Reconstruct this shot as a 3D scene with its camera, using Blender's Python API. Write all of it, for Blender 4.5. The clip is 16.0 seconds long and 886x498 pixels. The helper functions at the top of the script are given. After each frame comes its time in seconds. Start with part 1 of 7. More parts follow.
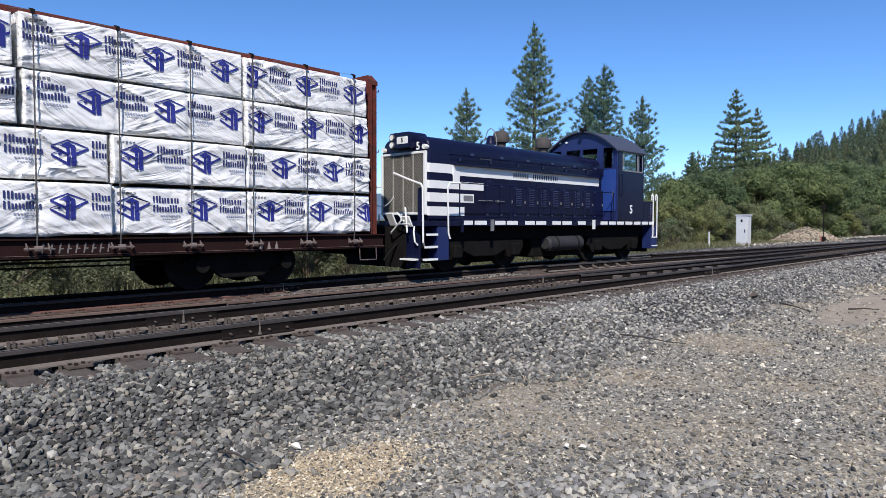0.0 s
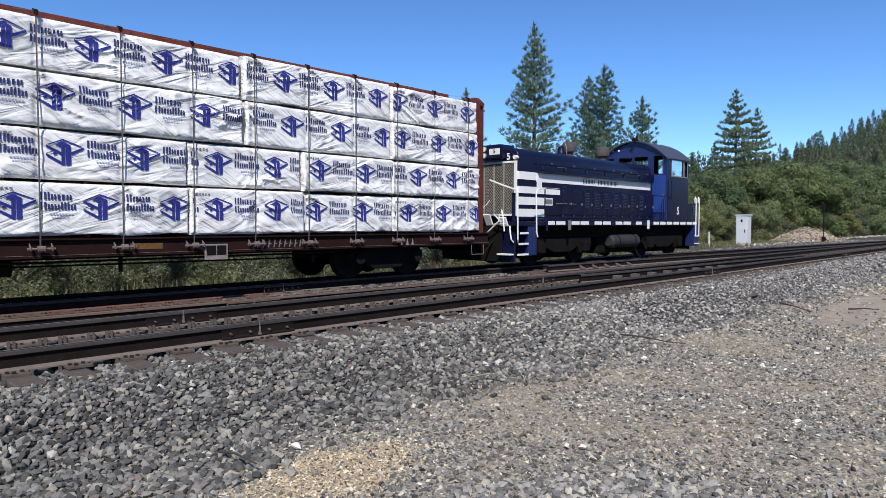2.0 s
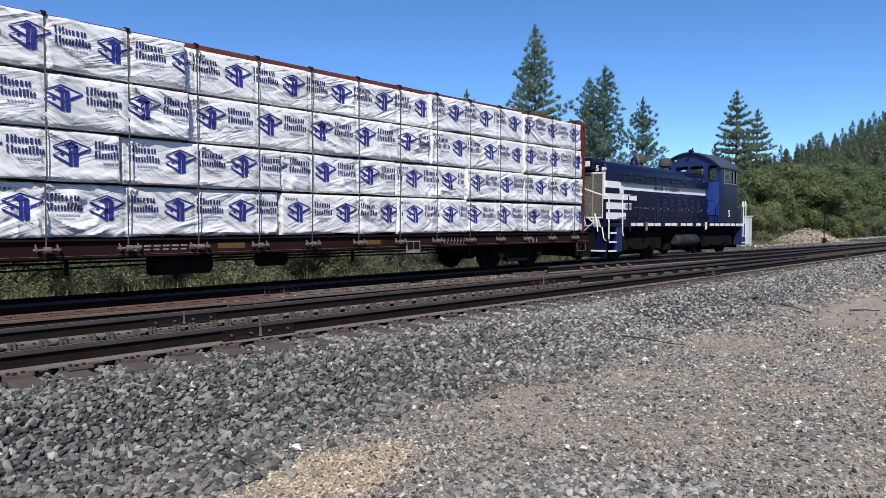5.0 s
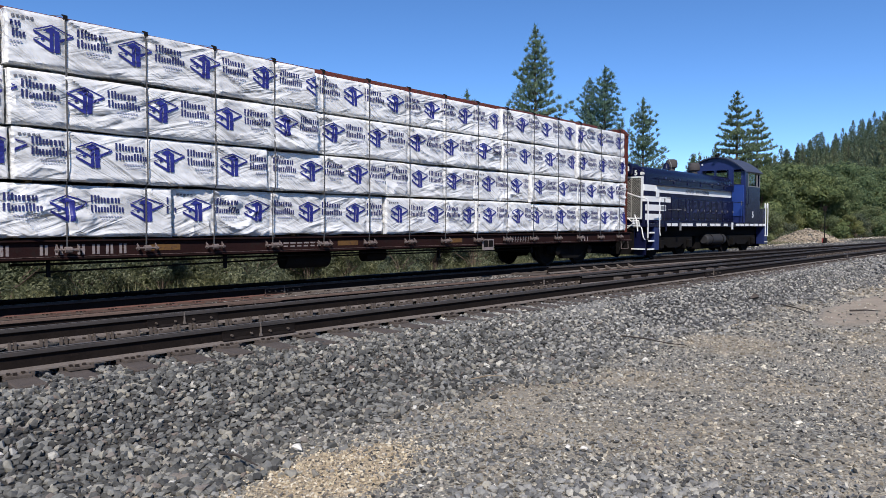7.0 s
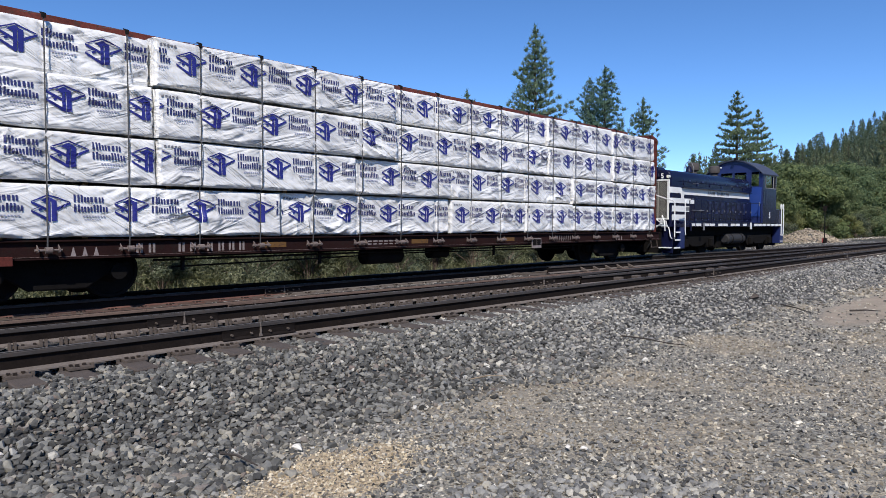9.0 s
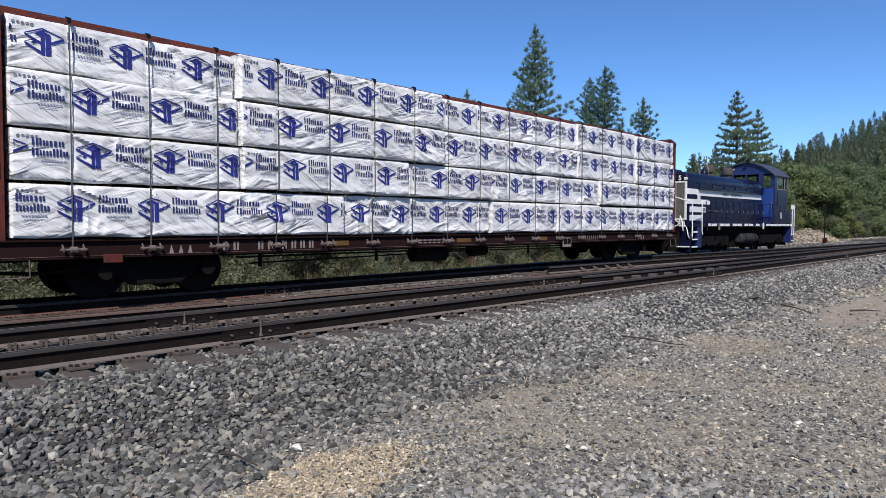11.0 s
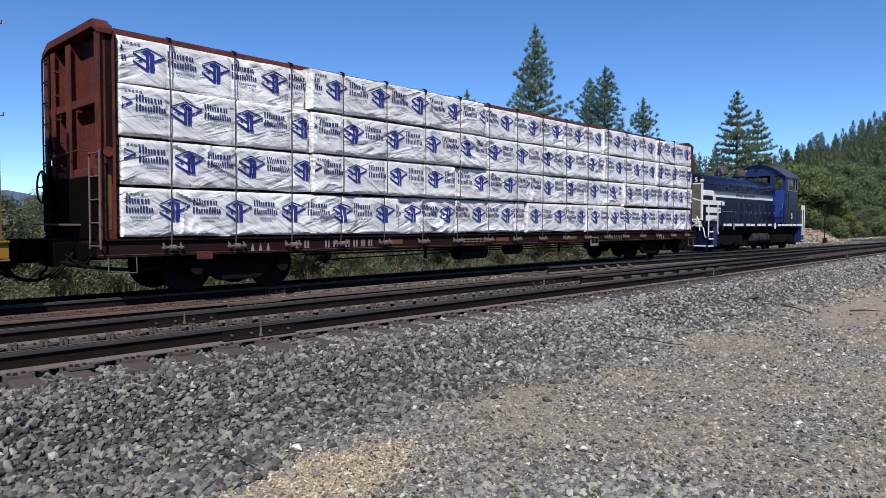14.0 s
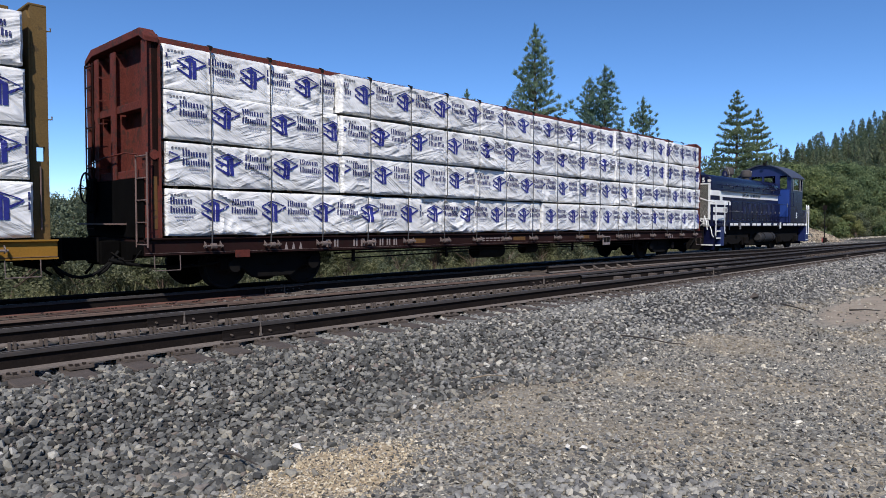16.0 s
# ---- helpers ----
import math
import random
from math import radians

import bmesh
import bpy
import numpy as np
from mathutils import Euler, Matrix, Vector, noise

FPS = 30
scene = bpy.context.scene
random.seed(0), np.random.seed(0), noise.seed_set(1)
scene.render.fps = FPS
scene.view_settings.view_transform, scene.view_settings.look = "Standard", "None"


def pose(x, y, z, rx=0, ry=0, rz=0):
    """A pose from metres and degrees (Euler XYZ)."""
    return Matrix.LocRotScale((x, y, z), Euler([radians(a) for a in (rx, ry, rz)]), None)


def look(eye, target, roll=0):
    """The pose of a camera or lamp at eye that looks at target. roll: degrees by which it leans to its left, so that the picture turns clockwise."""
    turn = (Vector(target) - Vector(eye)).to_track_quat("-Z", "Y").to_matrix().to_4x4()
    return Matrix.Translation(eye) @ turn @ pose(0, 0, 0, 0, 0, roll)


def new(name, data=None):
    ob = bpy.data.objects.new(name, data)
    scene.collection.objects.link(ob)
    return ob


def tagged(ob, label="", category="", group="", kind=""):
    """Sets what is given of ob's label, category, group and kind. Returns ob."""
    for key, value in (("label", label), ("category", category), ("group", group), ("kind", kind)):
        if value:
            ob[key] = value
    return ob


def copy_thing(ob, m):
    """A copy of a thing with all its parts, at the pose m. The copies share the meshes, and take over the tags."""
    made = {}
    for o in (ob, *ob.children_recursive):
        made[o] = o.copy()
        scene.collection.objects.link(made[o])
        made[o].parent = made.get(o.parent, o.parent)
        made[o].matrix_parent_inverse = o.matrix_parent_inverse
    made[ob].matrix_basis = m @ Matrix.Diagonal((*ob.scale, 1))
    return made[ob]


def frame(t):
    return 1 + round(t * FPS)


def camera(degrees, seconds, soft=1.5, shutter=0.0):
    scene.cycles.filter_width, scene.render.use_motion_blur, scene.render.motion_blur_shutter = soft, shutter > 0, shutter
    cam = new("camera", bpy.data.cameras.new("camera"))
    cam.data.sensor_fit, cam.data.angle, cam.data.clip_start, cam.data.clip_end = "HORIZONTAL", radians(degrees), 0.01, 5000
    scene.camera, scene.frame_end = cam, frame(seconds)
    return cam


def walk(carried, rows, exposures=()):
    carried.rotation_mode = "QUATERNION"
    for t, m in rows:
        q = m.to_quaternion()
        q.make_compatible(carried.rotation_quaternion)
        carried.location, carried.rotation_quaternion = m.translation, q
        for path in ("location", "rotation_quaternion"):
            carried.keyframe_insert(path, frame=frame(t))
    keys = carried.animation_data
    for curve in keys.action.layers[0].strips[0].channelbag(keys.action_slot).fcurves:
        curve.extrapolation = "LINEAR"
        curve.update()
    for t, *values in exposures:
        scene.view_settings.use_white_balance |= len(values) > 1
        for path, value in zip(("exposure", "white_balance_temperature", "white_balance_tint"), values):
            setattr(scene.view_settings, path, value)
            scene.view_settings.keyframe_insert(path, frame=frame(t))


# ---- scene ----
# ---- camera: a hand-held-still camera on a tripod, 1.3 m above the rail heads ----
EYE = Vector((0.0, 0.0, 1.30))


def aim(yaw, pitch, roll=0.0):
    """Pose of the camera: yaw in degrees from +y towards +x, pitch downwards."""
    a, b = radians(yaw), radians(pitch)
    return look(EYE, EYE + Vector((math.sin(a) * math.cos(b), math.cos(a) * math.cos(b), -math.sin(b))), roll)


cam = camera(66.34, 16.0, soft=0.8)
walk(cam, [(0.0, aim(46.52, 2.372)), (3.2, aim(46.52, 2.372)), (4.0, aim(46.51, 2.315)), (6.3, aim(46.44, 2.245)),
           (8.0, aim(46.44, 2.245)), (12.0, aim(46.44, 2.245)), (15.2, aim(46.44, 2.245)), (16.0, aim(46.45, 2.290))],
     exposures=[(0.0, 0.19, 6420, 13), (3.0, 0.12, 6420, 13), (7.0, 0.07, 6420, 13), (12.5, -0.02, 6420, 13), (16.0, -0.05, 6420, 13)])

# ---- world and sun ----
SUN_AZ, SUN_EL = 228.0, 44.5  # degrees, azimuth clockwise from +y
world = bpy.data.worlds.new("sky")
scene.world = world
world.use_nodes = True
wn = world.node_tree.nodes
wn.clear()
w_out = wn.new("ShaderNodeOutputWorld")
w_bg = wn.new("ShaderNodeBackground")
w_sky = wn.new("ShaderNodeTexSky")
w_sky.sky_type = "NISHITA"
w_sky.sun_disc = False
w_sky.sun_elevation, w_sky.sun_rotation = radians(SUN_EL), radians(SUN_AZ)
w_sky.altitude, w_sky.air_density, w_sky.dust_density, w_sky.ozone_density = 2500, 0.8, 0.0, 4.5
w_bg.inputs["Strength"].default_value = 0.169
w_sat = wn.new("ShaderNodeHueSaturation")
w_sat.inputs["Saturation"].default_value = 1.13
world.node_tree.links.new(w_sky.outputs[0], w_sat.inputs["Color"])
world.node_tree.links.new(w_sat.outputs[0], w_bg.inputs[0])
world.node_tree.links.new(w_bg.outputs[0], w_out.inputs[0])

sun_data = bpy.data.lights.new("sun", "SUN")
sun_data.energy, sun_data.angle, sun_data.color = 4.6, radians(0.53), (1.0, 0.95, 0.87)
sun = new("sun", sun_data)
_az, _el = radians(SUN_AZ), radians(SUN_EL)
TO_SUN = Vector((math.sin(_az) * math.cos(_el), math.cos(_az) * math.cos(_el), math.sin(_el)))
sun.matrix_basis = look(TO_SUN * 200, (0, 0, 0))

# ---- train position: metres travelled by the front end of the lumber load ----


def travel(t):
    u = t / 16.0
    late = float(np.interp(t, (10.0, 11.3, 12.0, 12.5, 13.0, 13.5, 14.0, 14.5, 15.0, 15.5, 16.0), (0.0, -0.025, -0.01, 0.01, 0.03, 0.044, 0.04, 0.03, 0.005, -0.02, -0.01)))
    return 9.887 + u * (30.603 + u * (-6.436 + u * (-7.007 + u * (-8.744 + u * 9.067)))) + late


def slack(t):
    """How far the second car has run in on its coupler."""
    return float(np.interp(t, (0.0, 15.1, 15.4, 15.7, 16.0), (0.088, 0.088, 0.06, 0.03, -0.01)))


TRACK_Y = 12.85
GRADE = -0.0035  # the far track falls gently along +x


def track_z(x):
    return GRADE * (min(x, 60.0) - 12.0)


def rail_z(x):
    """Rail level of the far track; the old rails sag a little under the line of the wheels."""
    return track_z(x) - 0.02 - 0.0015 * min(max(x - 14.0, 0.0), 40.0)


def track_y(x):
    """Centre line of the far track: straight past the camera, then bending towards the near track."""
    bend = 0.0009 * min(max(x - 22.0, 0.0), 30.0) ** 2
    return TRACK_Y - bend - 0.054 * max(x - 52.0, 0.0)


def ride(x, rear, front):
    """Pose of a vehicle with its origin at x along the line, carried on trucks at rear and front."""
    ya, yb = track_y(x + rear), track_y(x + front)
    slope = (yb - ya) / (front - rear)
    return pose(x, ya - slope * rear, track_z(x), 0, -math.degrees(GRADE), math.degrees(math.atan(slope)))


S0 = travel(0.0)
# ---- mesh helpers ----


class Geo:
    """Collects vertices and faces of one mesh."""

    def __init__(self):
        self.v, self.f = [], []

    def add(self, verts, faces):
        n = len(self.v)
        self.v.extend(verts)
        self.f.extend(tuple(i + n for i in f) for f in faces)
        return self

    def box(self, x0, x1, y0, y1, z0, z1):
        return self.add([(x, y, z) for x in (x0, x1) for y in (y0, y1) for z in (z0, z1)],
                        [(0, 1, 3, 2), (4, 6, 7, 5), (0, 4, 5, 1), (2, 3, 7, 6), (0, 2, 6, 4), (1, 5, 7, 3)])

    def tube(self, pts, r, seg=8, r1=None, cap=True):
        pts = [Vector(p) for p in pts]
        r1 = r if r1 is None else r1
        n = len(pts)
        rings = []
        prev = None
        for i, p in enumerate(pts):
            d = (pts[min(i + 1, n - 1)] - pts[max(i - 1, 0)]).normalized()
            if prev is None:
                a = d.cross(Vector((0, 0, 1)))
                if a.length < 1e-3:
                    a = Vector((1, 0, 0))
            else:
                a = prev - d * prev.dot(d)
            a.normalize()
            prev = a
            b = d.cross(a)
            rr = r + (r1 - r) * i / max(n - 1, 1)
            rings.append([tuple(p + (a * math.cos(2 * math.pi * k / seg) + b * math.sin(2 * math.pi * k / seg)) * rr) for k in range(seg)])
        verts = [q for ring in rings for q in ring]
        faces = [(i * seg + k, i * seg + (k + 1) % seg, (i + 1) * seg + (k + 1) % seg, (i + 1) * seg + k) for i in range(n - 1) for k in range(seg)]
        if cap:
            faces += [tuple(range(seg))[::-1], tuple((n - 1) * seg + k for k in range(seg))]
        return self.add(verts, faces)

    def prism(self, outline, axis, a0, a1):
        """Outline of (u, v) pairs pushed along an axis: x takes (y, z), y takes (x, z), z takes (x, y)."""
        def at(u, v, a):
            return {"x": (a, u, v), "y": (u, a, v), "z": (u, v, a)}[axis]
        n = len(outline)
        return self.add([at(u, v, a0) for u, v in outline] + [at(u, v, a1) for u, v in outline],
                        [(k, (k + 1) % n, n + (k + 1) % n, n + k) for k in range(n)] + [tuple(range(n))[::-1], tuple(range(n, 2 * n))])

    def lathe(self, profile, origin, axis="y", seg=24):
        """Profile of (radius, along) pairs turned about an axis through origin."""
        o = Vector(origin)
        verts, n = [], len(profile)
        for r, h in profile:
            for k in range(seg):
                c, s = r * math.cos(2 * math.pi * k / seg), r * math.sin(2 * math.pi * k / seg)
                verts.append(tuple(o + Vector({"y": (c, h, s), "x": (h, c, s), "z": (c, s, h)}[axis])))
        faces = [(i * seg + k, i * seg + (k + 1) % seg, (i + 1) * seg + (k + 1) % seg, (i + 1) * seg + k) for i in range(n - 1) for k in range(seg)]
        faces += [tuple(range(seg)), tuple((n - 1) * seg + k for k in range(seg))]
        return self.add(verts, faces)


def to_mesh(name, geo, material, bevel=0.0, smooth=False, segments=2):
    me = bpy.data.meshes.new(name)
    me.from_pydata(geo.v, [], geo.f)
    bm = bmesh.new()
    bm.from_mesh(me)
    bmesh.ops.recalc_face_normals(bm, faces=bm.faces)
    if bevel:
        edges = [e for e in bm.edges if len(e.link_faces) == 2 and e.calc_face_angle(0) > 0.5]
        bmesh.ops.bevel(bm, geom=edges, offset=bevel, segments=segments, affect="EDGES", profile=0.5, clamp_overlap=True)
    for f in bm.faces:
        f.smooth = smooth
    bm.to_mesh(me)
    bm.free()
    if smooth:
        me.set_sharp_from_angle(angle=radians(35))
    me.materials.append(material)
    return me


def part(name, geo, material, parent, label="", bevel=0.0, smooth=False, segments=2):
    """One mesh object under a thing or under a part."""
    ob = new(name, to_mesh(name, geo, material, bevel, smooth, segments))
    ob.parent = parent
    return tagged(ob, label)


def thing(name, label, category, m=None, group="", kind=""):
    ob = new(name)
    ob.empty_display_size = 0.2
    ob.matrix_basis = m or Matrix()
    return tagged(ob, label, category, group, kind)


def solid(name, geo, material, label, category="", group="", kind="", bevel=0.0, smooth=False, m=None):
    ob = new(name, to_mesh(name, geo, material, bevel, smooth))
    if m:
        ob.matrix_basis = m
    return tagged(ob, label, category, group, kind)


def arc_pts(a, b, sag, n=9):
    a, b = Vector(a), Vector(b)
    return [a.lerp(b, k / (n - 1)) - Vector((0, 0, sag * 4 * (k / (n - 1)) * (1 - k / (n - 1)))) for k in range(n)]


# ---- materials ----


def ramp(nt, fac, stops):
    n = nt.nodes.new("ShaderNodeValToRGB")
    while len(n.color_ramp.elements) < len(stops):
        n.color_ramp.elements.new(0.5)
    for e, (pos, col) in zip(n.color_ramp.elements, stops):
        e.position, e.color = pos, (*col, 1)
    nt.links.new(fac, n.inputs[0])
    return n.outputs[0]


def noise_node(nt, vec, scale, detail=4, rough=0.55):
    n = nt.nodes.new("ShaderNodeTexNoise")
    n.inputs["Scale"].default_value, n.inputs["Detail"].default_value, n.inputs["Roughness"].default_value = scale, detail, rough
    nt.links.new(vec, n.inputs["Vector"])
    return n.outputs["Fac"]


def mix(nt, fac, a, b, blend="MIX"):
    n = nt.nodes.new("ShaderNodeMix")
    n.data_type, n.blend_type = "RGBA", blend
    for sock, val in ((n.inputs[0], fac), (n.inputs[6], a), (n.inputs[7], b)):
        if isinstance(val, (int, float)):
            sock.default_value = val
        elif isinstance(val, tuple):
            sock.default_value = (*val, 1)
        else:
            nt.links.new(val, sock)
    return n.outputs[2]


def start(name):
    m = bpy.data.materials.new(name)
    m.use_nodes = True
    nt = m.node_tree
    b = nt.nodes["Principled BSDF"]
    co = nt.nodes.new("ShaderNodeTexCoord").outputs["Object"]
    return m, nt, b, co


def shade(c, k):
    return tuple(min(1.0, x * k) for x in c)


def bump_in(nt, b, height, strength, distance=0.02):
    n = nt.nodes.new("ShaderNodeBump")
    n.inputs["Strength"].default_value, n.inputs["Distance"].default_value = strength, distance
    nt.links.new(height, n.inputs["Height"])
    nt.links.new(n.outputs[0], b.inputs["Normal"])


def paint(name, col, rough=0.5, metal=0.0, var=0.18, scale=2.5, wear=None, wear_at=0.62, bump=0.15, fine=45.0, rvar=0.12, spec=0.5):
    """Painted or bare solid surface: broad fading, fine grain, patches of wear, slight relief."""
    m, nt, b, co = start(name)
    broad, grain = noise_node(nt, co, scale, 5), noise_node(nt, co, fine, 3)
    c = ramp(nt, broad, [(0.3, shade(col, 1 - var)), (0.7, shade(col, 1 + var))])
    c = mix(nt, 0.35, c, ramp(nt, grain, [(0.35, shade(col, 1 - 1.3 * var)), (0.65, shade(col, 1 + 1.3 * var))]))
    if wear:
        spots = noise_node(nt, co, scale * 3.3, 8, 0.68)
        c = mix(nt, ramp(nt, spots, [(wear_at, (0, 0, 0)), (wear_at + 0.07, (1, 1, 1))]), c, wear)
    nt.links.new(c, b.inputs["Base Color"])
    r = nt.nodes.new("ShaderNodeMapRange")
    r.inputs[3].default_value, r.inputs[4].default_value = rough - rvar, min(1.0, rough + rvar)
    nt.links.new(broad, r.inputs[0])
    nt.links.new(r.outputs[0], b.inputs["Roughness"])
    b.inputs["Metallic"].default_value = metal
    b.inputs["Specular IOR Level"].default_value = spec
    if bump:
        bump_in(nt, b, grain, bump, 0.01)
    return m


M_RAIL_TOP = paint("dull_worn_rail_steel", (0.105, 0.097, 0.092), 0.6, 0.2, 0.25, 3.0)
# rust brown taken darker: the rail head's shade on the web is in it
M_RAIL = paint("rusty_shaded_rail_side", (0.013, 0.0095, 0.008), 0.9, 0.0, 0.4, 4.0, (0.03, 0.021, 0.017), 0.60, spec=0.12)
M_HEAD = paint("grey_brown_rail_head", (0.050, 0.044, 0.041), 0.75, 0.0, 0.3, 3.0, (0.06, 0.048, 0.042), 0.56, spec=0.3)
M_TANHEAD = paint("tan_rusty_rail_head", (0.15, 0.105, 0.083), 0.9, 0.0, 0.25, 4.0, (0.10, 0.072, 0.058), 0.58, spec=0.15)
M_FOOT = paint("rusty_brown_rail_foot", (0.145, 0.121, 0.104), 0.9, 0.0, 0.25, 5.0, (0.105, 0.078, 0.064), 0.6)
M_TIE = paint("weathered_tie_wood", (0.080, 0.063, 0.052), 0.92, 0.0, 0.35, 3.0, (0.05, 0.043, 0.038), 0.58, 0.6, 60)
M_PLATE = paint("rusty_tie_plate", (0.104, 0.084, 0.070), 0.9, 0.0, 0.35, 6.0, (0.135, 0.105, 0.086), spec=0.2)
M_REDFOOT = paint("red_rust_rail_foot", (0.13, 0.058, 0.043), 0.9, 0.0, 0.3, 5.0, (0.12, 0.075, 0.06), 0.58)
M_NAVY = paint("navy_locomotive_paint", (0.0068, 0.0084, 0.030), 0.24, 0.0, 0.2, 1.5, (0.018, 0.020, 0.044), 0.68, 0.06, 25, 0.1, spec=0.22)
M_BLUE = paint("brighter_blue_paint", (0.02, 0.055, 0.24), 0.35, 0.0, 0.12, 2.0, None, 0.6, 0.05)
M_WHITE = paint("white_locomotive_paint", (0.78, 0.78, 0.75), 0.4, 0.0, 0.06, 2.0, (0.5, 0.48, 0.44), 0.72, 0.05)
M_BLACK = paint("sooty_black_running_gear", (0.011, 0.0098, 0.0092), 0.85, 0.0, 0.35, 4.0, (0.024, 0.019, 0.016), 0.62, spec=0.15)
# grimy black, taken darker for the deck's shade over the running gear
M_SOOTSHADE = paint("grime_black_with_shade", (0.0085, 0.0076, 0.0072), 0.92, 0.0, 0.4, 4.0, (0.016, 0.0125, 0.0105), 0.62, spec=0.1)
# near-black tone of the car ends, draft gear and couplers
M_DEAD = paint("near_black_end_gear", (0.0040, 0.0038, 0.0038), 0.97, 0.0, 0.4, 4.0, (0.008, 0.0068, 0.006), 0.66, spec=0.03)
M_GREY = paint("dull_grey_metal", (0.22, 0.22, 0.22), 0.55, 0.3, 0.2, 3.0, (0.12, 0.09, 0.07), 0.66)
M_RED = paint("faded_oxide_red_car_paint", (0.118, 0.029, 0.0215), 0.8, 0.0, 0.4, 1.8, (0.062, 0.027, 0.022), 0.52, 0.3, 30, spec=0.2)
M_DKRED = paint("grimy_dark_red_sill", (0.021, 0.0085, 0.0078), 0.82, 0.0, 0.35, 1.6, (0.019, 0.012, 0.0105), 0.55, spec=0.12)
M_YELLOW = paint("faded_yellow_car_paint", (0.128, 0.080, 0.026), 0.75, 0.0, 0.3, 1.6, (0.075, 0.049, 0.022), 0.58, spec=0.3)
M_SHADERED = paint("shade_dark_red_paint", (0.014, 0.0068, 0.0058), 0.9, 0.0, 0.4, 2.0, (0.03, 0.012, 0.009), 0.6, spec=0.08)
M_YSILL = paint("orange_yellow_sill_paint", (0.27, 0.135, 0.016), 0.7, 0.0, 0.2, 1.6, (0.12, 0.06, 0.02), 0.62, spec=0.3)
M_LADDER = paint("faded_pinkish_ladder_paint", (0.15, 0.10, 0.088), 0.8, 0.0, 0.25, 6.0, (0.12, 0.05, 0.04), 0.6)
M_RUBBER = paint("black_rubber", (0.005, 0.005, 0.005), 0.75, spec=0.15)
M_GREYBOX = paint("weathered_silver_cabinet_paint", (0.62, 0.63, 0.63), 0.5, 0.1, 0.1, 2.5, (0.45, 0.44, 0.42), 0.68)
M_PRINT_DARK = paint("dark_navy_print_on_wrap", (0.032, 0.036, 0.135), 0.42, 0.0, 0.12, 5.0, None, 0.6, 0.0)
M_PRINT = paint("blue_print_on_wrap", (0.024, 0.028, 0.205), 0.42, 0.0, 0.12, 5.0, None, 0.6, 0.0)
M_PRINT_GREY = paint("smudged_grey_print", (0.16, 0.16, 0.18), 0.5, 0.0, 0.3, 14.0, (0.6, 0.6, 0.6), 0.55, 0.0)
M_PRINT_SOFT = paint("pale_blue_grey_print", (0.33, 0.34, 0.45), 0.45, 0.0, 0.12, 5.0, None, 0.6, 0.0)
M_STENCIL = paint("chalky_white_stencil", (0.25, 0.21, 0.20), 0.8, 0.0, 0.25, 6.0, (0.12, 0.07, 0.06), 0.58)
M_LUMBER = paint("raw_cut_lumber", (0.45, 0.32, 0.19), 0.8, 0.0, 0.15, 3.0)
M_STRAP = paint("grey_web_strap", (0.085, 0.083, 0.082), 0.7, 0.0, 0.2, 5.0)
# ---- ground: one sheet to the horizon ----


def smooth01(a, b, x):
    t = np.clip((x - a) / (b - a), 0, 1)
    return t * t * (3 - 2 * t)


def ground_z(x, y):
    """Height of the ground: gravel yard, ballast bed under two tracks, drop behind the line, wooded hill down the line,
    added unseen hill behind the camera.
    """
    x, y = np.asarray(x, float), np.asarray(y, float)
    z = -0.34 + 0 * x
    bed = smooth01(4.6, 6.0, y + 0.018 * x) * (1 - smooth01(14.6, 17.0, y))
    near = bed * (1 - smooth01(8.6, 10.6, y))
    z = z + bed * 0.12 + near * 0.115
    z = z - 1.0 * smooth01(15.5, 24.0, y) * (1 - smooth01(26, 45, x))
    far = np.hypot(x, y)
    z = z + 35.0 * smooth01(100, 265, x) * (1 - smooth01(10, 112, y)) * smooth01(14, 30, y)
    # unseen hill behind the camera, added to darken reflections in the locomotive paint
    z = z + 32.0 * smooth01(45, 190, -y) + 0 * far
    z = z + 60.0 * smooth01(700, 2200, far) * smooth01(0.0, 0.6, y / np.maximum(far, 1))
    return z


def axis_steps(lo, hi, near_lo, near_hi, step, growth=1.25):
    mid = list(np.arange(near_lo, near_hi + 1e-6, step))
    up, d = [], step
    while (mid[-1] if not up else up[-1]) < hi:
        d *= growth
        up.append((mid[-1] if not up else up[-1]) + d)
    down, d = [], step
    while (mid[0] if not down else down[-1]) > lo:
        d *= growth
        down.append((mid[0] if not down else down[-1]) - d)
    return np.array(down[::-1] + mid + up)


def sheet(name, xs, ys, height, material):
    gx, gy = np.meshgrid(xs, ys, indexing="ij")
    gz = height(gx, gy)
    verts = np.stack([gx, gy, gz], -1).reshape(-1, 3)
    nx, ny = len(xs), len(ys)
    i = (np.arange(nx - 1)[:, None] * ny + np.arange(ny - 1)[None, :]).reshape(-1)
    faces = np.stack([i, i + ny, i + ny + 1, i + 1], 1)
    me = bpy.data.meshes.new(name)
    me.from_pydata(verts.tolist(), [], faces.tolist())
    me.polygons.foreach_set("use_smooth", [True] * len(faces))
    me.materials.append(material)
    return new(name, me)


BARE = (15.2, 2.9, 3.6, 0.75)  # a bare tan patch of the yard: centre and half sizes


SPILL = (2.76, 3.53, 0.72, 0.50)  # tan spill at the yard edge: centre and half sizes


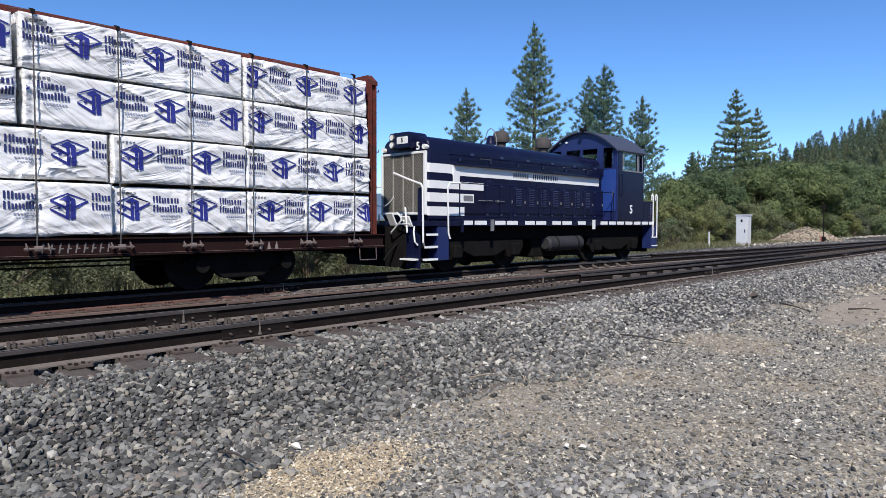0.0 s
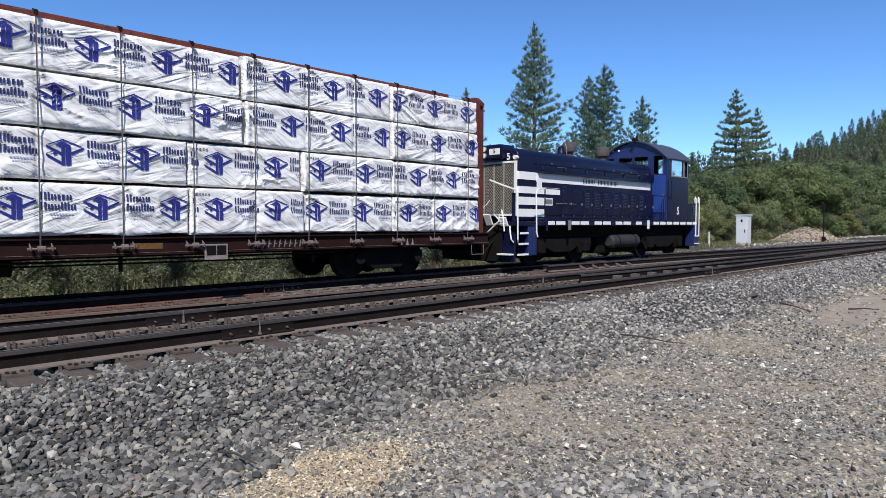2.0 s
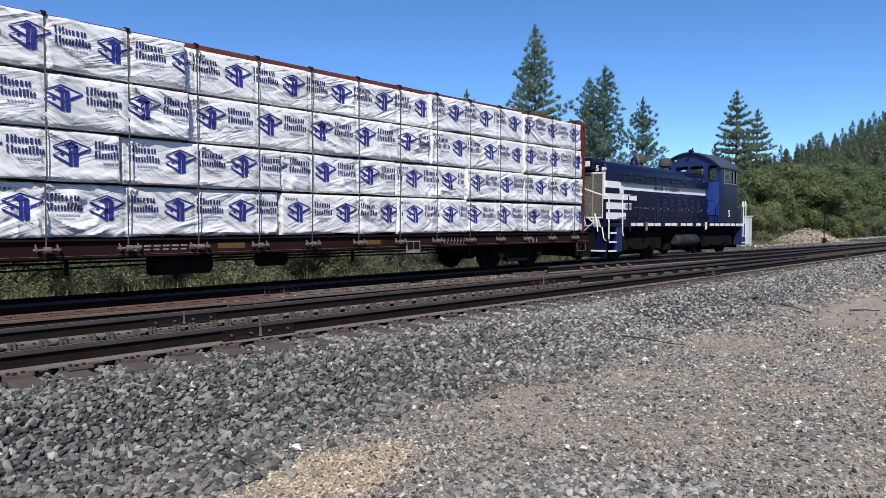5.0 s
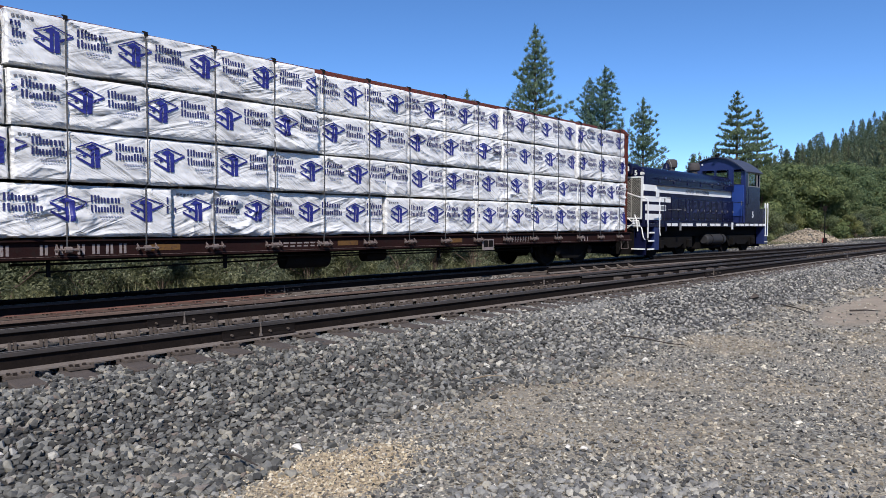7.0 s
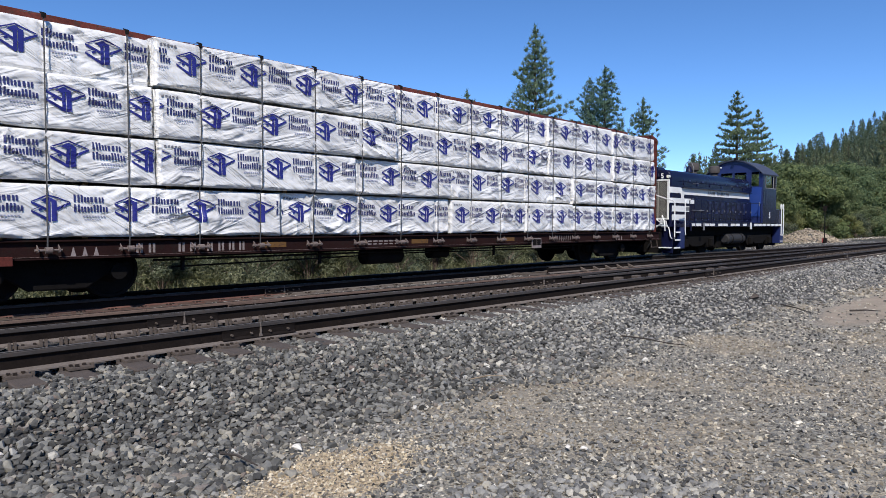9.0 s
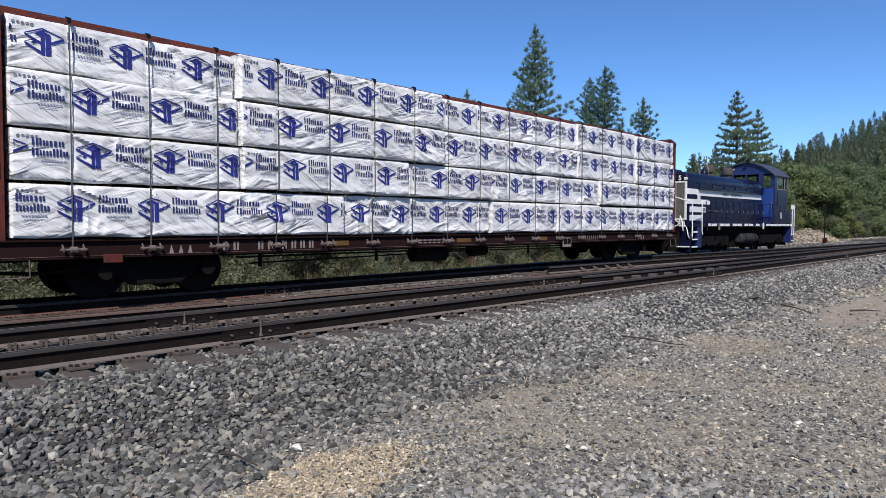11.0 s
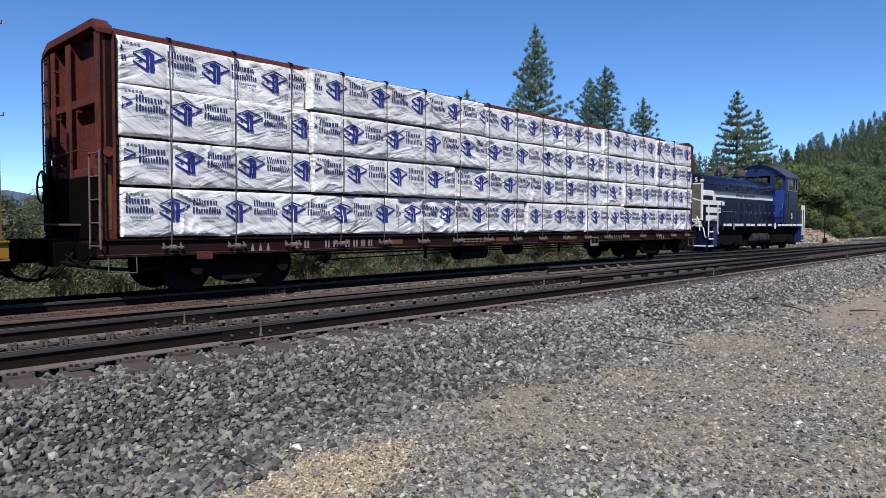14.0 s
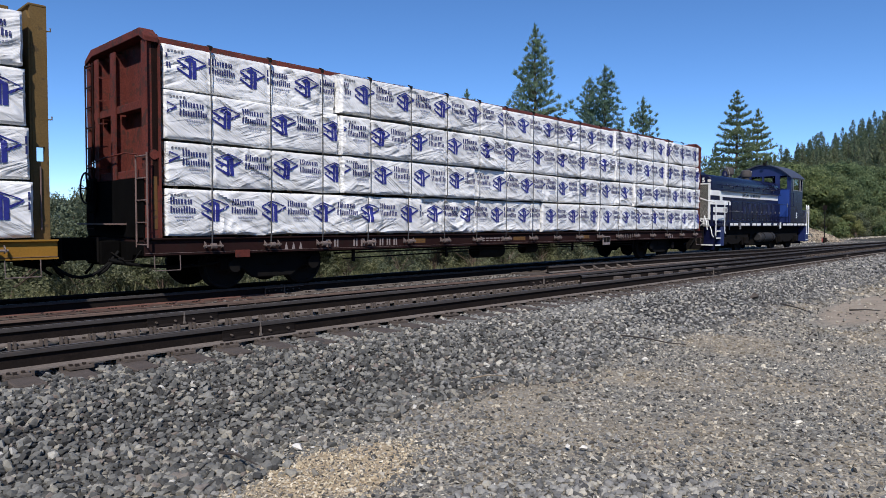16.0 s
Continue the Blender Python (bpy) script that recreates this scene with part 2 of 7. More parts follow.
def ground_material():
    m, nt, b, co = start("gravel_yard_and_dry_ground")
    big, mid_n, fine = noise_node(nt, co, 0.45, 4), noise_node(nt, co, 4.0, 5), noise_node(nt, co, 55.0, 3, 0.7)
    vor, vor2 = nt.nodes.new("ShaderNodeTexVoronoi"), nt.nodes.new("ShaderNodeTexVoronoi")
    vor.inputs["Scale"].default_value, vor2.inputs["Scale"].default_value = 30.0, 85.0
    for v in (vor, vor2):
        nt.links.new(co, v.inputs["Vector"])
    tones = [(0.0, (0.05, 0.046, 0.042)), (0.35, (0.15, 0.144, 0.125)), (0.7, (0.29, 0.273, 0.222)), (1.0, (0.52, 0.485, 0.39))]
    stone = mix(nt, ramp(nt, mid_n, [(0.48, (0, 0, 0)), (0.52, (1, 1, 1))]), ramp(nt, vor.outputs["Color"], tones), ramp(nt, vor2.outputs["Color"], tones))
    dirt = ramp(nt, mid_n, [(0.3, (0.25, 0.210, 0.152)), (0.7, (0.41, 0.349, 0.256))])
    c = mix(nt, ramp(nt, fine, [(0.36, (0, 0, 0)), (0.46, (1, 1, 1))]), dirt, stone)
    c = mix(nt, ramp(nt, noise_node(nt, co, 0.75, 5, 0.6), [(0.47, (0, 0, 0)), (0.60, (0.5, 0.5, 0.5))]), c, dirt)
    # tan sand spilled near the ballast edge
    spot = nt.nodes.new("ShaderNodeMapping")
    spot.vector_type = "TEXTURE"
    spot.inputs["Location"].default_value, spot.inputs["Scale"].default_value = (SPILL[0], SPILL[1], -0.34), (SPILL[2], SPILL[3], 1.0)
    nt.links.new(co, spot.inputs["Vector"])
    reach = nt.nodes.new("ShaderNodeVectorMath")
    reach.operation = "LENGTH"
    nt.links.new(spot.outputs[0], reach.inputs[0])
    ragged = nt.nodes.new("ShaderNodeMath")
    ragged.operation = "MULTIPLY_ADD"
    ragged.inputs[1].default_value = 1.3
    nt.links.new(noise_node(nt, co, 3.2, 6, 0.65), ragged.inputs[0])
    nt.links.new(reach.outputs["Value"], ragged.inputs[2])
    ragged_edge = nt.nodes.new("ShaderNodeMath")
    ragged_edge.operation = "DIVIDE"
    ragged_edge.inputs[1].default_value = 1.5
    nt.links.new(ragged.outputs[0], ragged_edge.inputs[0])
    sand = ramp(nt, fine, [(0.3, (0.27, 0.215, 0.14)), (0.7, (0.54, 0.43, 0.28))])
    c = mix(nt, ramp(nt, ragged_edge.outputs[0], [(0.86, (0.95, 0.95, 0.95)), (1.0, (0, 0, 0))]), c, sand)
    bare = nt.nodes.new("ShaderNodeMapping")
    bare.vector_type = "TEXTURE"
    bare.inputs["Location"].default_value, bare.inputs["Scale"].default_value = (BARE[0], BARE[1], -0.34), (BARE[2], BARE[3], 1.0)
    nt.links.new(co, bare.inputs["Vector"])
    bare_r = nt.nodes.new("ShaderNodeVectorMath")
    bare_r.operation = "LENGTH"
    nt.links.new(bare.outputs[0], bare_r.inputs[0])
    bare_dirt = ramp(nt, mid_n, [(0.3, (0.27, 0.215, 0.155)), (0.7, (0.40, 0.325, 0.24))])
    c = mix(nt, ramp(nt, bare_r.outputs["Value"], [(0.75, (0.85, 0.85, 0.85)), (1.0, (0, 0, 0))]), c, bare_dirt)
    sep_b = nt.nodes.new("ShaderNodeSeparateXYZ")
    nt.links.new(co, sep_b.inputs[0])
    edge = nt.nodes.new("ShaderNodeMath")
    edge.operation = "MULTIPLY_ADD"
    edge.inputs[1].default_value = 1.2
    nt.links.new(big, edge.inputs[0])
    nt.links.new(sep_b.outputs["Y"], edge.inputs[2])
    bed = nt.nodes.new("ShaderNodeMapRange")
    bed.inputs[1].default_value, bed.inputs[2].default_value = 4.7, 5.1
    nt.links.new(edge.outputs[0], bed.inputs[0])
    # bed coloured dark so the gaps between ballast stones look shaded
    c = mix(nt, bed.outputs[0], c, ramp(nt, fine, [(0.3, (0.020, 0.018, 0.0165)), (0.7, (0.072, 0.067, 0.060))]))
    # the sheet turns to dry grass and scrub floor away from the yard
    sep = nt.nodes.new("ShaderNodeSeparateXYZ")
    nt.links.new(co, sep.inputs[0])
    away = nt.nodes.new("ShaderNodeMapRange")
    away.inputs[1].default_value, away.inputs[2].default_value = 15.5, 18.0
    nt.links.new(sep.outputs["Y"], away.inputs[0])
    far = nt.nodes.new("ShaderNodeMapRange")
    far.inputs[1].default_value, far.inputs[2].default_value = 60.0, 95.0
    nt.links.new(sep.outputs["X"], far.inputs[0])
    mx = nt.nodes.new("ShaderNodeMath")
    mx.operation = "MAXIMUM"
    nt.links.new(away.outputs[0], mx.inputs[0])
    south = nt.nodes.new("ShaderNodeMapRange")
    south.inputs[1].default_value, south.inputs[2].default_value = -24.0, -38.0
    nt.links.new(sep.outputs["Y"], south.inputs[0])
    mx0 = nt.nodes.new("ShaderNodeMath")
    mx0.operation = "MAXIMUM"
    nt.links.new(far.outputs[0], mx0.inputs[0])
    nt.links.new(south.outputs[0], mx0.inputs[1])
    nt.links.new(mx0.outputs[0], mx.inputs[1])
    grass = ramp(nt, mid_n, [(0.3, (0.045, 0.055, 0.022)), (0.7, (0.15, 0.13, 0.065))])
    c = mix(nt, mx.outputs[0], c, grass)
    nt.links.new(c, b.inputs["Base Color"])
    b.inputs["Roughness"].default_value = 0.95
    bump_in(nt, b, vor.outputs["Distance"], 0.6, 0.03)
    return m


M_GROUND = ground_material()
ground = sheet("ground", axis_steps(-3000, 3500, -6, 40, 0.25), axis_steps(-3000, 3500, -2, 26, 0.25), ground_z, M_GROUND)
tagged(ground, "grey gravel yard with tan dirt patches beside the tracks", "ground", kind="structure")

# ---- tracks ----


def rail_outline(c, top):
    """Cross-section of a rail about y = c, its head at z = top."""
    h = [(0.070, -0.186), (0.070, -0.176), (0.012, -0.155), (0.009, -0.060), (0.034, -0.040), (0.037, -0.010), (0.030, 0.0)]
    pts = [(c + u, top + v) for u, v in h]
    return pts + [(2 * c - u, v) for u, v in pts[::-1]]


def rail_line(points, top, label, parent, foot_mat=None, head_mat=None, grade=None):
    """A rail through plan points (x, y): web darkened for the head's shade, a rusty foot, a grey-brown head and a
    narrow worn running surface.
    """
    body, head, foot, worn = Geo(), Geo(), Geo(), Geo()
    level = (lambda x: top + grade(x)) if grade else (lambda x: top)
    cheek = [(-0.034, 0.0012), (-0.0385, -0.006), (-0.0390, -0.037), (-0.033, -0.0425)]
    for (xa, ya), (xb, yb) in zip(points[:-1], points[1:]):
        ta, tb = level(xa), level(xb)
        o0, o1 = rail_outline(ya, ta), rail_outline(yb, tb)
        n = len(o0)
        body.add([(xa, u, v) for u, v in o0] + [(xb, u, v) for u, v in o1], [(k, (k + 1) % n, n + (k + 1) % n, n + k) for k in range(n)])
        for s in (-1, 1):
            foot.add([(xa, ya + s * 0.014, ta - 0.1515), (xa, ya + s * 0.072, ta - 0.172), (xa, ya + s * 0.074, ta - 0.186),
                      (xb, yb + s * 0.014, tb - 0.1515), (xb, yb + s * 0.072, tb - 0.172), (xb, yb + s * 0.074, tb - 0.186)], [(0, 1, 4, 3), (1, 2, 5, 4)])
        ring = cheek + [(-u, v) for u, v in cheek[::-1]]
        m = len(ring)
        head.add([(xa, ya + u, ta + v) for u, v in ring] + [(xb, yb + u, tb + v) for u, v in ring], [(k, k + 1, m + k + 1, m + k) for k in range(m - 1)])
        worn.add([(xa, ya - 0.016, ta + 0.003), (xa, ya + 0.026, ta + 0.003), (xb, yb - 0.016, tb + 0.003), (xb, yb + 0.026, tb + 0.003)], [(0, 1, 3, 2)])
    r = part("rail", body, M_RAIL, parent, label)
    part("rail_foot", foot, foot_mat or M_FOOT, r, "rusty brown rail foot")
    part("rail_head", head, head_mat or M_HEAD, r, "grey-brown rusty rail head")
    if not head_mat:
        part("running_surface", worn, M_RAIL_TOP, r, "dull worn steel running surface")
    return r


def line_pts(x0, x1, y0, slope, step=20.0):
    n = max(1, int((x1 - x0) / step))
    return [(x0 + (x1 - x0) * i / n, y0 + slope * (x0 + (x1 - x0) * i / n)) for i in range(n + 1)]


# far rail head coloured near black for the train's shadow over it
M_SHADERAIL = paint("train_shaded_black_rail", (0.0075, 0.0072, 0.008), 0.6, 0.0, 0.3, 4.0, (0.016, 0.013, 0.012), 0.62, spec=0.25)
near_track = thing("near_track", "rusty near railway track with timber ties and bolted joints in grey ballast", "railway track", kind="structure")
far_track = thing("far_track", "railway track carrying the train, timber ties in grey ballast", "railway track", kind="structure")
NEAR_SLOPE = -0.016
rail_line(line_pts(-30, 190, 6.93, NEAR_SLOPE), 0.15, "", near_track)
rail_line(line_pts(-30, 190, 8.44, NEAR_SLOPE), 0.15, "", near_track)


def far_pts(x0, x1, side):
    """Plan points of one rail of the far track, closer together in the bend."""
    xs = [x0] + [x for x in range(-40, 23, 20) if x0 < x < x1] + [x for x in range(25, 56, 3) if x0 < x < x1] + [x1]
    return [(x, track_y(x) + side) for x in xs]


rail_line(far_pts(-60, 7.9, -0.75), 0.0, "", far_track, M_REDFOOT, None, rail_z)
rail_line(far_pts(7.9, 150, -0.75), 0.0, "", far_track, None, None, rail_z)
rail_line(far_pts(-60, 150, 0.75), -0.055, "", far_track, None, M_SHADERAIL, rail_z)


def dirt_bank(x0, x1, material, label):
    """Packed dirt lying against the foot of the nearer far rail."""
    g, xs = Geo(), list(np.linspace(x0, x1, 14))
    cut = [(-0.055, -0.166), (-0.10, -0.178), (-0.22, -0.192), (-0.30, -0.27)]
    rnd = random.Random(4)
    rows = [[(x, track_y(x) - 0.75 + u + rnd.uniform(-0.012, 0.012), rail_z(x) + v + rnd.uniform(-0.006, 0.006)) for u, v in cut] for x in xs]
    n = len(cut)
    g.add([q for row in rows for q in row], [(i * n + k, (i + 1) * n + k, (i + 1) * n + k + 1, i * n + k + 1) for i in range(len(xs) - 1) for k in range(n - 1)])
    part("dirt_bank", g, material, far_track, label)


M_REDDIRT = paint("packed_rust_red_dirt", (0.082, 0.052, 0.043), 0.95, 0.0, 0.35, 3.0, (0.095, 0.076, 0.064), 0.48, 0.5, 40, spec=0.1)
M_TANDIRT = paint("packed_grey_brown_dirt", (0.125, 0.105, 0.092), 0.95, 0.0, 0.35, 4.0, (0.08, 0.07, 0.062), 0.54, 0.6, 30, spec=0.1)
dirt_bank(-12.0, 7.3, M_REDDIRT, "rust-red dirt packed against the rail foot")
dirt_bank(7.3, 19.0, M_TANDIRT, "grey-brown dirt packed against the rail foot")
# ---- ties, plates, joints ----


def shared(name, me, parent, m, label=""):
    ob = new(name, me)
    ob.parent = parent
    ob.matrix_basis = m
    return tagged(ob, label)


def rough_tie(seed_n):
    rnd = random.Random(seed_n)
    g = Geo().box(-0.115, 0.115, -1.3, 1.3, -0.18, 0.0)
    g.v = [(x + rnd.uniform(-0.012, 0.012), y + rnd.uniform(-0.05, 0.05), z + (rnd.uniform(-0.012, 0.006) if z == 0 else 0)) for x, y, z in g.v]
    return to_mesh("tie", g, M_TIE, bevel=0.012, segments=1)


def plate_geo(side):
    """Tie plate with four spikes and a rail anchor. side: which way the gauge side lies."""
    g = Geo().box(-0.10, 0.10, -0.20, 0.17, 0.0, 0.022)
    for x in (-0.06, 0.055):
        for y in (-0.105, 0.10):
            g.box(x - 0.013, x + 0.013, y - 0.018, y + 0.018, 0.02, 0.041)
    g.box(-0.035, -0.005, -0.17, -0.14, 0.02, 0.045)
    for s in (-1, 1):
        for x in (0.125, 0.175):
            g.box(s * x - 0.012, s * x + 0.012, 0.062, 0.108, -0.02, 0.068)
        g.box(min(s * 0.125, s * 0.175), max(s * 0.125, s * 0.175), 0.078, 0.098, 0.0, 0.03)
        g.box(s * 0.135 - 0.012, s * 0.135 + 0.012, -0.10, -0.07, -0.02, 0.03)
    return g


TIE_MESHES = [rough_tie(k) for k in range(5)]


def plate_mesh(material):
    """Plate in one colour, its spikes and anchors darker."""
    me = to_mesh("tie_plate", plate_geo(1), material)
    me.materials.append(M_SPIKE)
    for k, f in enumerate(me.polygons):
        f.material_index = 1 if 6 <= k < 36 else 0
    return me


M_SPIKE = paint("dark_rusty_spike", (0.03, 0.023, 0.019), 0.9, 0.0, 0.35, 8.0, (0.07, 0.05, 0.04), 0.6, spec=0.15)
PLATE_MESH, RED_PLATE_MESH = plate_mesh(M_PLATE), plate_mesh(M_REDFOOT)


def lay_ties(track, x0, x1, split, y_mid, slope, level, red=False):
    """Ties every half metre; those before split are pieces of their own, the rest one joined mesh."""
    rnd = random.Random(int(level * 100) + 5)
    ang = math.degrees(math.atan(slope))
    far_ties = Geo()
    x = x0
    k = 0
    while x < x1:
        y = (track_y(x) if red else y_mid) + slope * x
        top = level + (rail_z(x) if red else 0.0)
        if x < split:
            m = pose(x + rnd.uniform(-0.02, 0.02), y + rnd.uniform(-0.06, 0.06), top - 0.208, 0, 0, ang + rnd.uniform(-0.8, 0.8))
            shared("tie", TIE_MESHES[k % 5], track, m)
            for s in (-0.755, 0.755):
                shared("tie_plate", RED_PLATE_MESH if red and s < 0 and x < 7.8 else PLATE_MESH, track, pose(x, y + s, top - 0.207, 0, 0, ang + (180 if s > 0 else 0)))
        else:
            far_ties.box(x - 0.115, x + 0.115, y - 1.3, y + 1.3, top - 0.39, top - 0.208)
        x += 0.50
        k += 1
    tagged(part("tie_row", far_ties, M_TIE, track), kind="stuff")


lay_ties(near_track, -9.8, 120, 46, 7.685, NEAR_SLOPE, 0.15)
lay_ties(far_track, -20.05, 120, 40, TRACK_Y, 0.0, 0.0, True)


M_JOINT = paint("dark_joint_bar", (0.0125, 0.0092, 0.008), 0.9, 0.0, 0.3, 8.0, (0.022, 0.016, 0.013), 0.62, spec=0.15)


def joint_bar(track, x, y, top, ang, n=4, edged=False):
    """Bolted joint bars on both sides of a rail, with the gap between the rail ends."""
    g, bolts, gap = Geo(), Geo(), Geo()
    for s in (-1, 1):
        g.prism([(s * 0.012, -0.150), (s * 0.050, -0.158), (s * 0.052, -0.148), (s * 0.030, -0.125), (s * 0.028, -0.075), (s * 0.034, -0.048), (s * 0.012, -0.052)], "x", -0.46, 0.46)
        for k in range(n):
            bx = -0.36 + 0.72 * k / (n - 1)
            bolts.tube([(bx, s * 0.03, -0.10), (bx, s * 0.062, -0.10)], 0.014, 6)
        gap.box(-0.007, 0.007, min(s * 0.0365, s * 0.042), max(s * 0.0365, s * 0.042), -0.04, 0.004)
        gap.prism([(-0.006, -0.045), (0.006, -0.045), (0.009, -0.11), (0.022, -0.148), (-0.022, -0.148), (-0.009, -0.11)], "y", min(s * 0.034, s * 0.054), max(s * 0.034, s * 0.054))
    ob = part("joint_bar", g, M_JOINT, track, "dark bolted joint bar", bevel=0.0)
    ob.matrix_basis = pose(x, y, top, 0, 0, ang)
    tagged(part("bolt_row", bolts, M_PLATE, ob, "rusty bolt heads"), kind="stuff")
    part("bond_strip", gap, M_FOOT, ob, "pale strip at the rail joint")
    if edged:
        edge = Geo().box(-0.47, 0.47, -0.060, -0.052, -0.050, -0.040).box(-0.47, -0.455, -0.060, -0.052, -0.150, -0.050)
        part("bar_edge", edge, M_TANHEAD, ob, "rusty tan bar edge")


NA = math.degrees(math.atan(NEAR_SLOPE))
for x, y0 in ((4.15, 6.93), (3.97, 8.44), (16.6, 6.93), (11.7, 8.44), (28.5, 6.93)):
    joint_bar(near_track, x, y0 + NEAR_SLOPE * x, 0.15, NA)
for x in (7.9, 20.9):
    joint_bar(far_track, x, TRACK_Y - 0.75, rail_z(x), 0.0, 6, True)

# turnout rails running from the far track into the near one, with braces and a guard rail
turnout = thing("turnout", "rusty turnout rails with braces between the two tracks", "railway turnout", kind="structure")
rail_line([(15.8, 10.97), (19.5, 10.68), (23.0, 10.42), (29.6, 9.75), (36.3, 9.30), (45.4, 8.50), (60.0, 7.20)], 0.05, "", turnout)
rail_line([(-30, 11.45), (2.3, 9.95), (6.0, 9.72), (12.0, 9.42), (20.0, 8.95), (27.0, 8.55)], 0.05, "", turnout, None, M_TANHEAD)
joint_bar(turnout, 5.8, 9.735, 0.05, -3.0, 5, True)
rail_line([(24.0, 11.92), (30.0, 11.25), (44.0, 9.95), (60.0, 8.55)], 0.05, "", turnout)
rail_line([(12.8, 8.02), (14.0, 7.90), (20.5, 7.53), (26.0, 7.15)], 0.12, "", turnout)
for k in range(5):
    x = 17.3 + 0.62 * k
    y = 10.90 - 0.078 * (x - 16.6)
    part("rail_brace", Geo().prism([(y - 0.30, -0.13), (y - 0.06, -0.13), (y - 0.02, -0.01)], "x", x - 0.05, x + 0.05), M_PLATE, turnout, bevel=0.006)
for k in range(8):
    x = 13.9 + 0.75 * k
    part("guard_block", Geo().box(x - 0.09, x + 0.09, 7.62 - 0.06 * (x - 14), 7.78 - 0.06 * (x - 14), -0.05, 0.06), M_PLATE, turnout, bevel=0.01)
for k in range(60):
    x = 15.6 + 0.5 * k
    yb = 10.35 - 0.088 * (x - 18.0)
    shared("tie", TIE_MESHES[k % 5], turnout, pose(x, yb + 0.3, -0.162, 0, 0, -4.5))
# ---- loose stone: ballast and yard gravel ----


def stone_template(rnd, n):
    bm = bmesh.new()
    sx, sy, sz = rnd.uniform(0.9, 1.35), rnd.uniform(0.65, 1.0), rnd.uniform(0.4, 0.7)
    for _ in range(n):
        v = Vector((rnd.gauss(0, 1), rnd.gauss(0, 1), rnd.gauss(0, 1))).normalized()
        bm.verts.new((v.x * sx, v.y * sy, v.z * sz))
    res = bmesh.ops.convex_hull(bm, input=bm.verts)
    bmesh.ops.delete(bm, geom=[v for v in bm.verts if not v.link_faces], context="VERTS")
    bmesh.ops.triangulate(bm, faces=bm.faces)
    bmesh.ops.recalc_face_normals(bm, faces=bm.faces)
    bm.verts.ensure_lookup_table()
    vs = np.array([v.co[:] for v in bm.verts])
    fs = np.array([[v.index for v in f.verts] for f in bm.faces])
    bm.free()
    return vs, fs


_rs = random.Random(11)
BIG_T = [stone_template(_rs, 13) for _ in range(8)]
SMALL_T = [stone_template(_rs, 7) for _ in range(8)]


def scatter(name, label, xs, ys, radii, templates, material, sink=0.25, seed_n=1):
    """Stones at plan points, one joined mesh."""
    rng = np.random.default_rng(seed_n)
    zs = ground_z(xs, ys)
    pick = rng.integers(0, len(templates), len(xs))
    V, F, base = [], [], 0
    for k, (tv, tf) in enumerate(templates):
        sel = np.where(pick == k)[0]
        n = len(sel)
        if not n:
            continue
        a, b, c = rng.uniform(0, 6.283, n), rng.normal(0, 0.42, n), rng.normal(0, 0.42, n)
        ca, sa, cb, sb, cc, sc_ = np.cos(a), np.sin(a), np.cos(b), np.sin(b), np.cos(c), np.sin(c)
        p = tv[None] * radii[sel][:, None, None]
        x, y, z = p[..., 0], p[..., 1], p[..., 2]
        y, z = y * cb[:, None] - z * sb[:, None], y * sb[:, None] + z * cb[:, None]
        x, z = x * cc[:, None] - z * sc_[:, None], x * sc_[:, None] + z * cc[:, None]
        x, y = x * ca[:, None] - y * sa[:, None], x * sa[:, None] + y * ca[:, None]
        p = np.stack([x + xs[sel][:, None], y + ys[sel][:, None], z + (zs[sel] + radii[sel] * sink)[:, None]], -1)
        V.append(p.reshape(-1, 3))
        F.append((tf[None] + (np.arange(n) * len(tv))[:, None, None]).reshape(-1, 3) + base)
        base += n * len(tv)
    V, F = np.concatenate(V), np.concatenate(F)
    me = bpy.data.meshes.new(name)
    me.vertices.add(len(V))
    me.vertices.foreach_set("co", V.astype(np.float32).ravel())
    me.loops.add(len(F) * 3)
    me.loops.foreach_set("vertex_index", F.astype(np.int32).ravel())
    me.polygons.add(len(F))
    me.polygons.foreach_set("loop_start", (np.arange(len(F)) * 3).astype(np.int32))
    me.polygons.foreach_set("use_smooth", np.zeros(len(F), bool))
    me.update(calc_edges=True)
    me.validate()
    me.materials.append(material)
    return tagged(new(name, me), label, "", kind="stuff")


def stone_material(name, stops, rough=0.9, earth=None):
    m, nt, b, co = start(name)
    geo_n = nt.nodes.new("ShaderNodeNewGeometry")
    c = ramp(nt, geo_n.outputs["Random Per Island"], stops)
    n = noise_node(nt, co, 60.0, 4, 0.65)
    c = mix(nt, 0.4, c, ramp(nt, n, [(0.3, (0.35, 0.35, 0.35)), (0.7, (0.75, 0.75, 0.75))]), "OVERLAY")
    if earth:
        patch = noise_node(nt, co, 0.75, 5, 0.6)
        c = mix(nt, ramp(nt, patch, [(0.47, (0, 0, 0)), (0.60, (0.42, 0.42, 0.42))]), c, earth)
    nt.links.new(c, b.inputs["Base Color"])
    b.inputs["Roughness"].default_value = rough
    bump_in(nt, b, n, 0.5, 0.006)
    return m


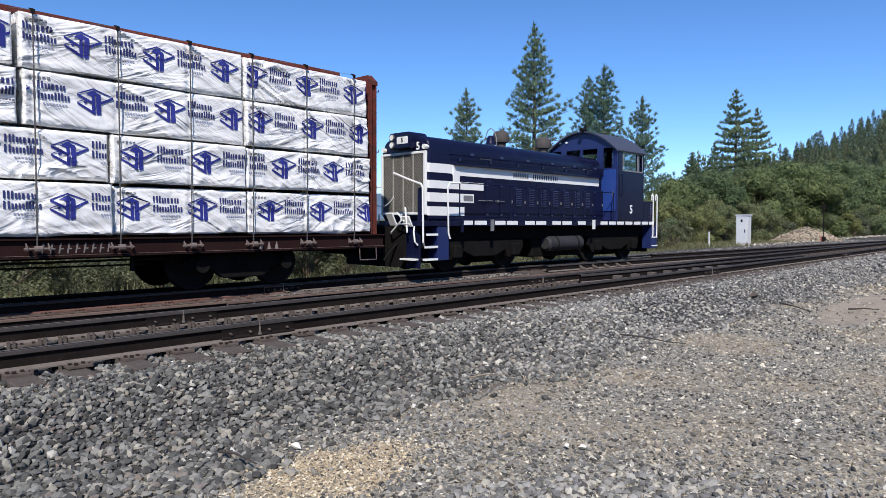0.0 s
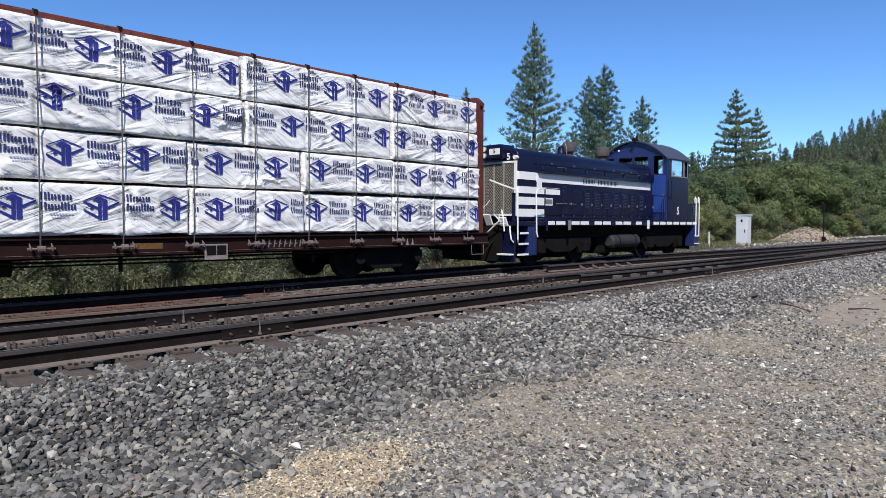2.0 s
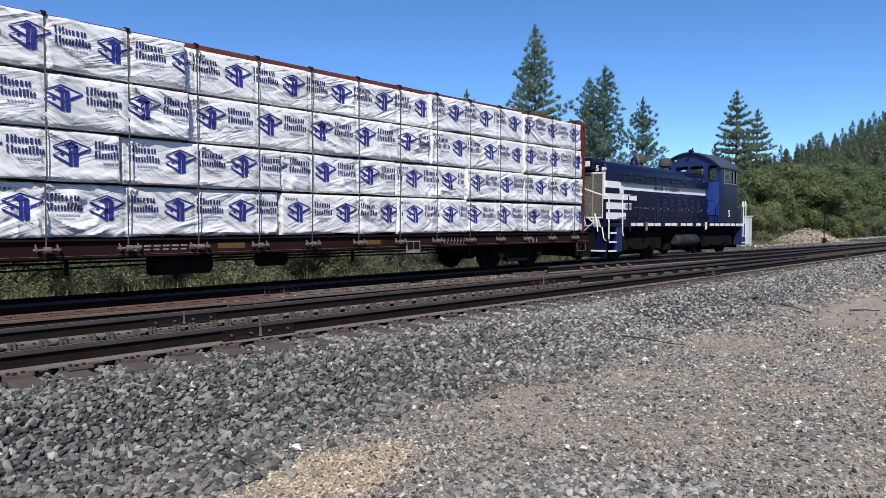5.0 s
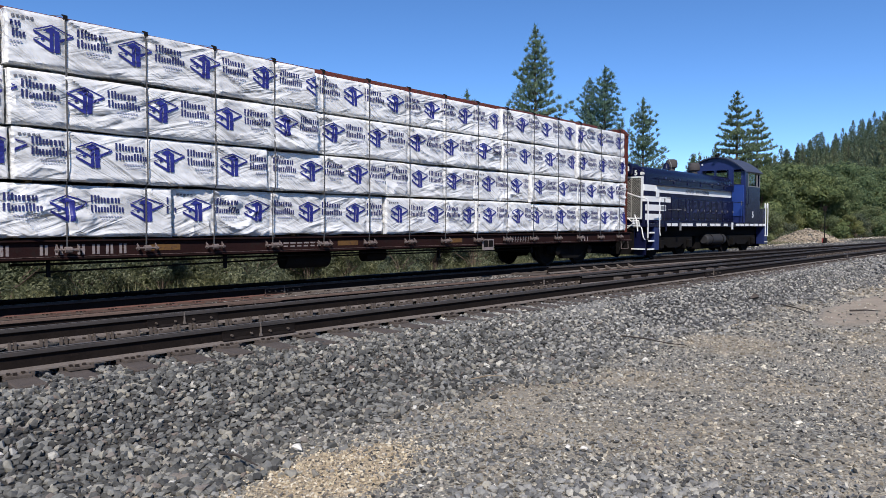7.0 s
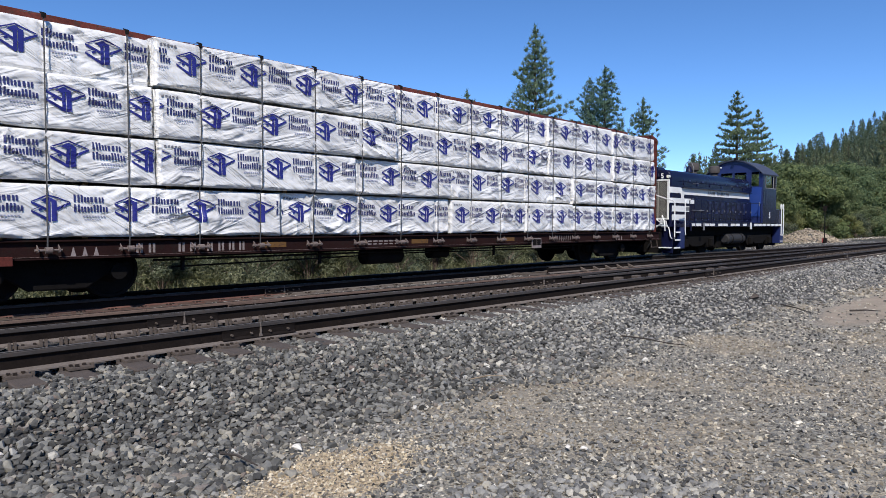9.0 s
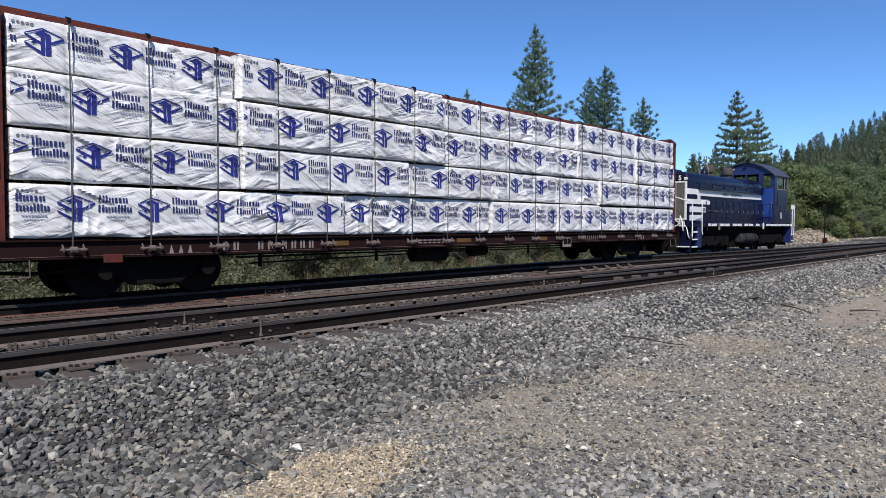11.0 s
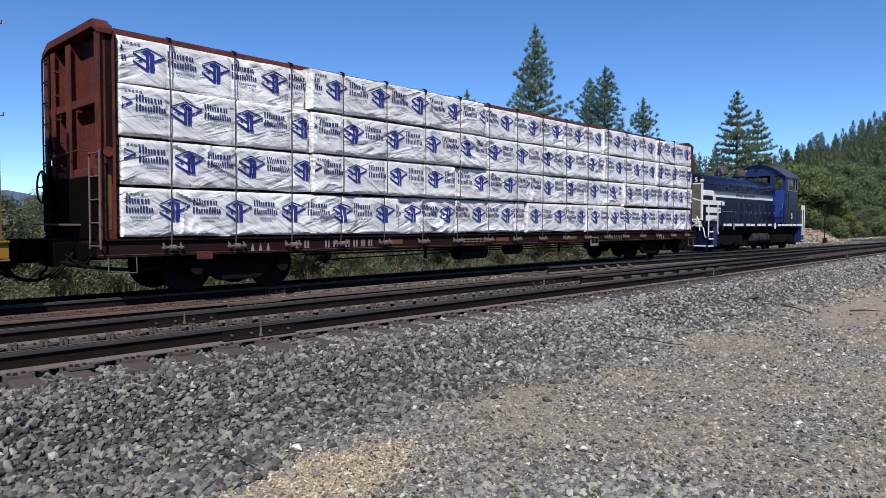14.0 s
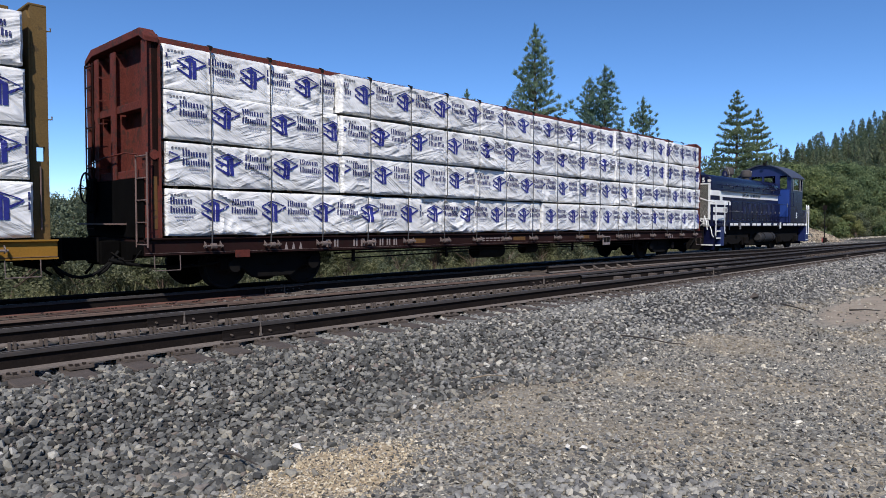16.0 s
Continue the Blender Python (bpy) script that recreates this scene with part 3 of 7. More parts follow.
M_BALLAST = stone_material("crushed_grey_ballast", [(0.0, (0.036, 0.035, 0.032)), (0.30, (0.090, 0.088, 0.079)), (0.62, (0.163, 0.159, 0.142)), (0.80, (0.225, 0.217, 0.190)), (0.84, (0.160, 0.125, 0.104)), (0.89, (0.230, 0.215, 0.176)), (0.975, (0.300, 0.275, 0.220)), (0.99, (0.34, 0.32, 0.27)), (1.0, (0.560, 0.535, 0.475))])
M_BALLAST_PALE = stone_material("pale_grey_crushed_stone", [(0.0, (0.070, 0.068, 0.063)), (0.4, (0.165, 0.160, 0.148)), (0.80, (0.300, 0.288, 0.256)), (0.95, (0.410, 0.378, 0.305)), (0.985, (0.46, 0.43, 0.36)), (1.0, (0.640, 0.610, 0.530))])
M_BALLAST_DARK = stone_material("oil_stained_ballast", [(0.0, (0.05, 0.047, 0.042)), (0.5, (0.135, 0.127, 0.114)), (1.0, (0.30, 0.28, 0.245))])
M_GRAVEL = stone_material("mixed_yard_gravel", [(0.0, (0.024, 0.022, 0.020)), (0.22, (0.075, 0.071, 0.063)), (0.42, (0.175, 0.165, 0.143)), (0.66, (0.325, 0.298, 0.246)), (0.88, (0.530, 0.470, 0.365)), (1.0, (0.700, 0.655, 0.535))], 0.9, (0.406, 0.331, 0.218))
M_SANDY = stone_material("tan_crushed_stone", [(0.0, (0.10, 0.09, 0.08)), (0.10, (0.17, 0.155, 0.135)), (0.15, (0.36, 0.29, 0.195)), (0.65, (0.53, 0.43, 0.28)), (1.0, (0.70, 0.61, 0.46))])


def jitter_grid(x0, x1, y0, y1, step, rng, keep=1.0):
    gx, gy = np.meshgrid(np.arange(x0, x1, step), np.arange(y0, y1, step), indexing="ij")
    xs, ys = gx.ravel() + rng.uniform(-0.5, 0.5, gx.size) * step, gy.ravel() + rng.uniform(-0.5, 0.5, gx.size) * step
    k = rng.random(gx.size) < keep
    return xs[k], ys[k]


def wobble(x, y, s=1.0):
    return 0.5 * np.sin(1.3 * x * s + 0.7 * y) + 0.35 * np.sin(2.9 * x * s - 1.9 * y + 1.0) + 0.2 * np.sin(6.1 * x * s + 4.3 * y + 2.0)


def on_sand(x, y):
    """Inside the tan spill at the yard edge."""
    return np.hypot((x - SPILL[0]) / SPILL[2], (y - SPILL[1]) / SPILL[3]) + 0.22 * wobble(x, y, 3.0) < 0.82


def edge_y(x):
    """Where the ballast shoulder ends and the yard begins."""
    return 4.2 + 0.0 * x


_rng = np.random.default_rng(5)
# ballast shoulder, thick near the eye
for step, xa, xb, ya, tem, tag in ((0.043, 0.2, 10.0, 3.2, BIG_T, "near"), (0.063, 10.0, 24.0, 3.6, SMALL_T, "mid"), (0.10, 24.0, 60.0, 3.6, SMALL_T, "far")):
    xs, ys = jitter_grid(xa, xb, ya, 6.85, step, _rng)
    e = edge_y(xs) + 0.35 * wobble(xs, ys)
    keep = (ys > e + _rng.normal(0, 0.22, len(xs))) & (ys < 6.85 + NEAR_SLOPE * xs)
    on_tie = (np.abs((xs - 0.2 + 0.25) % 0.5 - 0.25) < 0.135) & (ys > 6.42 + NEAR_SLOPE * xs) & (_rng.random(len(xs)) < 0.9)
    keep &= ~on_tie & (~on_sand(xs, ys) | (_rng.random(len(xs)) < 0.17))
    xs, ys = xs[keep], ys[keep]
    r = step * (0.40 + (0.68 if tag == "near" else 0.42) * _rng.random(len(xs)) ** 1.4)
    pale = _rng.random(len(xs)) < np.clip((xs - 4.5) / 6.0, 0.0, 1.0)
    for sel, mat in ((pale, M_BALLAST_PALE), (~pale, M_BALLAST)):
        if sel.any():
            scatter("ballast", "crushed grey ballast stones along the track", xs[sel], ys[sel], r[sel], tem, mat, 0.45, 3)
# between the rails and the tracks
xs, ys = jitter_grid(-8.0, 30, 6.9, 14.6, 0.108, _rng)
keep = (ys > 7.0 + NEAR_SLOPE * xs) & (np.abs(ys - 8.44 - NEAR_SLOPE * xs) > 0.07)
scatter("ballast", "crushed dark grey ballast stones between the rails", xs[keep], ys[keep], _rng.uniform(0.025, 0.05, keep.sum()), SMALL_T, M_BALLAST_DARK, 0.1, 4)
xs, ys = jitter_grid(30.0, 62.0, 6.4, 14.6, 0.19, _rng)
scatter("ballast", "crushed grey ballast stones between the far rails", xs, ys, _rng.uniform(0.045, 0.085, len(xs)), SMALL_T, M_BALLAST_DARK, 0.0, 14)
# heaped stones by the camera's feet
xs, ys = jitter_grid(0.4, 2.6, 2.6, 4.4, 0.05, _rng)
keep = (ys > 5.0 - 0.62 * xs + 0.2 * wobble(xs, ys, 2.0)) & (~on_sand(xs, ys) | (_rng.random(len(xs)) < 0.17))
scatter("ballast", "loose dark grey ballast stones at the yard edge", xs[keep], ys[keep], _rng.uniform(0.022, 0.055, keep.sum()), BIG_T, M_BALLAST, 0.3, 6)
xs, ys = jitter_grid(1.2, 6.0, -1.6, 3.0, 0.05, _rng, 0.9)
keep = (ys < 2.95 - 0.28 * (xs - 2.6) - 0.1 + 0.2 * wobble(xs, ys, 2.0)) & (np.hypot(xs, ys) < 4.55 + 0.3 * wobble(xs, ys, 3.0)) & (_rng.random(len(xs)) < np.clip((xs + 0.25 * ys - 2.0) / 1.2, 0, 1) * np.clip((ys + 1.6) / 1.8, 0, 1))
scatter("ballast", "loose grey stones scattered on the yard", xs[keep], ys[keep], _rng.uniform(0.018, 0.045, keep.sum()), BIG_T, M_BALLAST_PALE, 0.25, 7)
# yard gravel
for step, xa, xb, ya, yb, hi in ((0.034, 1.6, 5.0, 0.4, 4.6, 0.66), (0.040, 5.0, 9.5, 0.2, 4.6, 0.70), (0.055, 9.5, 16.0, 0.2, 5.2, 0.66), (0.10, 16.0, 40.0, -0.5, 5.6, 0.6)):
    xs, ys = jitter_grid(xa, xb, ya, yb, step, _rng, 0.86)
    keep = ys < edge_y(xs) + 0.35 * wobble(xs, ys) + _rng.normal(0, 0.3, len(xs))
    keep &= (np.hypot((xs - BARE[0]) / BARE[2], (ys - BARE[1]) / BARE[3]) > 0.9 + 0.15 * wobble(xs, ys, 2.0)) | (_rng.random(len(xs)) < 0.12)
    xs, ys = xs[keep], ys[keep]
    r = step * (0.20 + (hi - 0.20) * _rng.random(len(xs)) ** 1.6) * np.where(_rng.random(len(xs)) < 0.05, 1.5, 1.0)
    scatter("gravel", "fine tan and grey gravel on the yard", xs, ys, r, SMALL_T, M_GRAVEL, 0.2, 8)
# coarser grey stone mixed over the yard
for step, xa, xb, ya, yb, dens in ((0.050, 1.8, 4.6, 0.4, 4.6, 0.75), (0.057, 1.8, 8.0, 0.4, 4.6, 0.95), (0.11, 8.0, 18.0, 0.0, 4.6, 0.5)):
    xs, ys = jitter_grid(xa, xb, ya, yb, step, _rng)
    far_off = np.hypot(xs, ys)
    keep = (ys < 4.6) & ~on_sand(xs, ys) & (np.hypot((xs - BARE[0]) / BARE[2], (ys - BARE[1]) / BARE[3]) > 1.0) & (_rng.random(len(xs)) < dens * (0.55 + 0.45 * wobble(xs, ys, 1.2)) * np.clip(1.9 - far_off / 6.0, 0.35, 1.5))
    xs, ys = xs[keep], ys[keep]
    r, dark = _rng.uniform(0.012, 0.033, len(xs)), _rng.random(len(xs)) < 0.26
    for sel, mat in ((dark, M_BALLAST), (~dark, M_BALLAST_PALE)):
        scatter("gravel", "coarse grey stones mixed into the yard gravel", xs[sel], ys[sel], r[sel], SMALL_T, mat, 0.25, 15)
# pale sandy spill
xs, ys = jitter_grid(1.7, 3.8, 2.6, 4.7, 0.018, _rng, 0.95)
d = np.hypot((xs - SPILL[0]) / SPILL[2], (ys - SPILL[1]) / SPILL[3]) + 0.22 * wobble(xs, ys, 3.0)
keep = d < 0.85 + _rng.normal(0, 0.22, len(xs))
scatter("gravel", "pale tan crushed stone spilled on the yard", xs[keep], ys[keep], 0.006 + 0.013 * _rng.random(keep.sum()) ** 3.0, SMALL_T, M_SANDY, 0.5, 9)
# thinner cover beside and behind the camera
xs, ys = jitter_grid(-8.0, 1.6, -5.0, 4.4, 0.14, _rng, 0.8)
keep = (ys < 4.9 - 0.62 * np.clip(xs, 0.0, 2.0)) | (xs < 0.4)
scatter("gravel", "fine tan and grey gravel on the yard", xs[keep], ys[keep], _rng.uniform(0.015, 0.05, keep.sum()), SMALL_T, M_GRAVEL, 0.2, 21)
xs, ys = jitter_grid(1.6, 30.0, -6.0, 0.4, 0.22, _rng, 0.8)
scatter("gravel", "fine tan and grey gravel on the yard", xs, ys, _rng.uniform(0.02, 0.06, len(xs)), SMALL_T, M_GRAVEL, 0.2, 22)
xs, ys = jitter_grid(-9.0, 0.2, 4.2, 6.85, 0.075, _rng)
keep = ys < 6.85 + NEAR_SLOPE * xs
scatter("ballast", "crushed dark grey ballast stones along the track", xs[keep], ys[keep], _rng.uniform(0.028, 0.06, keep.sum()), SMALL_T, M_BALLAST, 0.4, 23)
# pale gravel strip behind the far track
xs, ys = jitter_grid(44.0, 92.0, 14.5, 17.4, 0.22, _rng, 0.9)
scatter("gravel", "pale gravel strip behind the far track", xs, ys, _rng.uniform(0.05, 0.13, len(xs)), SMALL_T, M_GRAVEL, 0.2, 31)
# ---- rolling stock ----
WHEEL_R = 0.46
MOVING = []   # things that ride with the train: (object, offset along, rear truck, front truck)
ROLLING = []  # wheelsets: (object, x, radius)


def wrap_material():
    m, nt, b, co = start("white_woven_lumber_wrap")
    info = nt.nodes.new("ShaderNodeObjectInfo")
    broad = noise_node(nt, co, 1.1, 4)
    c = ramp(nt, broad, [(0.3, (0.68, 0.675, 0.655)), (0.7, (0.91, 0.905, 0.875))])
    smear = noise_node(nt, co, 6.0, 6, 0.7)
    c = mix(nt, ramp(nt, smear, [(0.56, (0, 0, 0)), (0.78, (0.5, 0.5, 0.5))]), c, (0.48, 0.47, 0.46))
    tint = ramp(nt, info.outputs["Random"], [(0.0, (0.93, 0.93, 0.93)), (1.0, (1.0, 1.0, 1.0))])
    nt.links.new(mix(nt, 1.0, c, tint, "MULTIPLY"), b.inputs["Base Color"])
    b.inputs["Roughness"].default_value = 0.33
    mp = nt.nodes.new("ShaderNodeMapping")
    mp.inputs["Scale"].default_value = (0.7, 2.0, 3.7)
    turn = nt.nodes.new("ShaderNodeMapping")
    turn.inputs["Rotation"].default_value = (0, radians(-33), 0)
    nt.links.new(co, turn.inputs["Vector"])
    nt.links.new(turn.outputs[0], mp.inputs["Vector"])
    n1 = nt.nodes.new("ShaderNodeTexNoise")
    n1.inputs["Scale"].default_value, n1.inputs["Detail"].default_value, n1.inputs["Distortion"].default_value = 1.0, 2.6, 1.2
    nt.links.new(mp.outputs[0], n1.inputs["Vector"])
    turn2 = nt.nodes.new("ShaderNodeMapping")
    turn2.inputs["Rotation"].default_value = (0, radians(18), 0)
    nt.links.new(co, turn2.inputs["Vector"])
    mp2 = nt.nodes.new("ShaderNodeMapping")
    mp2.inputs["Scale"].default_value = (1.0, 2.0, 5.0)
    nt.links.new(turn2.outputs[0], mp2.inputs["Vector"])
    n2 = nt.nodes.new("ShaderNodeTexNoise")
    n2.inputs["Scale"].default_value, n2.inputs["Detail"].default_value, n2.inputs["Distortion"].default_value = 1.0, 2.4, 0.9
    nt.links.new(mp2.outputs[0], n2.inputs["Vector"])
    where = ramp(nt, noise_node(nt, co, 0.9, 3), [(0.40, (0, 0, 0)), (0.62, (1, 1, 1))])
    soft_folds = mix(nt, where, n1.outputs["Fac"], n2.outputs["Fac"])
    mp3 = nt.nodes.new("ShaderNodeMapping")
    mp3.inputs["Scale"].default_value = (1.3, 3.0, 7.5)
    nt.links.new(turn.outputs[0], mp3.inputs["Vector"])
    n3 = nt.nodes.new("ShaderNodeTexNoise")
    n3.inputs["Scale"].default_value, n3.inputs["Detail"].default_value, n3.inputs["Distortion"].default_value = 1.0, 1.5, 1.6
    nt.links.new(mp3.outputs[0], n3.inputs["Vector"])
    lines = ramp(nt, n3.outputs["Fac"], [(0.36, (0, 0, 0)), (0.48, (1, 1, 1)), (0.52, (1, 1, 1)), (0.60, (0, 0, 0))])
    patchy = ramp(nt, noise_node(nt, co, 1.7, 3), [(0.45, (0, 0, 0)), (0.68, (0.06, 0.06, 0.06))])
    bump_in(nt, b, mix(nt, patchy, soft_folds, lines), 0.72, 0.19)
    return m


M_WRAP = wrap_material()


def fold(x, z, h, seed, strap0):
    """How far the wrap stands out from the flat face of a pack at (x, z): creases, tension folds from the straps, sagging hem."""
    def ridge(n, sharp):
        return max(0.0, 1.0 - math.sqrt(n * n + 0.0022) * sharp)

    v = 0.55 * x + z
    u = 0.8 * x - 0.5 * z
    warp = noise.noise(Vector((x * 0.7, z * 0.9, seed)))
    a = ridge(noise.noise(Vector((u * 0.6 + 3.0 * warp, v * 2.6 + 1.2 * warp, seed + 3.1))), 2.2)
    b = ridge(noise.noise(Vector((x * 0.7, z * 7.0 + warp, seed + 7.7))), 2.2)
    c = noise.noise(Vector((x * 1.3, z * 2.1, seed + 11.0)))
    low = max(0.0, 1.0 - z / (0.42 * h))
    e = ridge(noise.noise(Vector((u * 0.8, v * 4.8 + 2.0 * warp, seed + 21.0))), 2.6)
    d = 0.068 * a * a * max(0.0, 0.30 + 1.4 * warp) + 0.028 * e * e * max(0.0, 0.35 + warp) + 0.024 * b * b * (0.08 + 0.92 * low) + 0.024 * c
    k = (x - strap0) / 1.222
    bay = math.floor(k)
    dx = (k - bay) * 1.222
    for q, (m, reach) in enumerate(((0.42, 1.0), (0.75, 0.85), (1.25, 0.5))):
        pull = noise.noise(Vector((bay * 3.7 + 0.3, seed * 1.3, q * 2.1))) + 0.10
        if pull > 0.0 and dx < reach:
            off = (z - (h - 0.02 - m * dx + 0.03 * warp)) / math.sqrt(1 + m * m)
            d += 0.115 * min(pull, 0.5) * math.exp(-(off / 0.026) ** 2) * (1 - dx / reach) * min(1.0, dx / 0.06)
    near = abs(k - round(k)) * 1.222
    return d - 0.024 * math.exp(-(near / 0.05) ** 2)


def quad_patch(geo, corners, place):
    """A flat four-sided mark cut small enough to follow the creases."""
    (ax, az), (bx, bz), (cx, cz), (dx, dz) = corners
    nu = max(1, int(math.hypot(bx - ax, bz - az) / 0.045) + 1)
    nv = max(1, int(math.hypot(dx - ax, dz - az) / 0.045) + 1)
    verts = []
    for i in range(nu + 1):
        for j in range(nv + 1):
            s, t = i / nu, j / nv
            verts.append(place((ax * (1 - s) + bx * s) * (1 - t) + (dx * (1 - s) + cx * s) * t, (az * (1 - s) + bz * s) * (1 - t) + (dz * (1 - s) + cz * s) * t))
    geo.add(verts, [(i * (nv + 1) + j, (i + 1) * (nv + 1) + j, (i + 1) * (nv + 1) + j + 1, i * (nv + 1) + j + 1) for i in range(nu) for j in range(nv)])


# printed emblem, 0.55 m wide: a flat open lozenge on a double column, a smaller chevron below its left half
EMBLEM = [
    ((-0.273, 0.103), (-0.03, 0.210), (-0.03, 0.186), (-0.232, 0.100)),
    ((-0.03, 0.210), (0.273, 0.103), (0.232, 0.100), (-0.03, 0.186)),
    ((0.273, 0.103), (0.085, 0.012), (0.085, -0.036), (0.273, 0.068)),
    ((-0.273, 0.103), (-0.273, 0.066), (-0.055, -0.042), (-0.055, 0.0)),
    ((-0.150, 0.100), (-0.045, 0.166), (-0.045, 0.070), (-0.105, 0.098)),
    ((-0.045, 0.166), (-0.018, 0.170), (0.070, 0.118), (-0.045, 0.090)),
    ((-0.055, -0.195), (-0.004, -0.205), (-0.004, 0.140), (-0.055, 0.110)),
    ((0.010, -0.205), (0.082, -0.195), (0.082, 0.118), (0.010, 0.150)),
    ((-0.273, -0.028), (-0.273, -0.062), (-0.055, -0.190), (-0.055, -0.142)),
    ((-0.273, -0.028), (-0.250, -0.030), (-0.128, 0.022), (-0.150, 0.030)),
    ((-0.180, -0.018), (-0.132, 0.006), (-0.120, -0.030), (-0.165, -0.048)),
]


def word_shapes(plan, x, base, small, tall, stroke=0.029, gap=0.018):
    """A printed word as plain upright bars: o a pair, O a tall pair, l one bar, L a tall bar."""
    out = []
    for c in plan:
        h = tall if c.isupper() else small
        w = {"O": 0.084, "o": 0.074, "l": stroke * 1.3, "L": stroke}[c]
        if c in "oO":
            out += [(x, x + stroke, base, base + h), (x + w - stroke, x + w, base, base + h)]
        else:
            out.append((x, x + w, base, base + h))
        x += w + (gap * 1.4 if c == "l" else gap)
    return out


WORDS = word_shapes("OLollo", -0.285, 0.100, 0.084, 0.118) + word_shapes("OooLLLo", -0.285, -0.052, 0.084, 0.118)
SMALL = [(-0.16 + 0.044 * k, -0.128 + 0.044 * k, -0.132, -0.108) for k in range(8)] + [(-0.13 + 0.036 * k, -0.105 + 0.036 * k, -0.178, -0.164) for k in range(7)]


def lumber_pack(x0, x1, z0, z1, emblem_x, seed, offset, y_face, fine=0.029, label="stack of lumber in creased white plastic wrap with blue print"):
    """One wrapped pack; emblem_x: where one of its printed emblems stands."""
    h, rnd = z1 - z0, random.Random(seed)
    back = -0.10
    base = pose(S0 + offset, TRACK_Y, 0)
    pack = thing("lumber_pack", label, "lumber pack", base, group="wrapped lumber packs")
    MOVING.append((pack, offset, -19.9, -3.06))
    strap0 = -21.35
    nx, nz = max(8, int((x1 - x0) / fine)), max(8, int(h / fine))
    lean = rnd.uniform(-0.012, 0.012)

    def face(x, z, out=0.0):
        zz = z - z0
        edge = min(zz, h - zz, (x - x0) * 1.2, (x1 - x) * 1.2)
        soft = max(0.0, 1.0 - edge / 0.055) ** 2 * 0.045
        return (x, y_face + lean * (x - x0) / 3 - fold(x, zz, h, seed, strap0) - out + soft, z)

    verts, faces = [], []
    rows = nz + 1 + 4
    for i in range(nx + 1):
        x = x0 + (x1 - x0) * i / nx
        hem = 0.028 * noise.noise(Vector((x * 1.4, seed * 1.7, 2.0)))
        col = [(x, back, z0 + 0.015), (x, y_face + 0.25, z0 + 0.012 + hem)]
        for j in range(nz + 1):
            px, py, pz = face(x, z0 + h * j / nz)
            col.append((px, py, pz + (hem if j == 0 else 0)))
        top = 0.012 * noise.noise(Vector((x * 2.0, seed, 5.0)))
        col += [(x, y_face + 0.22, z1 + 0.012 + top), (x, back, z1 + 0.008)]
        verts += col
    for i in range(nx):
        for j in range(rows - 1):
            a = i * rows + j
            faces.append((a, a + rows, a + rows + 1, a + 1))
    for x, first, flip in ((x0, 0, False), (x1, nx * rows, True)):
        inner = len(verts)
        verts += [(x, max(verts[first + k][1], y_face + 0.09), verts[first + k][2]) for k in range(rows)]
        faces += [(first + k, first + k + 1, inner + k + 1, inner + k) for k in range(rows - 1)]
        faces.append(tuple(range(inner, inner + rows)))
    g = Geo()
    g.add(verts, faces)
    part("wrap", g, M_WRAP, pack, "creased white woven plastic wrap", smooth=True)
    # stickers of raw wood under the pack
    for k in range(max(2, int((x1 - x0) / 1.2))):
        sx = x0 + 0.25 + k * 1.2
        if sx < x1 - 0.15:
            part("sticker", Geo().box(sx, sx + 0.09, y_face + 0.32, back, z0 - 0.038, z0 + 0.012), M_LUMBER, pack)
    # printed emblems and words, one every 1.21 m along the roll
    zc = z0 + h * 0.555
    k0 = math.floor((x0 - emblem_x) / 1.21) - 1
    for k in range(k0, k0 + int((x1 - x0) / 1.21) + 4):
        ex = emblem_x + 1.21 * k

        def place(x, z, out=0.014):
            return face(min(max(x, x0 + 0.03), x1 - 0.03), min(max(z, z0 + 0.04), z1 - 0.04), out)
        if x0 - 0.2 < ex < x1 + 0.2:
            g = Geo()
            for q in EMBLEM:
                quad_patch(g, [(ex + a, zc + b) for a, b in q], place)
            part("printed_emblem", g, M_PRINT, pack)
        wx = ex + 0.61
        bars = [q for q in WORDS if x0 + 0.03 < wx + q[0] and wx + q[1] < x1 - 0.03]
        if bars:
            g = Geo()
            for a, b, c, d in bars:
                quad_patch(g, [(wx + a, zc + c), (wx + b, zc + c), (wx + b, zc + d), (wx + a, zc + d)], place)
            tagged(part("printed_word_block", g, M_PRINT_DARK, pack), kind="stuff")
            g = Geo()
            for a, b, c, d in SMALL:
                if x0 + 0.03 < wx + a and wx + b < x1 - 0.03:
                    quad_patch(g, [(wx + a, zc + c), (wx + b, zc + c), (wx + b, zc + d), (wx + a, zc + d)], place)
            if g.v:
                tagged(part("fine_print", g, M_PRINT_SOFT, pack), kind="stuff")
    # small printed tag marks folded over the top corner
    g = Geo()
    for k in range(5):
        mx = x0 + 0.07 + 0.062 * k
        if mx + 0.05 < x1:
            quad_patch(g, [(mx, z1 - 0.135 + 0.012 * (k % 2)), (mx + 0.042, z1 - 0.125 + 0.012 * (k % 2)), (mx + 0.036, z1 - 0.085), (mx - 0.004, z1 - 0.095)], lambda x, z: face(x, z, 0.011))
    tagged(part("corner_print", g, M_PRINT_GREY, pack, "smudged dark print on the folded corner"), kind="stuff")
    return pack


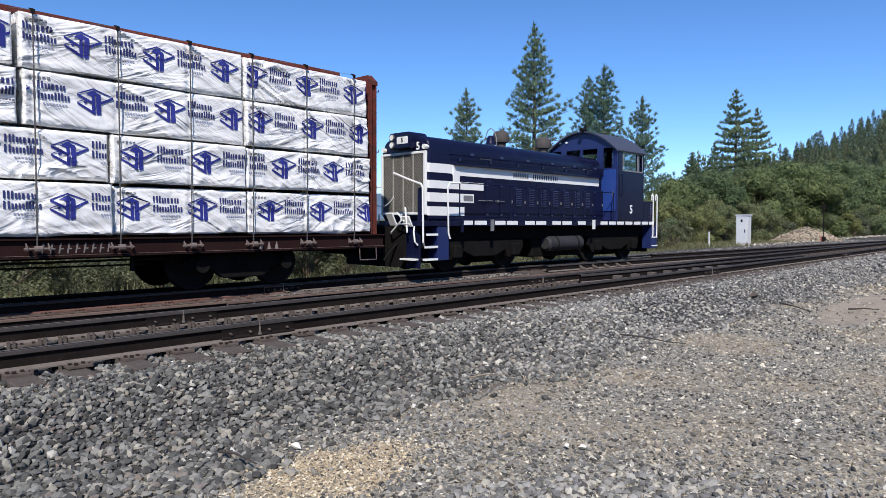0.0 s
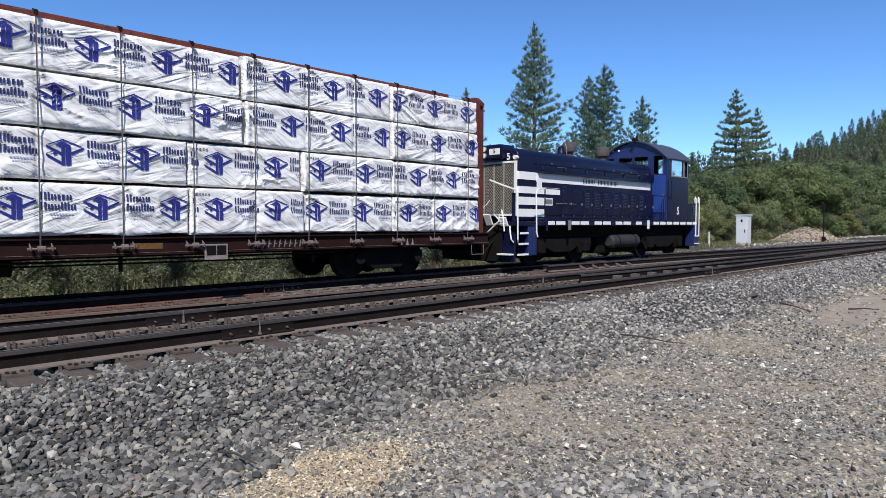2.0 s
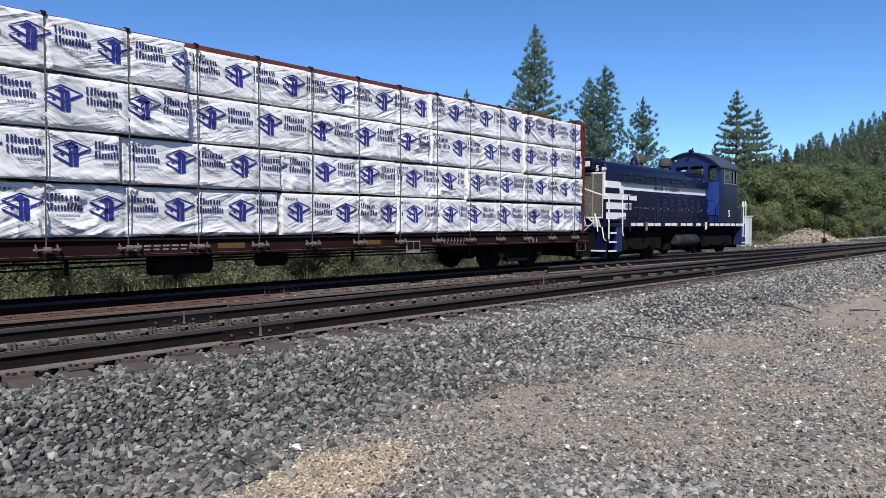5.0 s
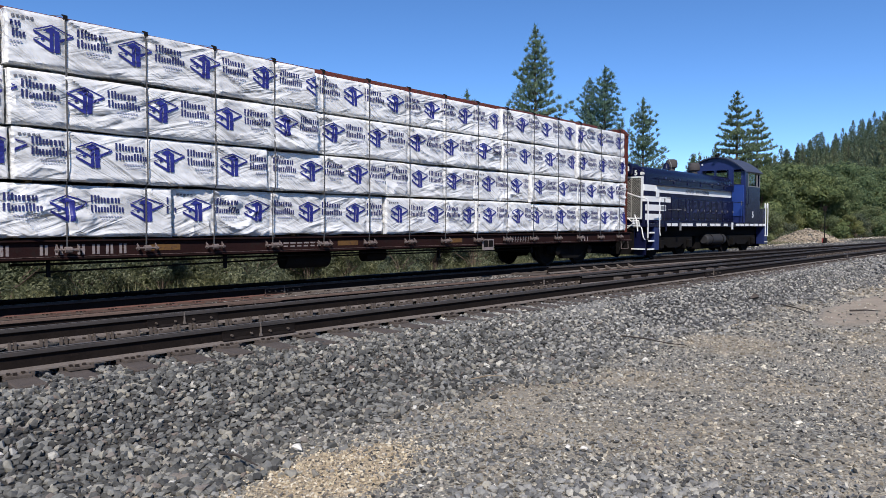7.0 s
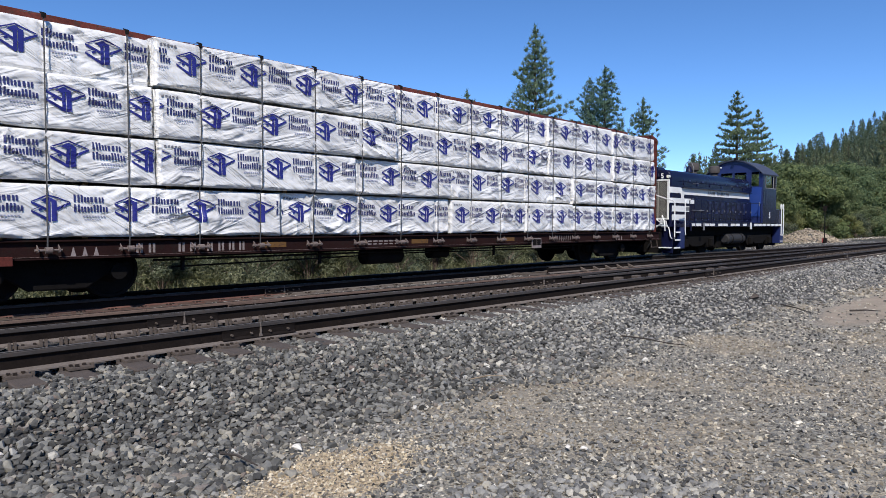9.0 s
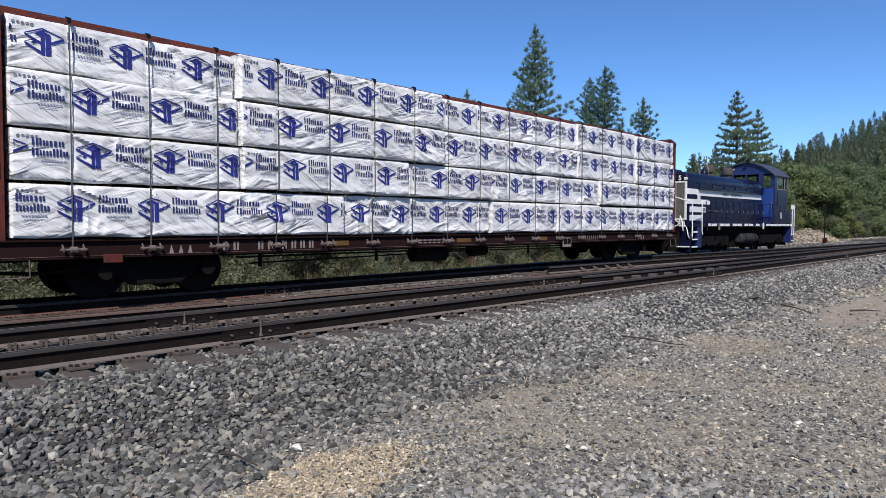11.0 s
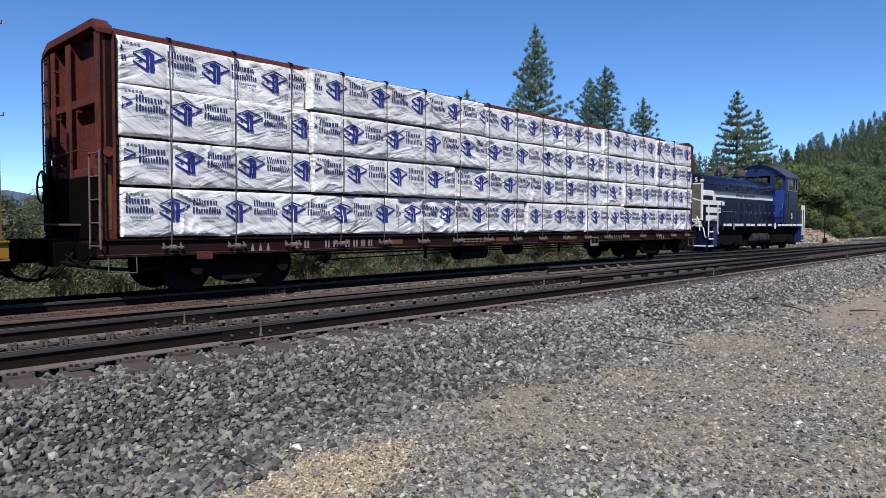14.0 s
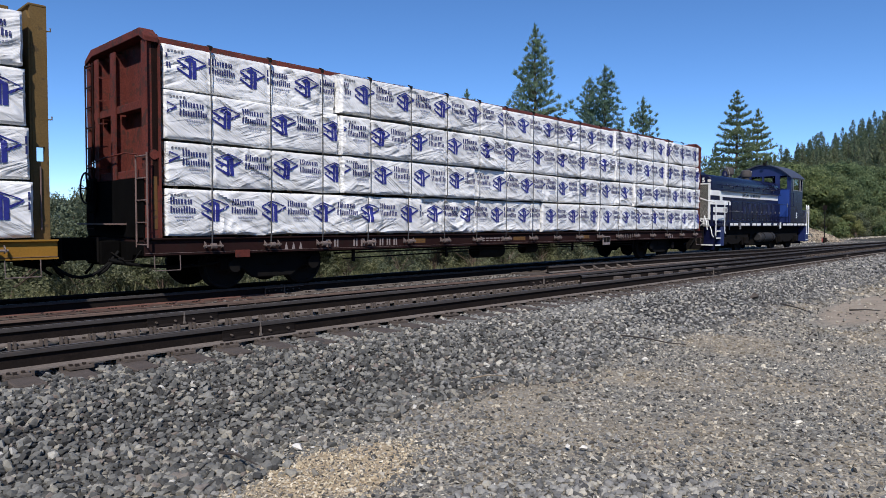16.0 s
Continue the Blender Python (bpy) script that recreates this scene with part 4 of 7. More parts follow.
def wheelset(parent, x, r=WHEEL_R, gauge=0.75):
    g = Geo()
    g.lathe([(0.075, -gauge - 0.22), (0.075, gauge + 0.22)], (0, 0, 0), "y", 12)
    for s in (-1, 1):
        o, i = s * (gauge + 0.065), s * (gauge - 0.075)
        prof = [(0.09, o + s * 0.02), (0.15, o + s * 0.02), (0.2, o - s * 0.045), (r - 0.07, o - s * 0.03), (r - 0.05, o), (r - 0.004, o),
                (r, i + s * 0.035), (r + 0.026, i + s * 0.02), (r + 0.026, i), (r - 0.06, i), (r - 0.09, i + s * 0.04), (0.2, i + s * 0.05), (0.09, i)]
        g.lathe(prof, (0, 0, 0), "y", 32)
    ob = part("wheelset", g, M_BLACK, parent, smooth=True)
    ob.matrix_basis = pose(x, 0, r)
    ROLLING.append((ob, x, r))
    return ob


def freight_truck(parent, xc, base=1.78, r=WHEEL_R):
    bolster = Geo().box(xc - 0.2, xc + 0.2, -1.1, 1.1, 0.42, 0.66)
    truck = part("truck", bolster, M_SOOTSHADE, parent, "grimy black steel truck, deck shade in its colour", bevel=0.03)
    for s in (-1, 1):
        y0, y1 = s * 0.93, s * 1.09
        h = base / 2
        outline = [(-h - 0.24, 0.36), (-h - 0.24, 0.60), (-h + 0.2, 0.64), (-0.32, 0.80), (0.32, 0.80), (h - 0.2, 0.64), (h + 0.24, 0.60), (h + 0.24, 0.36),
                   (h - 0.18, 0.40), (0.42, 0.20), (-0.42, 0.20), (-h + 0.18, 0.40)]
        part("side_frame", Geo().prism([(xc + u, v) for u, v in outline], "y", y0, y1), M_SOOTSHADE, truck, bevel=0.025)
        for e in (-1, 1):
            part("bearing_cap", Geo().lathe([(0.13, 0), (0.13, 0.09), (0.07, 0.12)], (xc + e * h, s * 1.08 - (0.12 if s < 0 else 0), r), "y", 16), M_SOOTSHADE, truck, bevel=0.0)
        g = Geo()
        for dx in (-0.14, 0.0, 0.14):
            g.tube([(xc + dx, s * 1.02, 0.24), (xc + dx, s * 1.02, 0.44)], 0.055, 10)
        part("spring", g, M_SOOTSHADE, truck)
    for e in (-1, 1):
        wheelset(truck, xc + e * base / 2, r)
    return truck


def coupler(parent, x, s):
    g = Geo().box(min(x, x + s * 0.45), max(x, x + s * 0.45), -0.10, 0.10, 0.72, 0.95)
    g.prism([(x + s * 0.42, -0.17), (x + s * 0.72, -0.17), (x + s * 0.78, -0.05), (x + s * 0.62, 0.02), (x + s * 0.72, 0.16), (x + s * 0.42, 0.17)], "z", 0.60, 1.0)
    return part("coupler", g, M_DEAD, parent, "grimy steel knuckle coupler", bevel=0.02)


def hose(parent, pts):
    return part("air_hose", Geo().tube(pts, 0.028, 8), M_RUBBER, parent, "black rubber air hose", smooth=True)


def holed_web(x0, x1, y0, y1, z0, z1, cx, cz, r, n=24):
    """An upright plate across y with a round hole through it."""
    g, rim, edge = Geo(), [], []
    for k in range(n):
        a = 2 * math.pi * (k + 0.5) / n
        c, d = math.cos(a), math.sin(a)
        rim.append((cx + r * c, cz + r * d))
        q = min(((x1 - cx) / c if c > 0 else (x0 - cx) / c), (0.16 / abs(d)))
        edge.append((cx + q * c, cz + q * d))
    verts = [(x, y, z) for y in (y0, y1) for x, z in rim + edge]
    faces = []
    for k in range(n):
        m = (k + 1) % n
        faces += [(k, m, n + m, n + k), (2 * n + m, 2 * n + k, 3 * n + k, 3 * n + m), (m, k, 2 * n + k, 2 * n + m)]
    g.add(verts, faces)
    return g.box(x0, x1, y0, y1, z0, cz - 0.155).box(x0, x1, y0, y1, cz + 0.155, z1)


def end_bulkhead(parent, x_in, s, material, capped=True):
    """Tall end wall. x_in: its face to the load; s: the way out of the car; capped: wide type with a sloping cap."""
    t = 0.15 if capped and s > 0 else 0.25
    x_out = x_in + s * t
    skin = x_in + s * 0.03
    half, peak, high = (1.36 if s < 0 else 1.27, 4.48, 4.34) if capped else (1.15, 4.50, 4.55)

    def span(a, b):
        return min(a, b), max(a, b)

    wall = part("bulkhead", Geo().prism([(-half + 0.01, 1.0), (half - 0.01, 1.0), (half - 0.01, 4.36), (half - 0.22, peak), (0.12 - half, peak), (0.01 - half, 4.36)], "x", x_in, skin), material, parent, "")
    lip = span(x_out, x_out - s * 0.022)
    if capped:
        web = span(skin, x_out - s * 0.022)
        near = Geo().box(*web, 0.06 - half, 0.085 - half, 1.0, high).box(*lip, -half, 0.19 - half, 1.0, high)
        part("corner_post", near, material, wall)
        far = holed_web(*web, 1.275, 1.30, 1.0, high, x_out - s * 0.115, 2.40, 0.072) if s < 0 else Geo().box(*web, half - 0.085, half - 0.06, 1.0, high)
        part("corner_post", far.box(*lip, half - 0.16, half, 1.0, high), material, wall)
        # shade on the rear post's side is put into this plate's dark red
        part("side_plate", Geo().box(*span(x_in, x_out - s * 0.12), 0.054 - half, 0.0585 - half, 1.9, 4.33), M_SHADERED if s < 0 else material, wall, "side plate, post shade painted dark at the rear")
        for ya, yb in ((0.78, 0.97), (-0.04, 0.18)):
            mid = (ya + yb) / 2
            part("stiffener", Geo().box(*web, mid - 0.02, mid + 0.02, 1.0, high).box(*lip, ya, yb, 1.0, high), material, wall)
        bays = ((0.20 - half, -0.05), (0.19, 0.77), (0.98, half - 0.17))
    else:
        for y in (-half, half - 0.10):
            a, b = span(skin, x_out)
            post = Geo().box(a, b, y, y + 0.10, 1.0, 2.2).box(a, b, y, y + 0.10, 2.42, high).box(a, a + 0.05, y, y + 0.10, 2.2, 2.42).box(b - 0.05, b, y, y + 0.10, 2.2, 2.42)
            part("corner_post", post, material, wall)
        for y in (0.72, 0.02):
            part("stiffener", Geo().box(*span(skin, x_out), y, y + 0.075, 1.0, high), material, wall, bevel=0.01)
        bays = ((0.105 - half, 0.015), (0.10, 0.715), (0.80, half - 0.105))
    for z in (2.04, 3.22):
        for ya, yb in bays:
            part("cross_member", Geo().box(*span(skin, x_out - s * 0.024), ya, yb, z, z + 0.14), material, wall, bevel=0.01)
    if capped:
        c = half + 0.01
        cap = Geo().prism([(-c, 4.30), (-c, 4.39), (0.19 - c, 4.555), (c - 0.33, 4.555), (c, 4.39), (c, 4.30), (c - 0.37, 4.42), (0.22 - c, 4.42)], "x", *span(x_in + s * 0.035, x_out + s * 0.03))
        part("top_cap", cap, material, wall, bevel=0.012)
    else:
        part("hand_rod", Geo().tube([((x_in + x_out) / 2, -half - 0.025, 1.15), ((x_in + x_out) / 2, -half - 0.025, 2.12)], 0.012, 6), M_LADDER, wall, "pale vertical hand rod")
        part("top_cap", Geo().box(*span(x_in, x_out), -half - 0.005, half + 0.005, 4.552, 4.59), material, wall, bevel=0.01)
    if s < 0:
        part("lower_end_plate", Geo().box(*span(x_out + s * 0.004, x_out + s * 0.03), 0.10 - half, half - 0.02, 1.0, 2.03), M_DEAD, wall, "near-black lower end plate", bevel=0.008)
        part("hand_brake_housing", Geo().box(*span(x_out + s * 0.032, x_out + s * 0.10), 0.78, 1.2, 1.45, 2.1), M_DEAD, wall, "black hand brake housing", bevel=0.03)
        part("brake_step", Geo().box(*span(x_out + s * 0.032, x_out + s * 0.26), -0.55, 1.25, 1.22, 1.25), M_LADDER, wall, "narrow pale brake step")
        xw, yw, zw, rw = x_out + s * 0.15, 1.06, 1.92, 0.29
        ring = [(xw, yw + rw * math.cos(a), zw + rw * math.sin(a)) for a in np.linspace(0, 6.2832, 25)]
        wheel = part("hand_brake_wheel", Geo().tube(ring, 0.018, 6), M_SOOTSHADE, wall, "black hand brake wheel", smooth=True)
        for a in range(4):
            ca, sa = rw * math.cos(a * 1.5708), rw * math.sin(a * 1.5708)
            part("spoke", Geo().tube([(xw - s * 0.03, yw, zw), (xw, yw + ca, zw + sa)], 0.012, 6), M_SOOTSHADE, wheel)
        part("wheel_shaft", Geo().tube([(x_out, yw, zw), (xw, yw, zw)], 0.03, 8), M_SOOTSHADE, wheel)
    return wall


def ladder(parent, x, y0, y1, z0, z1, material, n=5):
    lad = part("ladder", Geo().tube([(x, y0, z0), (x, y0, z1)], 0.016, 6).tube([(x, y1, z0), (x, y1, z1)], 0.016, 6), material, parent, smooth=True)
    for k in range(n):
        z = z0 + 0.05 + (z1 - z0 - 0.1) * k / (n - 1)
        part("rung", Geo().tube([(x, y0, z), (x, y1, z)], 0.013, 6), material, lad, smooth=True)
    return lad


def flat_car(label, offset, red, dark, marks):
    """Centre-beam flat car. Its load space runs from x = -22.25 to 0."""
    car = thing("flat_car", label, "flat car", pose(S0 + offset, TRACK_Y, 0), group="lumber cars of the train")
    MOVING.append((car, offset, -19.9, -3.06))
    part("deck", Geo().box(-22.5, 0.25, -1.30, 1.30, 0.93, 0.985), dark, car)
    for s in (-1, 1):
        o = [(s * 1.30, 0.70), (s * 1.37, 0.70), (s * 1.37, 0.725), (s * 1.315, 0.735), (s * 1.315, 0.965), (s * 1.37, 0.975), (s * 1.37, 1.0), (s * 1.30, 1.0)]
        sill = part("side_sill", Geo().prism(o, "x", -22.55, 0.30), dark, car)
        part("flange_dust", Geo().box(-22.54, 0.29, min(s * 1.3165, s * 1.3735), max(s * 1.3165, s * 1.3735), 0.7355, 0.7415), M_DUST, sill, "pale dust lying on the sill flange")
    part("center_sill", Geo().box(-22.4, 0.1, -0.35, 0.35, 0.62, 0.93), M_BLACK, car)
    for x in (-22.55, 0.24):
        part("end_sill", Geo().prism([(-1.29, 0.70), (-0.85, 0.70), (-0.72, 0.50), (0.85, 0.50), (1.0, 0.70), (1.29, 0.70), (1.29, 0.928), (-1.29, 0.928)], "x", x, x + 0.06), M_DEAD, car, "near-black end sill", bevel=0.008)
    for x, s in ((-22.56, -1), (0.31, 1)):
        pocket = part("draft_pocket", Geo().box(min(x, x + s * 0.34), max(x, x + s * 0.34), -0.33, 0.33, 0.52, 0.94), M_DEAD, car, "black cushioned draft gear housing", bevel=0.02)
        part("striker_plate", Geo().box(min(x + s * 0.342, x + s * 0.38), max(x + s * 0.342, x + s * 0.38), -0.27, 0.27, 0.56, 1.0), M_SOOTSHADE, pocket, bevel=0.008)
        for y in (-0.42, 0.42):
            part("glad_hand_hose", Geo().tube([(x - s * 0.05, y, 0.62), (x + s * 0.16, y, 0.60), (x + s * 0.26, y * 0.9, 0.44), (x + s * 0.38, y * 0.7, 0.34)], 0.026, 8), M_RUBBER, car, "black rubber brake hose", smooth=True)
        part("cut_lever", Geo().tube([(x, -1.22, 0.80), (x + s * 0.12, -1.20, 0.62), (x + s * 0.14, -0.9, 0.60), (x + s * 0.16, -0.3, 0.74)], 0.013, 6), M_SOOTSHADE, car, smooth=True)
    for k in range(15):
        x = -20.9 + 1.45 * k
        part("cross_bearer", Geo().prism([(-1.29, 0.92), (-1.29, 0.74), (-0.36, 0.66), (-0.36, 0.92)], "x", x, x + 0.08), M_BLACK, car)
    beam = part("center_beam", Geo().box(-22.25, 0, -0.05, 0.05, 0.99, 4.56), red, car)
    part("top_chord", Geo().box(-22.25, 0, -0.16, 0.16, 4.57, 4.745), red, beam, bevel=0.015)
    for k in range(18):
        x = -21.6 + 1.222 * k
        part("beam_post", Geo().box(x - 0.05, x + 0.05, -0.09, 0.09, 0.99, 4.565), red, beam)
    for x_in, s in ((0.003, 1), (-22.253, -1)):
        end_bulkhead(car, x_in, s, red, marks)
    # side straps with winches and corner pieces
    for k in range(18):
        x = -21.35 + 1.222 * k
        out = 0.085 if marks and -18.45 < x < -13.0 else 0.0
        path = [(x, -1.36, 0.84), (x, -1.375, 1.05), (x, -1.378, 1.86), (x, -1.385 - out, 1.95), (x, -1.385 - out, 2.6), (x, -1.375 - out, 4.38), (x, -1.30 - out, 4.43), (x, -0.2, 4.70)]
        g = Geo()
        rings = [[(a[0] - 0.011, a[1] - 0.006, a[2] + 0.002), (a[0] + 0.011, a[1] - 0.006, a[2] + 0.002), (a[0] + 0.011, a[1], a[2] - 0.002), (a[0] - 0.011, a[1], a[2] - 0.002)] for a in path]
        g.add([v for ring in rings for v in ring], [(4 * i + q, 4 * i + (q + 1) % 4, 4 * i + 4 + (q + 1) % 4, 4 * i + 4 + q) for i in range(len(path) - 1) for q in range(4)])
        strap = part("strap", g, M_STRAP, car, "grey cable strap")
        part("corner_piece", Geo().prism([(v - out, w) for v, w in ((-1.395, 4.35), (-1.395, 4.42), (-1.30, 4.455), (-1.30, 4.44), (-1.37, 4.40), (-1.38, 4.35))], "x", x - 0.03, x + 0.03), M_BLACK, strap, "black corner protector")
        w = Geo().tube([(x - 0.19, -1.42, 0.845), (x + 0.19, -1.42, 0.845)], 0.02, 8)
        w.lathe([(0.05, x - 0.05), (0.05, x + 0.05)], (0, -1.42, 0.845), "x", 10)
        for dx in (-0.15, 0.15):
            w.prism([(-1.37, 0.80), (-1.45, 0.82), (-1.45, 0.87), (-1.37, 0.93)], "x", x + dx - 0.007, x + dx + 0.007)
        part("winch", w, M_WINCH, car, "worn steel strap winch", bevel=0.0)
    for xc in (-3.06, -19.9):
        freight_truck(car, xc)
    coupler(car, 0.27, 1)
    coupler(car, -22.53, -1)
    # ladders and grab irons at the ends
    for zz in (2.85, 4.2):
        part("edge_hook", Geo().tube([(0.24, -1.15, zz), (0.30, -1.17, zz), (0.30, -1.17, zz + 0.05)], 0.012, 6), red, car)
    for x, s in ((-22.62, -1),):
        ladder(car, x + 0.075, -1.45, -1.0, 0.84, 2.44, M_LADDER if marks else red, 5)
        rail = Geo().tube([(x, -1.30, 2.40), (x - 0.06 * s, -0.6, 2.48), (x, 0.2, 2.44), (x, 1.1, 2.34)], 0.014, 6)
        part("end_handrail", rail, red, car, smooth=True)
        ladder(car, x + 0.085, 0.96, 1.34, 1.1, 4.3, M_DKRED if marks else red, 9)
        for y, wy in ((0.36, 0.12),):
            for kk in range(5):
                z = 2.25 + 0.42 * kk
                part("grab_iron", Geo().tube([(x - s * 0.12, y, z), (x - s * 0.03, y, z), (x - s * 0.03, y + wy, z), (x - s * 0.12, y + wy, z)], 0.011, 6), red, car, smooth=True)
    step = Geo().tube([(0.05, -1.36, 0.72), (0.05, -1.38, 0.44), (-0.42, -1.38, 0.44), (-0.42, -1.36, 0.72)], 0.010, 6)
    part("sill_step", step, M_WINCH, car, smooth=True)
    step = Geo().tube([(-22.4, -1.36, 0.72), (-22.4, -1.38, 0.44), (-21.95, -1.38, 0.44), (-21.95, -1.36, 0.72)], 0.010, 6)
    part("sill_step", step, M_WINCH, car, smooth=True)
    part("brake_rod", Geo().tube([(-18.0, -0.9, 0.48), (-12.0, -0.9, 0.56), (-4.9, -0.9, 0.52)], 0.018, 6), M_BLACK, car)
    part("train_line", Geo().tube([(-18.4, -1.1, 0.62), (-4.6, -1.1, 0.62)], 0.022, 6), M_BLACK, car)
    part("brake_cylinder", Geo().tube([(-11.2, -0.7, 0.55), (-10.6, -0.7, 0.55)], 0.16, 14), M_BLACK, car, smooth=True)
    part("air_reservoir", Geo().tube([(-13.4, -0.75, 0.52), (-12.3, -0.75, 0.52)], 0.2, 14), M_BLACK, car, smooth=True)
    for xb in (-17.9, -14.9, -9.1, -5.2):
        part("pipe_hanger", Geo().box(xb, xb + 0.05, -1.12, -1.06, 0.42, 0.94), M_BLACK, car)
    # markings on the sill
    def mark(name, x0, x1, z0, z1, material, lab=""):
        return part(name, Geo().box(x0, x1, -1.3195, -1.3155, z0, z1), material, car, lab)
    if marks:
        for x in (-18.78, -18.57, -18.05, -17.84, -17.52, -17.30, -17.09, -16.88):
            mark("stencil_bar", x, x + 0.04, 0.765, 0.925, M_STENCIL, "chalky white stencil bar")
            mark("stencil_bar", x + 0.07, x + 0.11, 0.765, 0.925, M_STENCIL, "chalky white stencil bar")
        for k in range(9):
            x = -6.62 + 0.12 * k
            part("scrawl", Geo().prism([(x, 0.77), (x + 0.02, 0.765), (x + 0.05, 0.92), (x + 0.025, 0.925)], "y", -1.3195, -1.3155).box(x + 0.03, x + 0.075, -1.3195, -1.3155, 0.83, 0.85), M_CHALK, car, "faint grey chalk scrawl bars")
        for k in range(8):
            mark("small_stencil", -13.9 + 0.16 * k, -13.78 + 0.16 * k, 0.86, 0.89, M_STENCIL)
            mark("small_stencil", -13.9 + 0.16 * k, -13.80 + 0.16 * k, 0.80, 0.825, M_STENCIL)
        for x in (-16.4, -9.0, -12.4):
            mark("reflector_strip", x, x + 0.55, 0.80, 0.90, M_OCHRE, "grimy yellow reflector strip")
        for x0 in (-19.79, -2.86):
            for k in range(3):
                x = x0 + 0.17 * k
                part("jacking_mark", Geo().prism([(x, 0.74), (x + 0.08, 0.74), (x + 0.045, 0.88), (x + 0.035, 0.88)], "y", -1.3195, -1.3155), M_STENCIL, car, "white triangular jacking mark")
        plate = part("data_panel", Geo().box(-7.72, -7.28, -1.395, -1.372, 0.58, 0.86), M_STENCIL, car, "white-framed black inspection panel")
        for a in (-7.69, -7.49):
            part("panel_field", Geo().box(a, a + 0.18, -1.400, -1.394, 0.66, 0.835), M_SOOTSHADE, plate)
        part("red_bracket", Geo().box(-20.9, -20.6, -1.40, -1.372, 0.62, 0.76), red, car, bevel=0.008)
        # disc in place of the post's hole, coloured like the lit sheet behind
        part("post_hole_disc", Geo().lathe([(0.085, 0), (0.085, 0.02)], (-22.36, -1.325, 2.42), "y", 18), red, car, "red disc standing in for a hole onto lit sheet")
        part("yellow_post_stripe", Geo().box(-22.38, -22.31, -1.308, -1.296, 1.15, 2.05), M_OCHRE, car, "ochre paint stripe")
    return car


M_DUST = paint("pale_pinkish_dust", (0.13, 0.088, 0.078), 0.95, 0.0, 0.35, 2.0, (0.04, 0.02, 0.018), 0.50)
M_WINCH = paint("worn_grimy_winch_steel", (0.165, 0.128, 0.114), 0.7, 0.1, 0.3, 8.0, (0.10, 0.065, 0.052), 0.58)
M_CHALK = paint("faint_chalk", (0.17, 0.15, 0.145), 0.9)
M_OCHRE = paint("ochre_paint", (0.13, 0.062, 0.013), 0.75, 0.0, 0.3, 3.0, (0.07, 0.03, 0.016), 0.55)
red_car = flat_car("oxide red centre-beam flat car loaded with wrapped lumber", 0.0, M_RED, M_DKRED, True)
yellow_car = flat_car("faded yellow centre-beam flat car coupled behind the red one", -24.17, M_YELLOW, M_YSILL, False)
hose(red_car, arc_pts((-22.6, -0.35, 0.75), (-23.8, -0.3, 0.72), 0.42))
hose(red_car, arc_pts((-20.9, -1.0, 0.55), (-22.9, -0.7, 0.62), 0.12))
hose(red_car, arc_pts((0.35, -0.35, 0.75), (1.2, -0.3, 0.72), 0.35))

TIERS = ((1.035, 1.87), (1.90, 2.675), (2.705, 3.545), (3.575, 4.38))
LOADS = (  # tier by tier from the deck up: where packs meet, and one emblem of each
    ((-22.20, -16.0, -11.09, -7.98, -5.57, -3.11, -0.06), (-21.29, -15.53, -10.67, -7.45, -5.23, -2.62)),
    ((-22.19, -18.44, -14.13, -11.07, -7.98, -5.60, -3.14, -0.10), (-21.01, -17.29, -13.11, -9.97, -7.40, -5.17, -2.33)),
    ((-22.21, -18.47, -12.97, -6.89, -3.15, -0.14), (-21.05, -17.41, -12.52, -5.8, -2.85)),
    ((-22.21, -18.51, -13.01, -6.92, -3.18, -0.15), (-21.67, -17.85, -11.95, -5.98, -2.98)),
)
seed = 3
for (z0, z1), (ends, emblems) in zip(TIERS, LOADS):
    for k, em in enumerate(emblems):
        seed += 1
        wob = random.Random(seed)
        gap = wob.uniform(0.012, 0.034) if (k, z0 > 2.6) != (3, True) else 0.075
        lumber_pack(ends[k] + gap, ends[k + 1] - 0.012, z0 + 0.0 + wob.uniform(0, 0.01), z1 + wob.uniform(-0.036, 0.010), em, seed, 0.0, -1.335 + wob.uniform(-0.045, 0.045) - (0.085 if k == 1 and z0 > 1.5 else 0.0))
for (z0, z1), ends in zip(TIERS, ((-22.1, -16.0, -11.0, -5.6, -0.01), (-22.1, -17.2, -11.0, -4.9, -0.05), (-22.1, -16.0, -12.2, -6.1, -0.08), (-22.1, -18.0, -11.0, -4.9, -0.11))):
    for k in range(4):
        seed += 1
        near = k == 3
        lumber_pack(ends[k] + 0.015, ends[k + 1] - 0.012, z0, z1, ends[k + 1] - (0.42, 0.40, 0.33, 1.0)[TIERS.index((z0, z1))], seed, -24.17, -1.335, 0.04 if near else 0.09)
# ---- switcher locomotive ----


def glass_material():
    m, nt, b, co = start("dusty_cab_glass")
    b.inputs["Base Color"].default_value = (0.75, 0.8, 0.8, 1)
    b.inputs["Roughness"].default_value = 0.04
    b.inputs["Transmission Weight"].default_value = 1.0
    b.inputs["IOR"].default_value = 1.1
    return m


M_GLASS = glass_material()
M_ROOF = paint("weathered_blue_grey_roof", (0.050, 0.058, 0.088), 0.6, 0.0, 0.18, 1.5, (0.12, 0.12, 0.12), 0.66)
# lighter than the hood: sun glints on slats and hinges are in this colour
M_LOUVER = paint("sunlit_navy_louver", (0.03, 0.04, 0.10), 0.45, 0.0, 0.2, 6.0)
M_TANK = paint("dull_dark_grey_tank", (0.032, 0.032, 0.034), 0.7, 0.0, 0.3, 3.0, (0.02, 0.017, 0.015), 0.6, spec=0.2)
